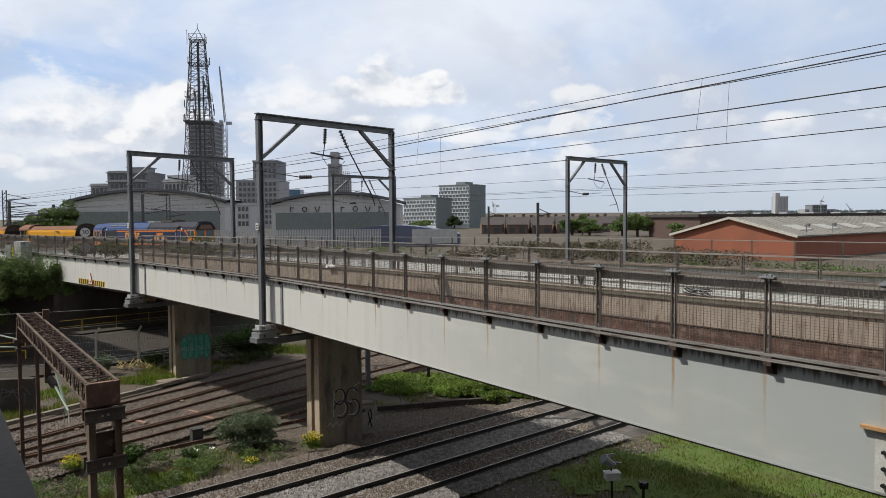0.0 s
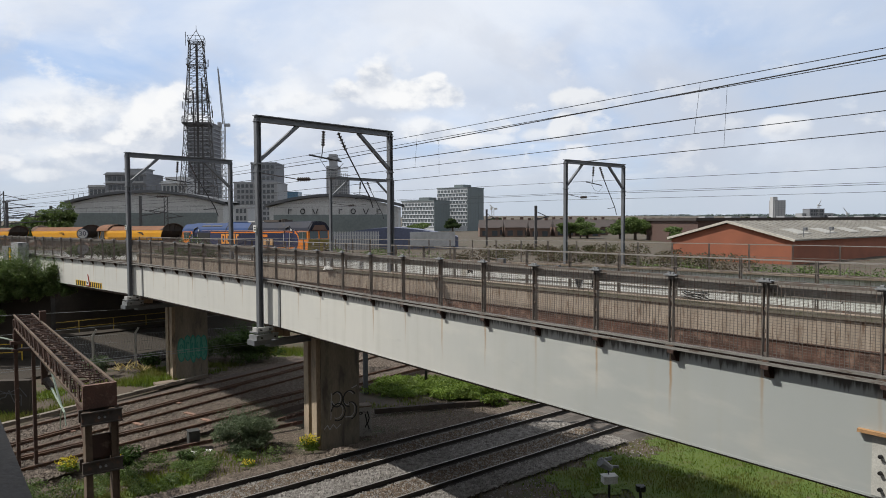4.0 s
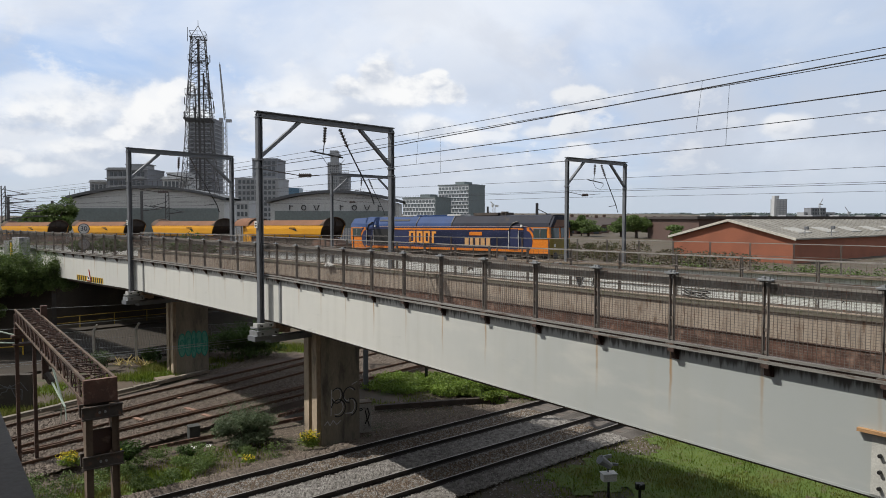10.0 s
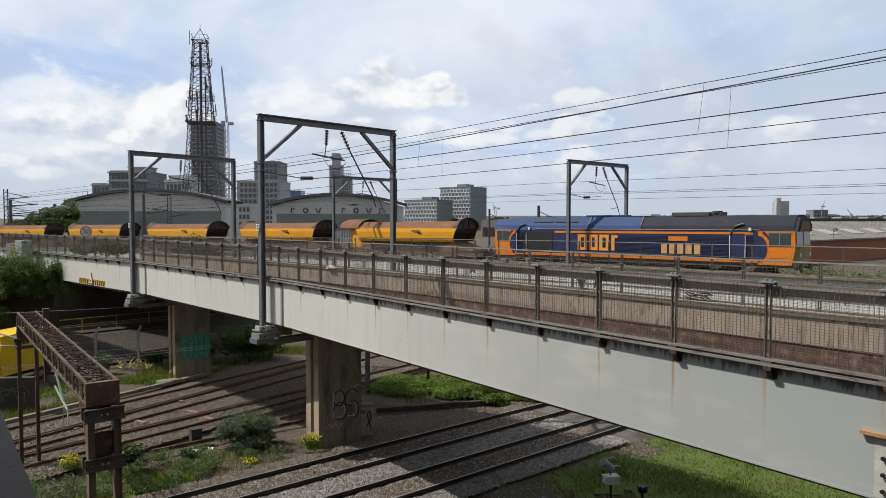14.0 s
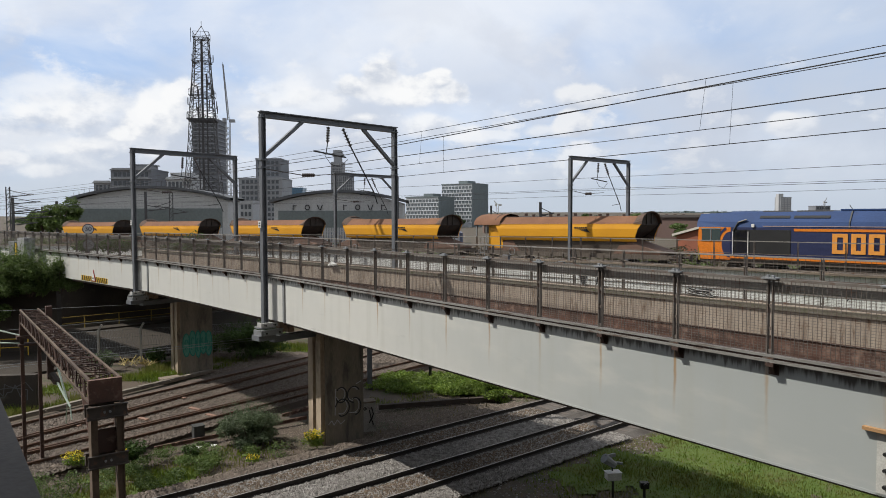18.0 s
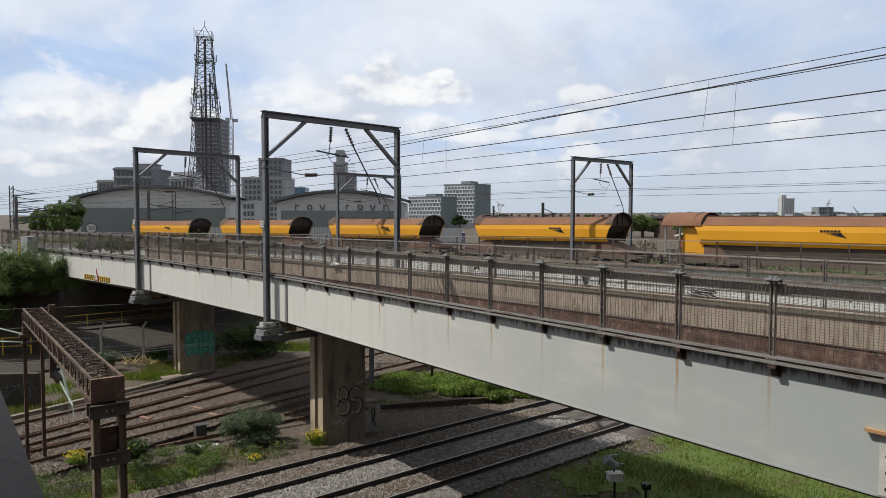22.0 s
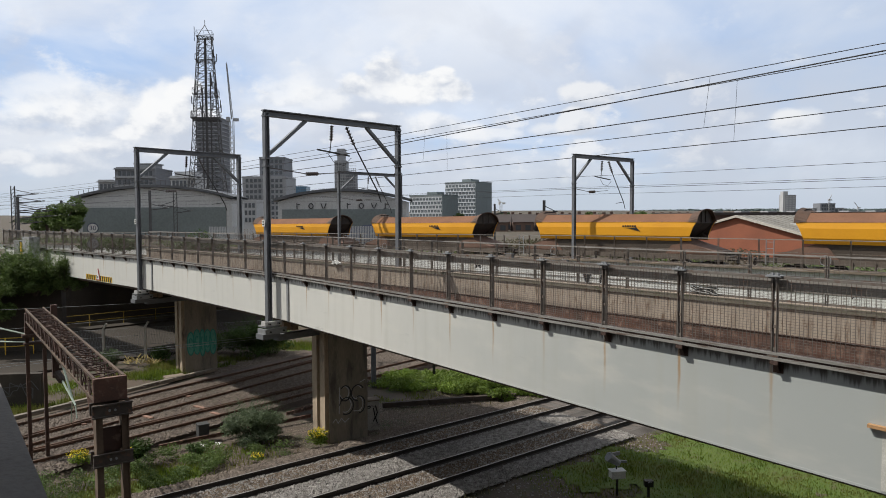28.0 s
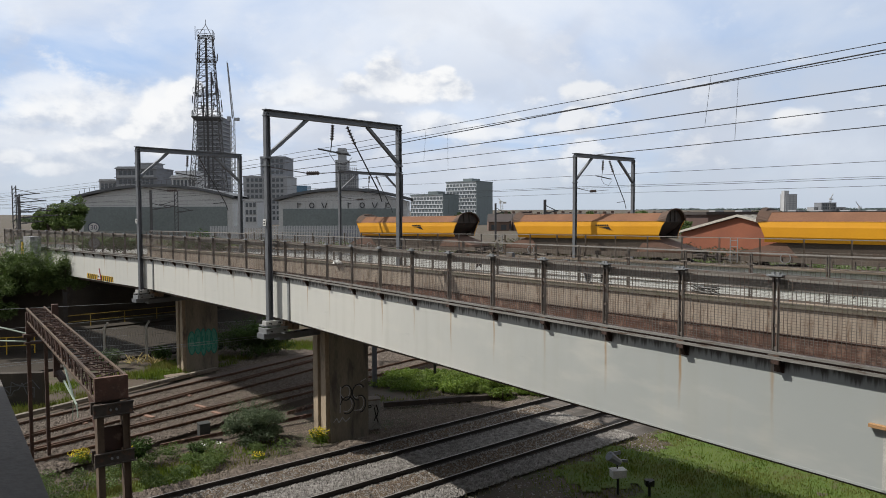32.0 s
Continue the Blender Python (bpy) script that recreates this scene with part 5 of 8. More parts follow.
def van():
    g = thing("box_van", "yellow box van with a high cargo body", "van")
    part("cargo_box", Shape().box((-1.1, 0, 1.95), (4.2, 2.15, 2.3)), VAN_YELLOW, g, "yellow cargo box")
    part("box_trim", Shape().box((-1.1, 0, 3.12), (4.26, 2.2, 0.07)).box((-1.1, 0, 0.82), (4.26, 2.2, 0.08)), VAN_YELLOW, g)
    mk = Shape()
    for i in range(9):
        mk.box((-2.3 + i * 0.27, -1.085, 2.55), (0.2, 0.02, 0.24)).box((-2.3 + i * 0.27, 1.085, 2.55), (0.2, 0.02, 0.24))
    part("lettering_bars", mk, BLACK, g, "dark bars of lettering")
    cab = [(1.0, 0.5), (2.95, 0.5), (3.1, 0.75), (3.05, 1.15), (2.35, 1.42), (1.75, 2.2), (1.0, 2.3)]
    n = len(cab)
    s = Shape().add([(x, -1.0, z) for x, z in cab] + [(x, 1.0, z) for x, z in cab], [tuple(range(n)), tuple(range(2 * n - 1, n - 1, -1))] + [(i, n + i, n + (i + 1) % n, (i + 1) % n) for i in range(n)])
    part("cab", s, VAN_YELLOW, g, "yellow cab")
    part("windscreen", Shape().add([(2.36, -0.88, 1.46), (2.36, 0.88, 1.46), (1.80, 0.84, 2.16), (1.80, -0.84, 2.16), (2.3, -0.88, 1.40), (2.3, 0.88, 1.40), (1.74, 0.84, 2.1), (1.74, -0.84, 2.1)], [(0, 1, 2, 3), (7, 6, 5, 4), (0, 4, 5, 1), (1, 5, 6, 2), (2, 6, 7, 3), (3, 7, 4, 0)]), glass("van_glass", (0.1, 0.12, 0.13)), g, "raked windscreen")
    for y in (-1, 1):
        part("side_window", Shape().box((1.5, y * 1.0, 1.75), (0.8, 0.03, 0.5)), glass("van_glass"), g)
        part("headlight", Shape().box((3.0, y * 0.72, 0.98), (0.2, 0.34, 0.22)), WHITE, g)
        part("mirror", Shape().box((1.95, y * 1.16, 1.65), (0.1, 0.2, 0.32)), BLACK, g)
        for x in (-2.0, 2.2):
            w = part("wheel", Shape().tube((x, y * 0.82, 0.36), (x, y * 1.04, 0.36), 0.36, 16), BLACK, g)
            part("rim", Shape().tube((x, y * 1.0, 0.36), (x, y * 1.055, 0.36), 0.2, 12), GALV, w)
    part("bumper", Shape().box((3.05, 0, 0.52), (0.24, 1.9, 0.28)), BLACK, g)
    part("grille", Shape().box((3.08, 0, 0.86), (0.06, 0.95, 0.2)), BLACK, g)
    part("chassis", Shape().box((0, 0, 0.6), (6.0, 1.5, 0.2)), BLACK, g)
    return g


VAN = van()
VAN.scale = (0.93, 0.93, 0.93)


# ---- plants ----
def leaf_mat(name, c1, c2, rough=0.6, tint=None):
    if name in MATS:
        return MATS[name]
    m = bpy.data.materials.new(name)
    m.use_nodes = True
    n, l = m.node_tree.nodes, m.node_tree.links
    b = n["Principled BSDF"]
    b.inputs["Roughness"].default_value = rough
    geo = n.new("ShaderNodeNewGeometry")
    x = n.new("ShaderNodeMix")
    x.data_type = "RGBA"
    l.new(geo.outputs["Random Per Island"], x.inputs["Factor"])
    x.inputs[6].default_value, x.inputs[7].default_value = (*c1, 1), (*c2, 1)
    big = n.new("ShaderNodeTexNoise")
    big.inputs["Scale"].default_value = 0.9
    l.new(geo.outputs["Position"], big.inputs["Vector"])
    y = n.new("ShaderNodeMix")
    y.data_type, y.blend_type = "RGBA", "MULTIPLY"
    y.inputs["Factor"].default_value = 1.0
    r = n.new("ShaderNodeMapRange")
    r.inputs["From Min"].default_value, r.inputs["From Max"].default_value, r.inputs["To Min"].default_value, r.inputs["To Max"].default_value = 0.3, 0.7, 0.6, 1.25
    l.new(big.outputs["Fac"], r.inputs["Value"])
    l.new(x.outputs[2], y.inputs[6])
    l.new(r.outputs[0], y.inputs[7])
    out = y.outputs[2]
    if tint:
        wide = n.new("ShaderNodeTexNoise")
        wide.inputs["Scale"].default_value, wide.inputs["Detail"].default_value = 0.45, 4
        l.new(geo.outputs["Position"], wide.inputs["Vector"])
        q = n.new("ShaderNodeMapRange")
        q.inputs["From Min"].default_value, q.inputs["From Max"].default_value = 0.42, 0.60
        l.new(wide.outputs["Fac"], q.inputs["Value"])
        k = n.new("ShaderNodeMix")
        k.data_type = "RGBA"
        l.new(q.outputs[0], k.inputs["Factor"])
        l.new(out, k.inputs[6])
        k.inputs[7].default_value = (*tint, 1)
        out = k.outputs[2]
    l.new(out, b.inputs["Base Color"])
    # light also comes through the blades
    thin = n.new("ShaderNodeBsdfTranslucent")
    l.new(out, thin.inputs["Color"])
    both = n.new("ShaderNodeMixShader")
    both.inputs[0].default_value = 0.35
    l.new(b.outputs[0], both.inputs[1])
    l.new(thin.outputs[0], both.inputs[2])
    l.new(both.outputs[0], n["Material Output"].inputs["Surface"])
    MATS[name] = m
    return m


IVY = leaf_mat("ivy_leaf", (0.065, 0.11, 0.025), (0.14, 0.20, 0.055))
LEAF = leaf_mat("leaf_green", (0.045, 0.088, 0.02), (0.09, 0.15, 0.036))
BUSH_LEAF = leaf_mat("bush_leaf", (0.075, 0.11, 0.055), (0.16, 0.205, 0.115))
BRIGHT_LEAF = leaf_mat("nettle_leaf", (0.10, 0.17, 0.022), (0.20, 0.28, 0.04))
GRASS = leaf_mat("grass_blade", (0.10, 0.162, 0.012), (0.195, 0.262, 0.03), 0.7, (0.16, 0.165, 0.04))
DRY = leaf_mat("dry_grass", (0.16, 0.14, 0.06), (0.26, 0.22, 0.10))
PETAL = leaf_mat("yellow_petal", (0.70, 0.55, 0.02), (0.80, 0.66, 0.04))
FAR_LEAF = leaf_mat("far_leaf", (0.03, 0.055, 0.018), (0.06, 0.095, 0.03))
BARK = mat("bark", (0.10, 0.075, 0.055), (0.06, 0.045, 0.035), 0.9, 0, 3, 25, 0.4)


def quick(name, verts, faces, material, parent=None, label=""):
    me = bpy.data.meshes.new(name)
    me.from_pydata(verts, [], faces)
    return part(name, me, material, parent, label)


def leaves(blobs, size, seed):
    """Leaves in uneven clumps; blobs: centre, radii and number."""
    rnd = random.Random(seed)
    v, f = [], []
    for (cx, cy, cz), (rx, ry, rz), count in blobs:
        for _ in range(count):
            while True:
                a, b, c = rnd.uniform(-1, 1), rnd.uniform(-1, 1), rnd.uniform(-1, 1)
                q = math.sqrt(a * a + b * b + c * c)
                if 0.35 < q < 1 + 0.35 * noise.noise((a * 2 + seed, b * 2, c * 2)):
                    break
            p = Vector((cx + a * rx, cy + b * ry, cz + c * rz))
            d = Vector((rnd.gauss(0, 1), rnd.gauss(0, 1), rnd.gauss(0, 0.7))).normalized()
            e = d.cross(Vector((rnd.gauss(0, 1), rnd.gauss(0, 1), rnd.gauss(0, 1)))).normalized()
            s = size * rnd.uniform(0.6, 1.4)
            k = len(v)
            v += [tuple(p - d * s), tuple(p + e * s * 0.45), tuple(p + d * s), tuple(p - e * s * 0.45)]
            f += [(k, k + 1, k + 2), (k, k + 2, k + 3)]
    return v, f


def bush(x, y, z, w, d, h, count, size, material, label, seed, stems=True):
    rnd = random.Random(seed)
    g = thing("bush", label, "bush", "", pose(x, y, z))
    blobs = []
    nb = 9 if count < 8000 else 26
    q = 1.0 if nb == 9 else 0.62
    for i in range(nb):
        a = rnd.uniform(0, 6.28)
        r = rnd.uniform(0.1, 0.62 if nb == 9 else 0.85)
        blobs.append(((w / 2 * r * math.cos(a), d / 2 * r * math.sin(a), h * rnd.uniform(0.2 * q, 1.1 - 0.38 * q - 0.25 * r)), (w * rnd.uniform(0.2, 0.3) * q, d * rnd.uniform(0.2, 0.3) * q, h * rnd.uniform(0.2, 0.32) * q), count // nb))
    v, f = leaves(blobs, size, seed)
    if nb == 26:
        # leafy shoots that stand out of the crown
        for _ in range(90):
            a, e = rnd.uniform(0, 6.28), rnd.uniform(0.35, 1.45)
            d_ = Vector((math.cos(a) * math.cos(e), math.sin(a) * math.cos(e), math.sin(e)))
            p0 = Vector((w * 0.36 * d_.x, d * 0.36 * d_.y, h * (0.35 + 0.4 * d_.z)))
            for j in range(26):
                p = p0 + d_ * (j * 0.022 * h) + Vector((rnd.gauss(0, 0.02), rnd.gauss(0, 0.02), rnd.gauss(0, 0.02)))
                s_, t_ = size * rnd.uniform(0.8, 1.3) * (1.15 - j * 0.03), Vector((rnd.gauss(0, 1), rnd.gauss(0, 1), rnd.gauss(0.6, 0.6))).normalized()
                o_ = t_.cross(Vector((rnd.gauss(0, 1), rnd.gauss(0, 1), rnd.gauss(0, 1)))).normalized()
                k = len(v)
                v += [tuple(p), tuple(p + t_ * s_ + o_ * s_ * 0.35), tuple(p + t_ * s_ * 2), tuple(p + t_ * s_ - o_ * s_ * 0.35)]
                f += [(k, k + 1, k + 2), (k, k + 2, k + 3)]
    quick("foliage", v, f, material, g)
    if stems:
        s = Shape()
        for i in range(8):
            a = rnd.uniform(0, 6.28)
            s.tube((0.1 * math.cos(a), 0.1 * math.sin(a), -0.15), (w * 0.3 * math.cos(a), d * 0.3 * math.sin(a), h * 0.6), 0.025, 5, 0.01)
        part("woody_base", s, BARK, g)
    return g


def tree(x, y, z, w, h, count, size, label, seed, material=FAR_LEAF, name="tree"):
    rnd = random.Random(seed)
    g = thing(name, label, "tree", "trees", pose(x, y, z))
    s = Shape().tube((0, 0, -0.5), (0, 0, h * 0.45), w * 0.045, 7, w * 0.03)
    blobs = []
    for i in range(12):
        a, r = rnd.uniform(0, 6.28), rnd.uniform(0.1, 0.7)
        c = (w / 2 * r * math.cos(a), w / 2 * r * math.sin(a), h * rnd.uniform(0.35, 0.84))
        s.tube((0, 0, h * rnd.uniform(0.25, 0.42)), (c[0] * 0.8, c[1] * 0.8, c[2] * 0.9), w * 0.02, 5, w * 0.006)
        blobs.append((c, (w * rnd.uniform(0.14, 0.24),) * 2 + (h * rnd.uniform(0.09, 0.16),), count // 12))
    part("trunk", s, BARK, g)
    quick("crown", *leaves(blobs, size, seed), material, g)
    return g


def blades(inside, box, count, h, seed, lean=0.35, width=0.012):
    """Grass blades over a patch of ground."""
    rnd = random.Random(seed)
    v, f = [], []
    x0, x1, y0, y1 = box
    for _ in range(count):
        x, y = rnd.uniform(x0, x1), rnd.uniform(y0, y1)
        k = inside(x, y)
        if k <= 0 or rnd.random() > k:
            continue
        z = ground_height(x, y) - 0.02
        t = h * rnd.uniform(0.4, 1.3) * (0.6 + 0.6 * k)
        a = rnd.uniform(0, 6.28)
        dx, dy = math.cos(a), math.sin(a)
        q = rnd.uniform(0.1, lean) * t
        b = rnd.uniform(0, 6.28)
        i = len(v)
        ww = width * rnd.uniform(0.8, 1.8)
        v += [(x - dx * ww, y - dy * ww, z), (x + dx * ww, y + dy * ww, z), (x + q * 0.4 * math.cos(b) + dx * ww * 0.7, y + q * 0.4 * math.sin(b) + dy * ww * 0.7, z + t * 0.6), (x + q * 0.4 * math.cos(b) - dx * ww * 0.7, y + q * 0.4 * math.sin(b) - dy * ww * 0.7, z + t * 0.6), (x + q * math.cos(b), y + q * math.sin(b), z + t)]
        f += [(i, i + 1, i + 2, i + 3), (i + 3, i + 2, i + 4)]
    return v, f


def turf(name, inside, box, material, label, step=0.35):
    """A green skin over the ground with a ragged edge."""
    v, f, at = [], [], {}
    x0, x1, y0, y1 = box
    nx, ny = int((x1 - x0) / step), int((y1 - y0) / step)
    for j in range(ny):
        for i in range(nx):
            x, y = x0 + i * step, y0 + j * step
            if inside(x + step / 2, y + step / 2) < 0.5:
                continue
            q = []
            for a, b in ((i, j), (i + 1, j), (i + 1, j + 1), (i, j + 1)):
                if (a, b) not in at:
                    at[a, b] = len(v)
                    px_, py_ = x0 + a * step, y0 + b * step
                    v.append((px_ + noise.noise((px_ * 3, py_ * 3, 1)) * 0.15, py_ + noise.noise((px_ * 3, py_ * 3, 5)) * 0.15, ground_height(px_, py_) + 0.035 + 0.05 * noise.noise((px_, py_, 2))))
                q.append(at[a, b])
            f.append(tuple(q))
    ob = quick(name, v, f, material, None, label)
    return tagged(ob, label, "grass", "", "stuff")


def un(x, y):
    return 0.772 * x + 0.636 * y, -0.636 * x + 0.772 * y


def patchy(x, y, s=0.5, lo=-0.25, hi=0.25):
    return smooth(lo, hi, noise.noise((x * s, y * s, 3.3)))


def left_bank(x, y):
    u, n = un(x, y)
    if not (23.9 < n < 27.4 and -6 < u < 13):
        return 0
    return (0.25 + 0.75 * patchy(x, y, 0.6, -0.45, 0.1)) * smooth(13, 7, u + 2 * noise.noise((x, y, 0))) * smooth(23.9, 24.8, n) * smooth(27.4, 26.8, n)


def road_bank(x, y):
    a = 0.86 * (x + 20.4) - 0.51 * (y - 31.0)       # across the trough line
    return 0 if not (30 < y < 44.5 and -26 < x < -13) else smooth(0.0, -0.5, a) * smooth(-5.2, -3.6, a) * patchy(x, y, 0.5, -0.5, 0.1)


def right_bank(x, y):
    u, n = un(x, y)
    if not (4 < n < 17.4 and 13 < u < 45):
        return 0
    return smooth(17.4, 15.6, n + noise.noise((x * 0.4, y * 0.4, 7)) * 1.2) * (0.55 + 0.45 * patchy(x, y, 0.35)) * smooth(15, 21, u + noise.noise((x * 0.5, y * 0.5, 4)) * 3)


def nettle_bank(x, y):
    r = ((x - 1.8) / 3.6) ** 2 + ((y - 37.3 + 0.2 * x) / 1.5) ** 2
    return smooth(1.15, 0.7, r + 0.4 * noise.noise((x * 0.8, y * 0.8, 9)))


TURF = mat("turf", (0.062, 0.108, 0.013), (0.08, 0.108, 0.018), 0.95, 0, 0.9, 18, 0.7, (0.08, 0.075, 0.03), 0.60, far=1)
for fn, box, n, h, lab, mt, seed in ((left_bank, (-20, 0, 15, 34), 140000, 0.22, "long green grass and weeds beside the sidings", GRASS, 3),
                                     (road_bank, (-26, -13, 30, 45), 60000, 0.32, "grass bank between the sidings and the road", GRASS, 4),
                                     (right_bank, (2, 26, 10, 34), 230000, 0.13, "rough green grass below the bridge", GRASS, 5)):
    turf("turf", fn, box, TURF, lab + " at the roots")
    tagged(quick("grass", *blades(fn, box, n, h, seed), mt), lab, "grass", "", "stuff")
rn = random.Random(23)
clumps = []
for i in range(70):
    x = rn.uniform(-3.9, 5.4)
    h = rn.uniform(0.12, 0.42) * (0.65 if x < -1.5 else 1.0)
    clumps.append(((x, 37.3 - 0.22 * x + rn.uniform(-1.7, 1.5), h * 0.7), (rn.uniform(0.4, 0.95), rn.uniform(0.5, 1.0), h), int(700 + 1700 * h)))
tagged(quick("nettles", *leaves(clumps, 0.055, 21), BRIGHT_LEAF), "bright green nettles and yellow weeds under the bridge", "weeds", "", "stuff")
turf("turf", nettle_bank, (-6, 6, 34, 41), TURF, "weedy earth below the nettles")
tagged(quick("grass", *blades(lambda x, y: 0.5 * patchy(x, y, 0.7) if 33.5 < y < 37 and 27.2 < un(x, y)[1] else 0, (-4, 6, 33, 37), 9000, 0.2, 9), GRASS), "sparse grass at the foot of the bank", "grass", "", "stuff")
verge = lambda x, y: smooth(1.2, 0.5, ((x + 11.0) / 3.2) ** 2 + ((y - 48.4) / 1.3) ** 2 + 0.4 * noise.noise((x, y, 6)))
turf("turf", verge, (-16, -6, 46, 51), TURF, "weedy earth beside the road under the bridge")
tagged(quick("grass", *blades(verge, (-16, -6, 46, 51), 14000, 0.3, 12), GRASS), "green grass verge beside the road under the bridge", "grass", "", "stuff")
dry = lambda x, y: 0.25 * patchy(x, y, 0.9) if 23.6 < un(x, y)[1] < 27.5 or 15 < un(x, y)[1] < 18 else 0
tagged(quick("dry_grass", *blades(dry, (-14, 18, 16, 36), 16000, 0.25, 8), DRY), "sparse dry grass stalks beside the tracks", "grass", "", "stuff")

bush(-8.1, 27.6, 0.0, 2.9, 1.9, 1.55, 13000, 0.045, BUSH_LEAF, "grey-green buddleia bush beside the sidings", 31)
bush(-12.1, 25.3, 0.0, 1.7, 1.2, 1.0, 2200, 0.06, LEAF, "low green shrub among the grass", 32)
bush(-9.9, 25.9, 0.0, 0.9, 0.7, 0.6, 700, 0.05, LEAF, "small green weed clump beside the line", 33)
bush(-18.6, 43.2, 0.0, 1.7, 1.3, 1.2, 1500, 0.07, LEAF, "green shrub at the road fence", 34)
bush(-21.0, 41.3, 0.0, 2.0, 1.4, 1.3, 1700, 0.07, BUSH_LEAF, "dark green shrub at the road fence", 35)
bush(-13.0, 45.5, 0.0, 5.4, 3.5, 2.2, 9000, 0.08, LEAF, "tall dark shrub behind the bridge pier", 36)
bush(-16.6, 46.6, 0.0, 3.0, 2.5, 1.5, 2400, 0.11, LEAF, "dark shrub behind the bridge pier", 37)
bush(2.6, 33.9, 0.0, 1.6, 0.9, 0.8, 1200, 0.06, BRIGHT_LEAF, "bright weeds at the foot of the bank", 38)
bush(-26.5, 46.3, 4.3, 3.0, 2.2, 2.3, 11000, 0.07, IVY, "dense green creeper hanging over the abutment corner", 46)
bush(-28.3, 45.8, 4.1, 3.8, 2.4, 2.9, 13000, 0.07, IVY, "dense green creeper and brambles on the abutment", 47)
for i, (x, y, w, h) in enumerate(((-29.6, 46.0, 4.6, 3.0), (-33.0, 45.6, 5.5, 3.6), (-36.5, 46.5, 6.0, 3.8), (-31.0, 44.6, 4.5, 3.2))):
    bush(x, y, 4.0 - 0.4 * (i == 3) - (1.2 if i == 3 else 0), w, 3.0, h, 12000, 0.075, IVY, "dense green creeper and scrub over the abutment", 40 + i)


def flowers(x, y, w, h, count, label, seed):
    g = bush(x, y, 0, w, w * 0.7, h, count, 0.05, BRIGHT_LEAF, label, seed, False)
    rnd = random.Random(seed)
    v, f = leaves([((0, 0, h * 0.75), (w * 0.42, w * 0.3, h * 0.3), count // 2)], 0.035, seed + 1)
    tagged(quick("flower_heads", v, f, PETAL, g, "yellow flowers"), "yellow flowers", kind="stuff")


flowers(-5.35, 27.0, 1.0, 0.75, 900, "yellow-flowering ragwort at the pier foot", 51)
flowers(-13.9, 24.9, 1.1, 0.6, 500, "yellow-flowering weeds by the truss gantry", 52)
flowers(-12.2, 24.9, 0.9, 0.7, 500, "yellow-flowering weeds by the truss gantry", 53)
flowers(-7.4, 25.4, 0.7, 0.3, 160, "small clump of yellow-flowering weeds", 54)


# ---- truss gantry over the lower tracks ----
CHORD = mat("worn_chord", (0.115, 0.078, 0.052), (0.055, 0.034, 0.024), 0.85, 0, 1.5, 25, 0.2)
LEG = mat("worn_leg", (0.145, 0.105, 0.072), (0.085, 0.058, 0.04), 0.85, 0, 1.2, 25, 0.2, (0.07, 0.04, 0.03), 0.6)


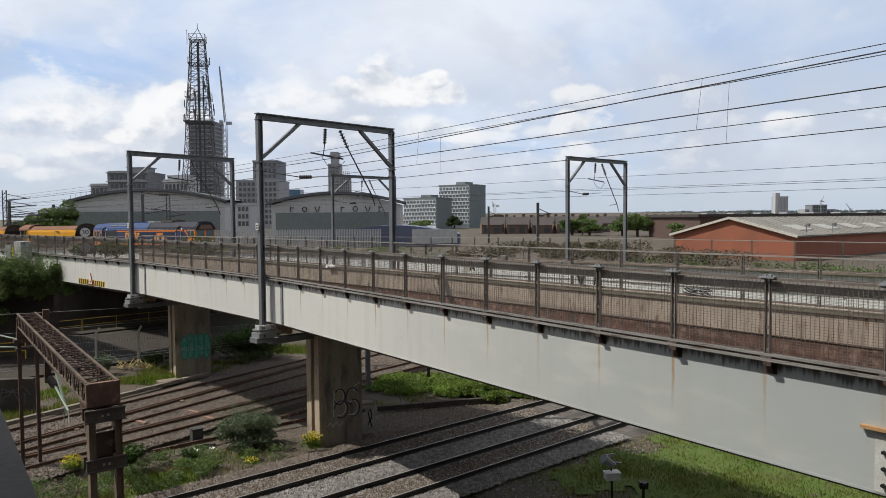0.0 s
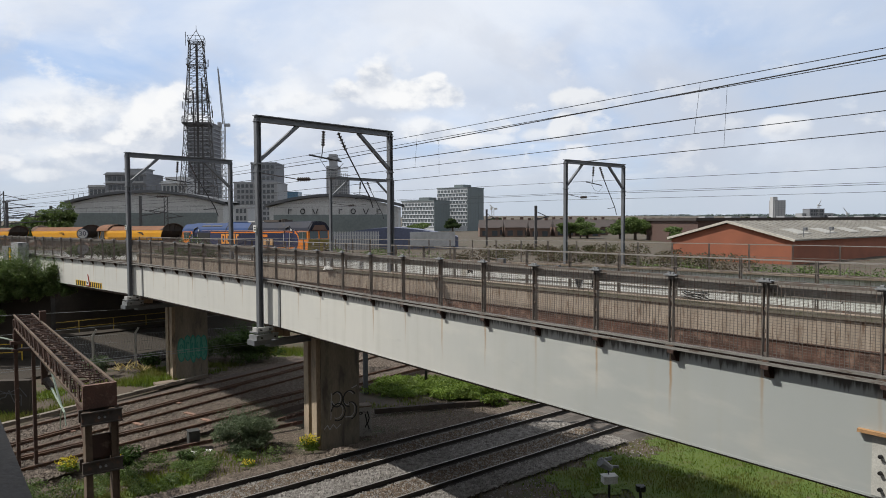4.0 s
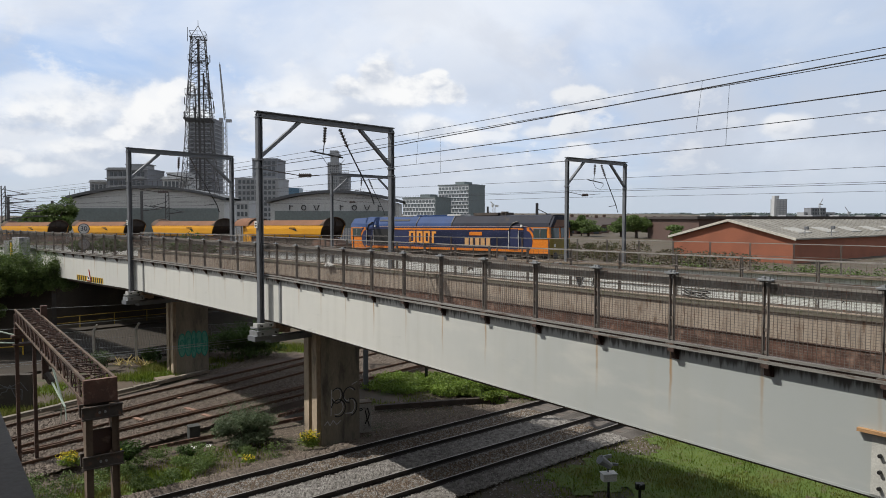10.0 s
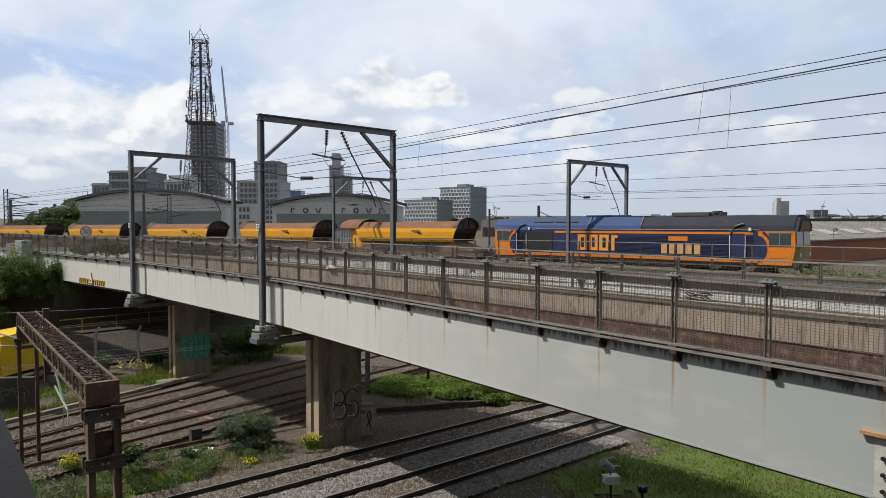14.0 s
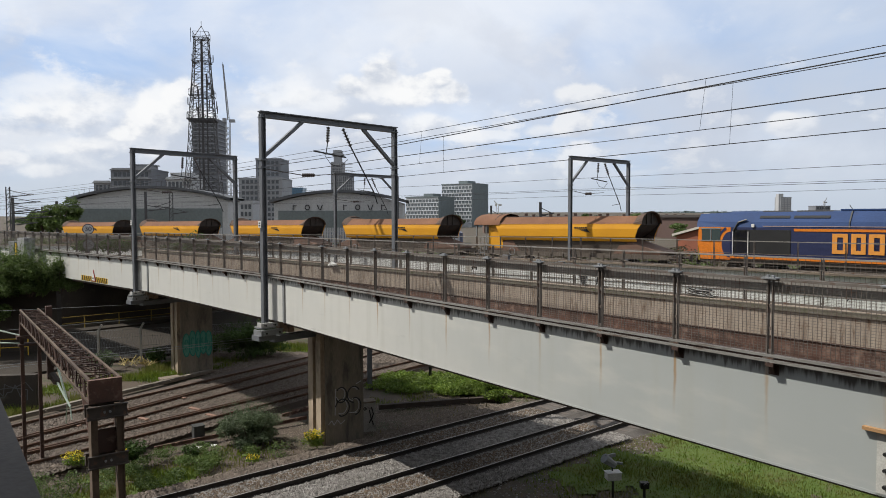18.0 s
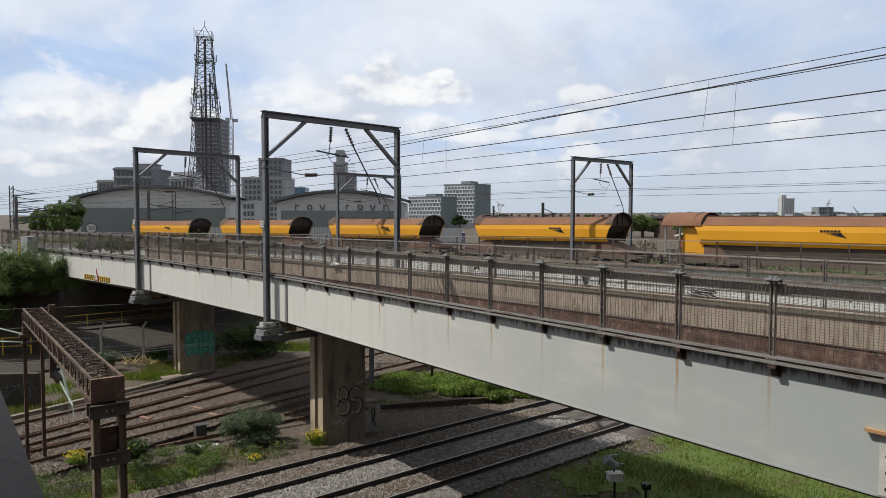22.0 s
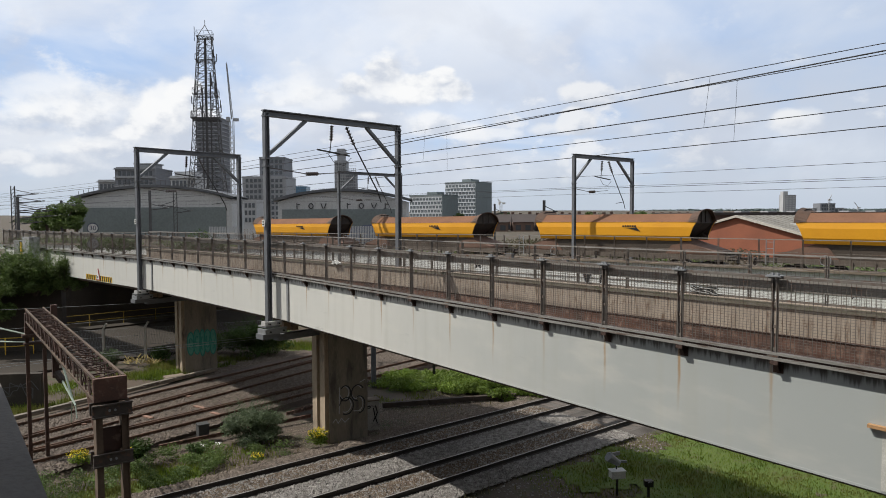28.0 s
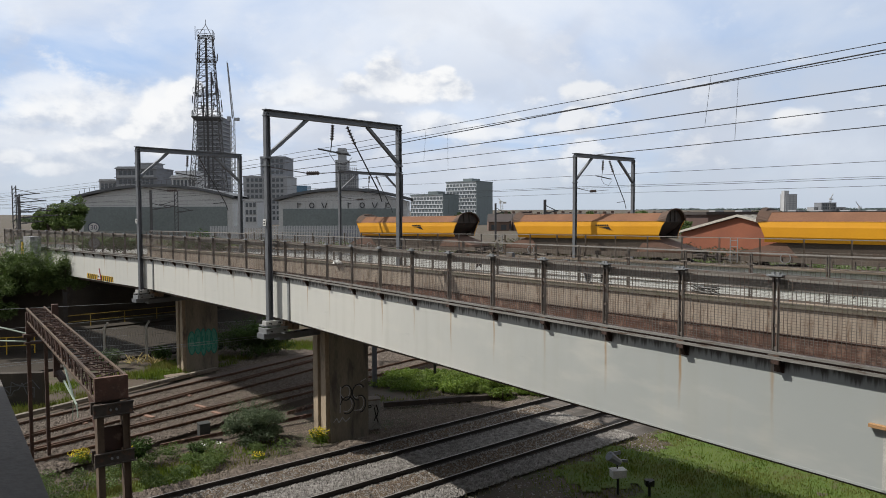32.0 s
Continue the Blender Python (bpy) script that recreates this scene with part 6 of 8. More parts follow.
def truss():
    p, q = Vector((-7.35, 14.4)), Vector((-15.8, 25.5))
    fr, n = line_frame(p, q)
    g = thing("truss_gantry", "rusty lattice girder gantry spanning the lower tracks", "gantry", "", fr)
    top, low, w = 5.85, 5.38, 0.29
    for y in (-w, w):
        for z in (top, low):
            part("chord", Shape().bar((0, y, z), (n, y, z), 0.055, 0.055), CHORD, g)
    m = 26
    for side in (-w, w):
        for i in range(m):
            x0, x1 = n * i / m, n * (i + 1) / m
            part("lattice_bar", Shape().bar((x0, side, low), (x0, side, top), 0.03, 0.024), DARK_RUST, g)
            part("lattice_bar", Shape().bar((x0, side, low if i % 2 else top), (x1, side, top if i % 2 else low), 0.024, 0.024), DARK_RUST, g)
    for z in (top, low):
        for i in range(m):
            x0, x1 = n * i / m, n * (i + 1) / m
            part("lace_bar", Shape().bar((x0, -w if i % 2 else w, z), (x1, w if i % 2 else -w, z), 0.024, 0.024), DARK_RUST, g)
            part("lace_bar", Shape().bar((x0, w, z), (x0, -w, z), 0.024, 0.024), DARK_RUST, g)
    part("end_box", Shape().box((-0.06, 0, 5.62), (0.12, 0.66, 0.5)), RUST, g, "rusty end plate")
    # near column of two channels with batten plates
    for y in (-0.25, 0.25):
        part("column_leg", Shape().box((-0.1, y, 2.5), (0.24, 0.13, 5.6)).box((-0.1, y * 1.25, 2.5), (0.3, 0.02, 5.6)), LEG, g, "rusty column leg")
    for z in (5.2, 4.15):
        b = part("batten_plate", Shape().box((-0.24, 0, z), (0.05, 0.78, 0.27)).box((0.06, 0, z), (0.05, 0.78, 0.27)).box((-0.28, 0, z + 0.125), (0.04, 0.8, 0.03)).box((-0.28, 0, z - 0.125), (0.04, 0.8, 0.03)), mat("batten_steel", (0.085, 0.07, 0.06), (0.05, 0.04, 0.035), 0.8, 0, 3, 25, 0.2, (0.13, 0.075, 0.05), 0.62), g, "dark steel batten plate")
        for y in (-0.05, 0.06):
            part("bolt", Shape().tube((-0.3, y, z), (-0.24, y, z), 0.026, 8), GALV, b)
    part("web_plate", Shape().box((-0.1, 0, 4.55), (0.05, 0.44, 0.5)), DARK_RUST, g)
    part("knee", Shape().bar((0.1, -0.27, 4.7), (0.9, -0.27, 5.4), 0.09, 0.06).bar((0.1, 0.27, 4.7), (0.9, 0.27, 5.4), 0.09, 0.06), RUST, g)
    for y, z0 in ((-0.28, -0.5), (0.28, -0.5)):
        part("far_leg", Shape().box((n - 0.1, y, 2.6), (0.16, 0.12, 6.2)), DARK_RUST, g)
    part("far_saddle", Shape().box((n - 0.1, 0, 4.85), (0.5, 0.9, 0.12)).box((n - 0.1, 0, 4.55), (0.4, 0.8, 0.08)).box((n - 0.1, 0.1, 5.05), (0.3, 0.5, 0.25)), DARK_RUST, g, "rusty saddle on the far legs")
    # drop post with insulators and registration arms
    x = n * 0.83
    part("drop_post", Shape().box((x, -0.36, 4.9), (0.2, 0.2, 2.6)), DARK_RUST, g)
    for z, dz in ((4.45, -0.25), (3.75, -0.2)):
        s = Shape()
        insulator(s, (x - 0.1, -0.4, z), (x - 0.55, -0.5, z + dz), 0.14, 7)
        part("insulator", s, INSULATOR, g, "brown ribbed insulator")
    arm = mat("pale_green_arm", (0.42, 0.50, 0.42), (0.34, 0.4, 0.34), 0.5, 0.2, 2, 25, 0.05)
    part("registration_arm", Shape().tube((x - 0.55, -0.5, 4.2), (x - 1.25, -0.7, 3.0), 0.038, 6), arm, g, "pale green registration arm")
    part("registration_arm", Shape().tube((x - 0.55, -0.5, 3.55), (x - 1.5, -0.75, 2.85), 0.036, 6), arm, g, "pale green registration arm")
    part("steady_arm", Shape().tube((x - 1.25, -0.7, 3.0), (x - 0.9, -0.7, 2.5), 0.02, 6).tube((x - 1.5, -0.75, 2.85), (x - 1.7, -0.75, 2.45), 0.02, 6).tube((x - 0.9, -0.7, 2.5), (x - 0.8, -0.7, 2.1), 0.015, 5), arm, g)
    part("tie_tube", Shape().tube((n - 0.1, 0.3, 4.9), (n + 1.5, 2.6, 5.6), 0.03, 6).tube((n - 0.1, 0.3, 4.6), (n + 1.6, 2.6, 4.7), 0.03, 6), arm, g, "pale tie tubes")


truss()


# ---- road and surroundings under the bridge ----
# darker than bare asphalt: shade under the bridge is put into the colour
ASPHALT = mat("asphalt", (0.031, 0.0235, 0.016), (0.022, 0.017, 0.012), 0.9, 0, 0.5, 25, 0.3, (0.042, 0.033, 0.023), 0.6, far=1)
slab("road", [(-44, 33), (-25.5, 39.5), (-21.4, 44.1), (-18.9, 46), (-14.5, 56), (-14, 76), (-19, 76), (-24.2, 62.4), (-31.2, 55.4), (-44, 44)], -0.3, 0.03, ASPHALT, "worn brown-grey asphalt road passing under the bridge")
solid("wall_abutment", Shape().box((18, 0, 2.7), (36, 0.8, 5.6)), DARK_WALL, "dark brick retaining wall under the bridge", "", "", "structure", line_frame((-43, 48.5), (-20, 72.5))[0] @ pose(0, 0.9, 0))
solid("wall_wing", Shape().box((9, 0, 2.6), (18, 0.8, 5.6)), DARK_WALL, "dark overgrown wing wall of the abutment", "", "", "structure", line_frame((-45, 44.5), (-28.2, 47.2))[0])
# added dark slab standing in for the deep shade seen beneath the bridges
slab("wall_far_retaining", [(-12, 74.0), (-2, 76), (-2, 77), (-12, 75)], -0.2, 5.0, DARK_WALL, "dark slab added beyond the bridges to stand for deep shade")


def railing(p, q, h, material, label, gap=2.4):
    fr, n = line_frame(p, q)
    g = thing("railing", label, "railing", "yellow railings", fr)
    k = max(2, int(n / gap) + 1)
    post = Shape().box((0, 0, h / 2), (0.06, 0.06, h)).mesh("post")
    for i in range(k):
        part("post", post, material, g, m=pose(i * n / (k - 1), 0, 0))
    for z in (h - 0.03, h * 0.5):
        part("rail", Shape().bar((0, 0, z), (n, 0, z), 0.05, 0.05), material, g)
    return g


YELLOW_RAIL = mat("yellow_rail", (0.42, 0.29, 0.04), (0.3, 0.21, 0.04), 0.6, 0, 2, 25, 0.05, (0.14, 0.09, 0.05), 0.6)
railing((-34.5, 53.0), (-24.6, 62.6), 1.1, YELLOW_RAIL, "faded yellow pedestrian railing along the road")
railing((-31.6, 44.6), (-28.4, 45.6), 1.2, mat("bright_yellow_rail", (0.68, 0.45, 0.03), (0.55, 0.36, 0.03), 0.55), "yellow barrier at the end of the wall", 1.6)
# footway takes the same shade-darkened colour as the road
slab("footway", [(-33.5, 53.2), (-24.3, 62.2), (-24.0, 61.8), (-23.4, 61.2), (-32.4, 52.0)], -0.1, 0.16, ASPHALT, "dark grey-brown footway with a kerb")


def concrete_post(x, y):
    g = thing("fence_post", "cranked concrete fence post by the road", "fence post", "road fence posts", pose(x, y, 0, 0, 0, 5))
    s = Shape().bar((0, 0, -0.2), (0, 0, 2.15), 0.13, 0.13).bar((0, 0, 2.12), (0.22, 0, 2.5), 0.11, 0.11)
    part("shaft", s, mat("post_concrete", (0.42, 0.40, 0.36), (0.32, 0.30, 0.27), 0.85, 0, 2, 20, 0.2), g)
    return g


POSTS = [(-24.6, 42.0), (-22.24, 42.98), (-19.93, 43.85), (-17.6, 44.75), (-12.4, 47.0)]
for x, y in POSTS:
    concrete_post(x, y)
s = Shape()
for (ax, ay), (bx, by) in zip(POSTS, POSTS[1:]):
    for z in (0.4, 1.0, 1.6, 2.1):
        s.tube((ax, ay, z), (bx, by, z), 0.008, 4)
    d = math.hypot(bx - ax, by - ay)
    for i in range(int(d / 0.16)):
        f = i * 0.16 / d
        x, y = ax + (bx - ax) * f, ay + (by - ay) * f
        s.tube((x, y, 0.05), (x + (bx - ax) / d * 0.3, y + (by - ay) / d * 0.3, 2.1), 0.004, 3)
        s.tube((x + (bx - ax) / d * 0.3, y + (by - ay) / d * 0.3, 0.05), (x, y, 2.1), 0.004, 3)
tagged(part("fence_wire", s, GALV), "thin chain-link wire strung between concrete posts", "fence wire")
fr, n = line_frame((-22.4, 27.0), (-14.2, 40.8))
g = thing("cable_trough", "pale concrete cable trough beside the sidings", "cable trough", "", fr)
lid = Shape().box((0.48, 0, 0.10), (0.94, 0.26, 0.1)).mesh("lid")
for i in range(int(n)):
    part("lid", lid, mat("trough_concrete", (0.235, 0.205, 0.17), (0.16, 0.14, 0.115), 0.9, 0, 1.5, 20, 0.3, each=0.2), g, m=pose(i, random.uniform(-0.03, 0.03), random.uniform(-0.015, 0.015), 0, 0, random.uniform(-1.5, 1.5)))
part("channel", Shape().box((n / 2, 0, 0.02), (n, 0.3, 0.12)), CONCRETE, g)
solid("rubble_slab", Shape().box((0, 0, 0.08), (1.1, 0.7, 0.16)), CONCRETE, "broken concrete slab beside the sidings", "slab", at=pose(-15.9, 38.6, 0, 0, 0, 40))
rub = random.Random(5)
dead = Shape()
for i in range(60):
    a = rub.uniform(0, 6.28)
    x, y = -19.6 + rub.uniform(-1.1, 1.1), 42.6 + rub.uniform(-0.5, 0.5)
    dead.bar((x, y, 0.05), (x + 0.5 * math.cos(a), y + 0.5 * math.sin(a), rub.uniform(0.1, 0.5)), 0.05, 0.02)
solid("cut_brushwood", dead, mat("dead_leaf", (0.42, 0.34, 0.14), (0.3, 0.24, 0.1), 0.9), "heap of dried yellow cut branches by the road fence", "brushwood")
solid("relay_box", Shape().box((0, 0, 0.3), (0.42, 0.4, 0.55)).box((0, 0, 0.57), (0.46, 0.44, 0.05)), mat("dark_box", (0.05, 0.052, 0.05), (0.035, 0.036, 0.035), 0.7), "dark lineside relay box on the ballast", "box", at=pose(-10.4, 28.0, 0.05, 0, 0, 35))
lit = Shape()
for i in range(7):
    lit.box((rub.uniform(-0.4, 0.4), rub.uniform(-0.25, 0.25), 0.03 + rub.uniform(0, 0.06)), (rub.uniform(0.15, 0.4), rub.uniform(0.1, 0.25), 0.03), rub.uniform(0, 3))
solid("litter", lit, WHITE, "scraps of white plastic litter on the grass", "litter", at=pose(-9.85, 26.9, 0.0))
cab = thing("cabinet", "white lineside cabinet covered in graffiti", "cabinet", "", pose(-3.55, 29.55, 0, 0, 0, 20))
part("body", Shape().box((0, 0, 0.55), (0.75, 0.5, 1.3)), mat("dirty_white", (0.5, 0.49, 0.46), (0.36, 0.35, 0.33), 0.7, 0, 1.5, 20, 0.1, (0.15, 0.14, 0.13), 0.6), cab)
part("lid", Shape().box((0, 0, 1.23), (0.82, 0.56, 0.06)), CONCRETE, cab)
spray("graffiti", [[(0.1, 0.9), (0.18, 0.5), (0.1, 0.3)], [(0.2, 1.0), (0.28, 0.7), (0.2, 0.45), (0.28, 0.2)], ring(-0.1, 0.95, 0.07, 0.05)], -0.256, 0.05, BLACK, cab, "black scrawl")
tim = thing("timber_wall", "dark rotten timber edging below the bank", "timber wall", "", line_frame((-3.3, 32.6), (3.4, 34.4))[0])
plank = Shape().box((1.15, 0, 0.12), (2.26, 0.22, 0.23)).mesh("timber")
for i in range(3):
    for k in range(1):
        part("timber", plank, SLEEPER_WOOD, tim, m=pose(i * 2.3 - k * 0.2, k * 0.08, k * 0.25 - 0.02, 0, 0, random.uniform(-2, 2)))
solid("support_post", Shape().box((0, 0, 2.5), (0.16, 0.26, 5.2)).box((0.1, 0, 2.5), (0.04, 0.3, 5.2)).box((-0.1, 0, 2.5), (0.04, 0.3, 5.2)), GREY_STEEL, "grey steel post standing behind the pier", "post", at=pose(-4.2, 36.9, 0, 0, 0, 15))
part_post = solid("marker_post", Shape().box((0, 0, 0.7), (0.16, 0.1, 1.5)), BLACK, "short dark marker post in the nettles", "post", at=pose(-0.9, 38.0, 0.3))
sig = thing("ground_signal", "white lineside equipment box on a short post", "signal", "", pose(5.62, 22.5, 0, 0, 0, 10))
part("post", Shape().tube((0, 0, -0.2), (0, 0, 0.5), 0.045, 8), BLACK, sig)
part("box", Shape().box((0, 0, 0.6), (0.48, 0.3, 0.24)).box((0, 0, 0.73), (0.52, 0.34, 0.03)), WHITE, sig, "white metal box")
part("lamp_head", Shape().tube((-0.3, 0.05, 1.2), (0.1, 0.1, 0.92), 0.17, 10, 0.11).box((-0.05, 0.1, 1.25), (0.42, 0.05, 0.12), 0.3).box((0.22, 0.1, 0.98), (0.3, 0.08, 0.08), -0.4), GALV, sig, "pale tilted lamp head")
part("bracket", Shape().bar((0, 0.05, 0.72), (0, 0.08, 1.05), 0.04, 0.04), BLACK, sig)
sg2 = thing("shunt_signal", "small black shunting signal in the grass", "signal", "", pose(6.62, 22.3, 0))
part("post", Shape().tube((0, 0, -0.2), (0, 0, 0.3), 0.05, 8), BLACK, sg2)
part("head", Shape().box((0, 0, 0.36), (0.28, 0.2, 0.2)).tube((0, -0.12, 0.4), (0, -0.2, 0.4), 0.07, 10), BLACK, sg2)

# parapet in front of the viewer
fr, n = line_frame((-8.84, 12.0), (2.02, -2.14))
par = thing("wall_parapet", "concrete parapet beside the viewer", "", "", fr, "structure")
part("coping", Shape().box((n / 2, -0.3, 8.22), (n, 0.6, 0.16)), mat("coping_concrete", (0.165, 0.15, 0.132), (0.118, 0.108, 0.097), 0.9, 0, 1.2, 30, 0.3, (0.10, 0.092, 0.08), 0.63), par, "weathered pale concrete coping")
part("wall", Shape().box((n / 2, -0.32, 3.9), (n, 0.46, 8.5)), CONCRETE, par)
# unseen wall and overhead slab, added only to block sky and sun near the viewer
solid("wall_station", Shape().box((8, -5.5, 12), (90, 1.0, 26)), DARK_WALL, "plain unseen wall added behind the viewer to block sky light", "", "", "structure")
solid("canopy", Shape().box((-9, -1.2, 12.4), (30, 10.6, 0.3)), GREY_STEEL, "plain unseen slab added over the viewer to shade the parapet", "", "", "structure")
slab("platform", [(-9, 11.2), (-0.4, 0.1), (1.6, -2.5), (0.0, -5.0), (-6, -5.0), (-16, 4)], 7.2, 7.5, PALE_CONCRETE, "concrete platform behind the parapet")

# ---- bridge fittings ----
fr, n = line_frame(J3, J2)
board = thing("warning_board", "yellow and black striped low-bridge warning board", "warning board", "", fr @ pose(3.9, 0.09, 5.3))
part("panel", Shape().box((2.15, 0, 0.17), (4.3, 0.04, 0.34)), SIGN_YELLOW, board)
stripe = Shape().add([(-0.13, -0.03, 0.01), (0.03, -0.03, 0.01), (0.13, -0.03, 0.33), (-0.03, -0.03, 0.33), (-0.13, -0.01, 0.01), (0.03, -0.01, 0.01), (0.13, -0.01, 0.33), (-0.03, -0.01, 0.33)],
                     [(3, 2, 1, 0), (4, 5, 6, 7), (0, 1, 5, 4), (1, 2, 6, 5), (2, 3, 7, 6), (3, 0, 4, 7)]).mesh("stripe")
for i in range(13):
    if i not in (6,):
        part("stripe", stripe, BLACK, board, m=pose(0.2 + i * 0.325, 0, 0))
tri = part("height_sign", Shape().add([(-0.5, -0.06, 0), (0.5, -0.06, 0), (0, -0.06, 0.92), (-0.5, -0.03, 0), (0.5, -0.03, 0), (0, -0.03, 0.92)], [(0, 1, 2), (5, 4, 3), (0, 3, 4, 1), (1, 4, 5, 2), (2, 5, 3, 0)]), mat("sign_red", (0.5, 0.04, 0.03), None, 0.5), board, "red triangular height sign", m=pose(2.15, 0, 0.05) @ Matrix.Diagonal((0.62, 1, 0.8, 1)))
part("sign_face", Shape().add([(-0.40, -0.075, 0.06), (0.40, -0.075, 0.06), (0, -0.075, 0.79), (-0.40, -0.062, 0.06), (0.40, -0.062, 0.06), (0, -0.062, 0.79)], [(0, 1, 2), (5, 4, 3), (0, 3, 4, 1), (1, 4, 5, 2), (2, 5, 3, 0)]), WHITE, tri, "white face with a dark bar")
part("sign_bars", Shape().box((0, -0.08, 0.24), (0.26, 0.008, 0.13)), BLACK, tri)


def text_mesh(text, size):
    cu = bpy.data.curves.new("digits", "FONT")
    cu.body, cu.size, cu.extrude, cu.align_x, cu.align_y = text, size, 0.01, "CENTER", "CENTER"
    ob = new("digits", cu)
    dg = bpy.context.evaluated_depsgraph_get()
    me = bpy.data.meshes.new_from_object(ob.evaluated_get(dg))
    bpy.data.objects.remove(ob)
    return me


sp = thing("speed_sign", "round speed signs reading 30 and 15 on a post", "speed sign", "", pose(-23.1, 43.7, 0, 0, 0, 30))
part("post", Shape().box((0, 0.05, 7.2), (0.08, 0.06, 2.8)), GREY_STEEL, sp)
navy = mat("navy", (0.03, 0.045, 0.10), None, 0.5)
for z, txt, face in ((8.60, "30", WHITE), (7.6, "15", mat("greyed_sign", (0.34, 0.35, 0.36), None, 0.6))):
    d = part("sign_disc", Shape().tube((0, 0.02, z), (0, -0.01, z), 0.34, 24), navy if txt == "30" else GREY_STEEL, sp)
    part("disc_face", Shape().tube((0, -0.005, z), (0, -0.02, z), 0.29, 24), face, d)
    part("digits", text_mesh(txt, 0.42), navy if txt == "30" else GREY_STEEL, d, m=pose(0, -0.03, z, 90, 0, 0))
box = thing("equipment_cabinet", "grey graffitied equipment cabinets at the bridge end", "cabinet", "", pose(-31.0, 49.4, 6.1, 0, 0, -42))
part("cabinet_body", Shape().box((-1.2, 0, 0.75), (1.3, 0.7, 1.5)), mat("dull_cabinet", (0.20, 0.205, 0.20), (0.13, 0.13, 0.13), 0.7, 0, 3, 25, 0.05, (0.07, 0.07, 0.075), 0.56), box)
part("cabinet_body", Shape().box((0.9, 0, 0.9), (1.5, 0.7, 1.8)), mat("tagged_grey", (0.4, 0.4, 0.4), (0.2, 0.2, 0.21), 0.7, 0, 3, 25, 0.05, (0.12, 0.12, 0.13), 0.55), box)
part("yellow_post", Shape().box((-0.2, -0.3, 0.7), (0.14, 0.14, 1.4)), SIGN_YELLOW, box)
part("plinth", Shape().box((0, 0, -0.5), (4.4, 1.3, 1.1)), DARK_WALL, box)
fr, n = line_frame(J1, J0)
endp = thing("splice_plate", "white bolted plate at the girder end", "plate", "", fr @ pose(20.55, 0.09, 5.3))
part("plate", Shape().box((0.5, 0, 0.42), (1.0, 0.04, 0.9)), mat("plate_white", (0.58, 0.58, 0.54), None, 0.5), endp)
bolt = Shape().tube((0, -0.05, 0), (0, 0, 0), 0.028, 8).mesh("bolt")
for i in range(4):
    for k in range(3):
        part("bolt", bolt, BLACK, endp, m=pose(0.12 + i * 0.2, -0.02, 0.12 + k * 0.24))
part("handle", Shape().tube((0.35, -0.08, 0.3), (0.35, -0.08, 0.55), 0.015, 6).tube((0.35, -0.08, 0.3), (0.35, 0, 0.3), 0.015, 6).tube((0.35, -0.08, 0.55), (0.35, 0, 0.55), 0.015, 6), BLACK, endp)
part("timber_strip", Shape().box((0.2, -0.06, 0.93), (0.75, 0.08, 0.05)), mat("raw_timber", (0.45, 0.26, 0.12), None, 0.8), endp, "orange-brown timber strip")

# dark graffitied wall at the end of the road bank
low = thing("low_wall", "low dark wall with faint grey graffiti", "wall", "", line_frame((-24.5, 32.5), (-20.0, 33.0))[0])
part("body", Shape().box((2.0, 0.2, 0.75), (4.6, 0.4, 1.7)), DARK_WALL, low)
rs = random.Random(8)
spray("graffiti", [[(1.8 + 0.28 * k + rs.uniform(-0.2, 0.2), rs.uniform(0.3, 1.3)) for k in range(9)] for _ in range(3)], -0.006, 0.04, mat("dim_spray", (0.11, 0.11, 0.12), (0.07, 0.07, 0.075), 0.8), low, "grey graffiti")
# crumpled sheeting caught on the far girder
bag = Shape()
rb = random.Random(14)
for i in range(14):
    a = rb.uniform(0, 6.28)
    bag.bar((rb.uniform(-0.38, 0.38), rb.uniform(-0.08, 0.08), rb.uniform(-0.02, 0.12)), (rb.uniform(-0.4, 0.4), rb.uniform(-0.1, 0.1), rb.uniform(-0.04, 0.1)), 0.14, 0.02, (math.cos(a), math.sin(a), 0.6))
solid("plastic_sheet", bag, WHITE, "crumpled white plastic sheet caught on the far girder", "litter", at=pose(-5.75, 34.3, 6.92, 0, 0, -46))

# leafy weeds among the grass beside the sidings
rw = random.Random(44)
lf = []
for i in range(46):
    u, n = rw.uniform(2.5, 12.5), rw.uniform(24.2, 27.2)
    x, y = 0.772 * u - 0.636 * n, 0.636 * u + 0.772 * n
    if u > 9.5 and rw.random() < 0.6:
        continue
    h = rw.uniform(0.12, 0.32)
    lf.append(((x, y, h * 0.8), (rw.uniform(0.25, 0.6), rw.uniform(0.25, 0.5), h), 420))
tagged(quick("weeds", *leaves(lf, 0.035, 45), IVY), "low bright green leafy weeds beside the sidings", "weeds", "", "stuff")
# dark rags and a cable tray caught on the far parapet
rag = mat("dark_rag", (0.03, 0.028, 0.028), (0.02, 0.02, 0.02), 0.9)
for k, (f, z) in enumerate(((0.14, 7.55), (0.31, 7.4), (0.52, 7.5))):
    x, y = between(K1, K0, f)
    s = Shape()
    for i in range(6):
        s.bar((rw.uniform(-0.12, 0.12), 0.2, 0.1), (rw.uniform(-0.15, 0.15), 0.2, rw.uniform(-0.35, -0.15)), 0.09, 0.02, (1, 0.3, 0))
    solid("hanging_rag", s, rag, "torn dark rag hanging on the far parapet fence", "rag", "rags", at=pose(x, y, z, 0, 0, -49))


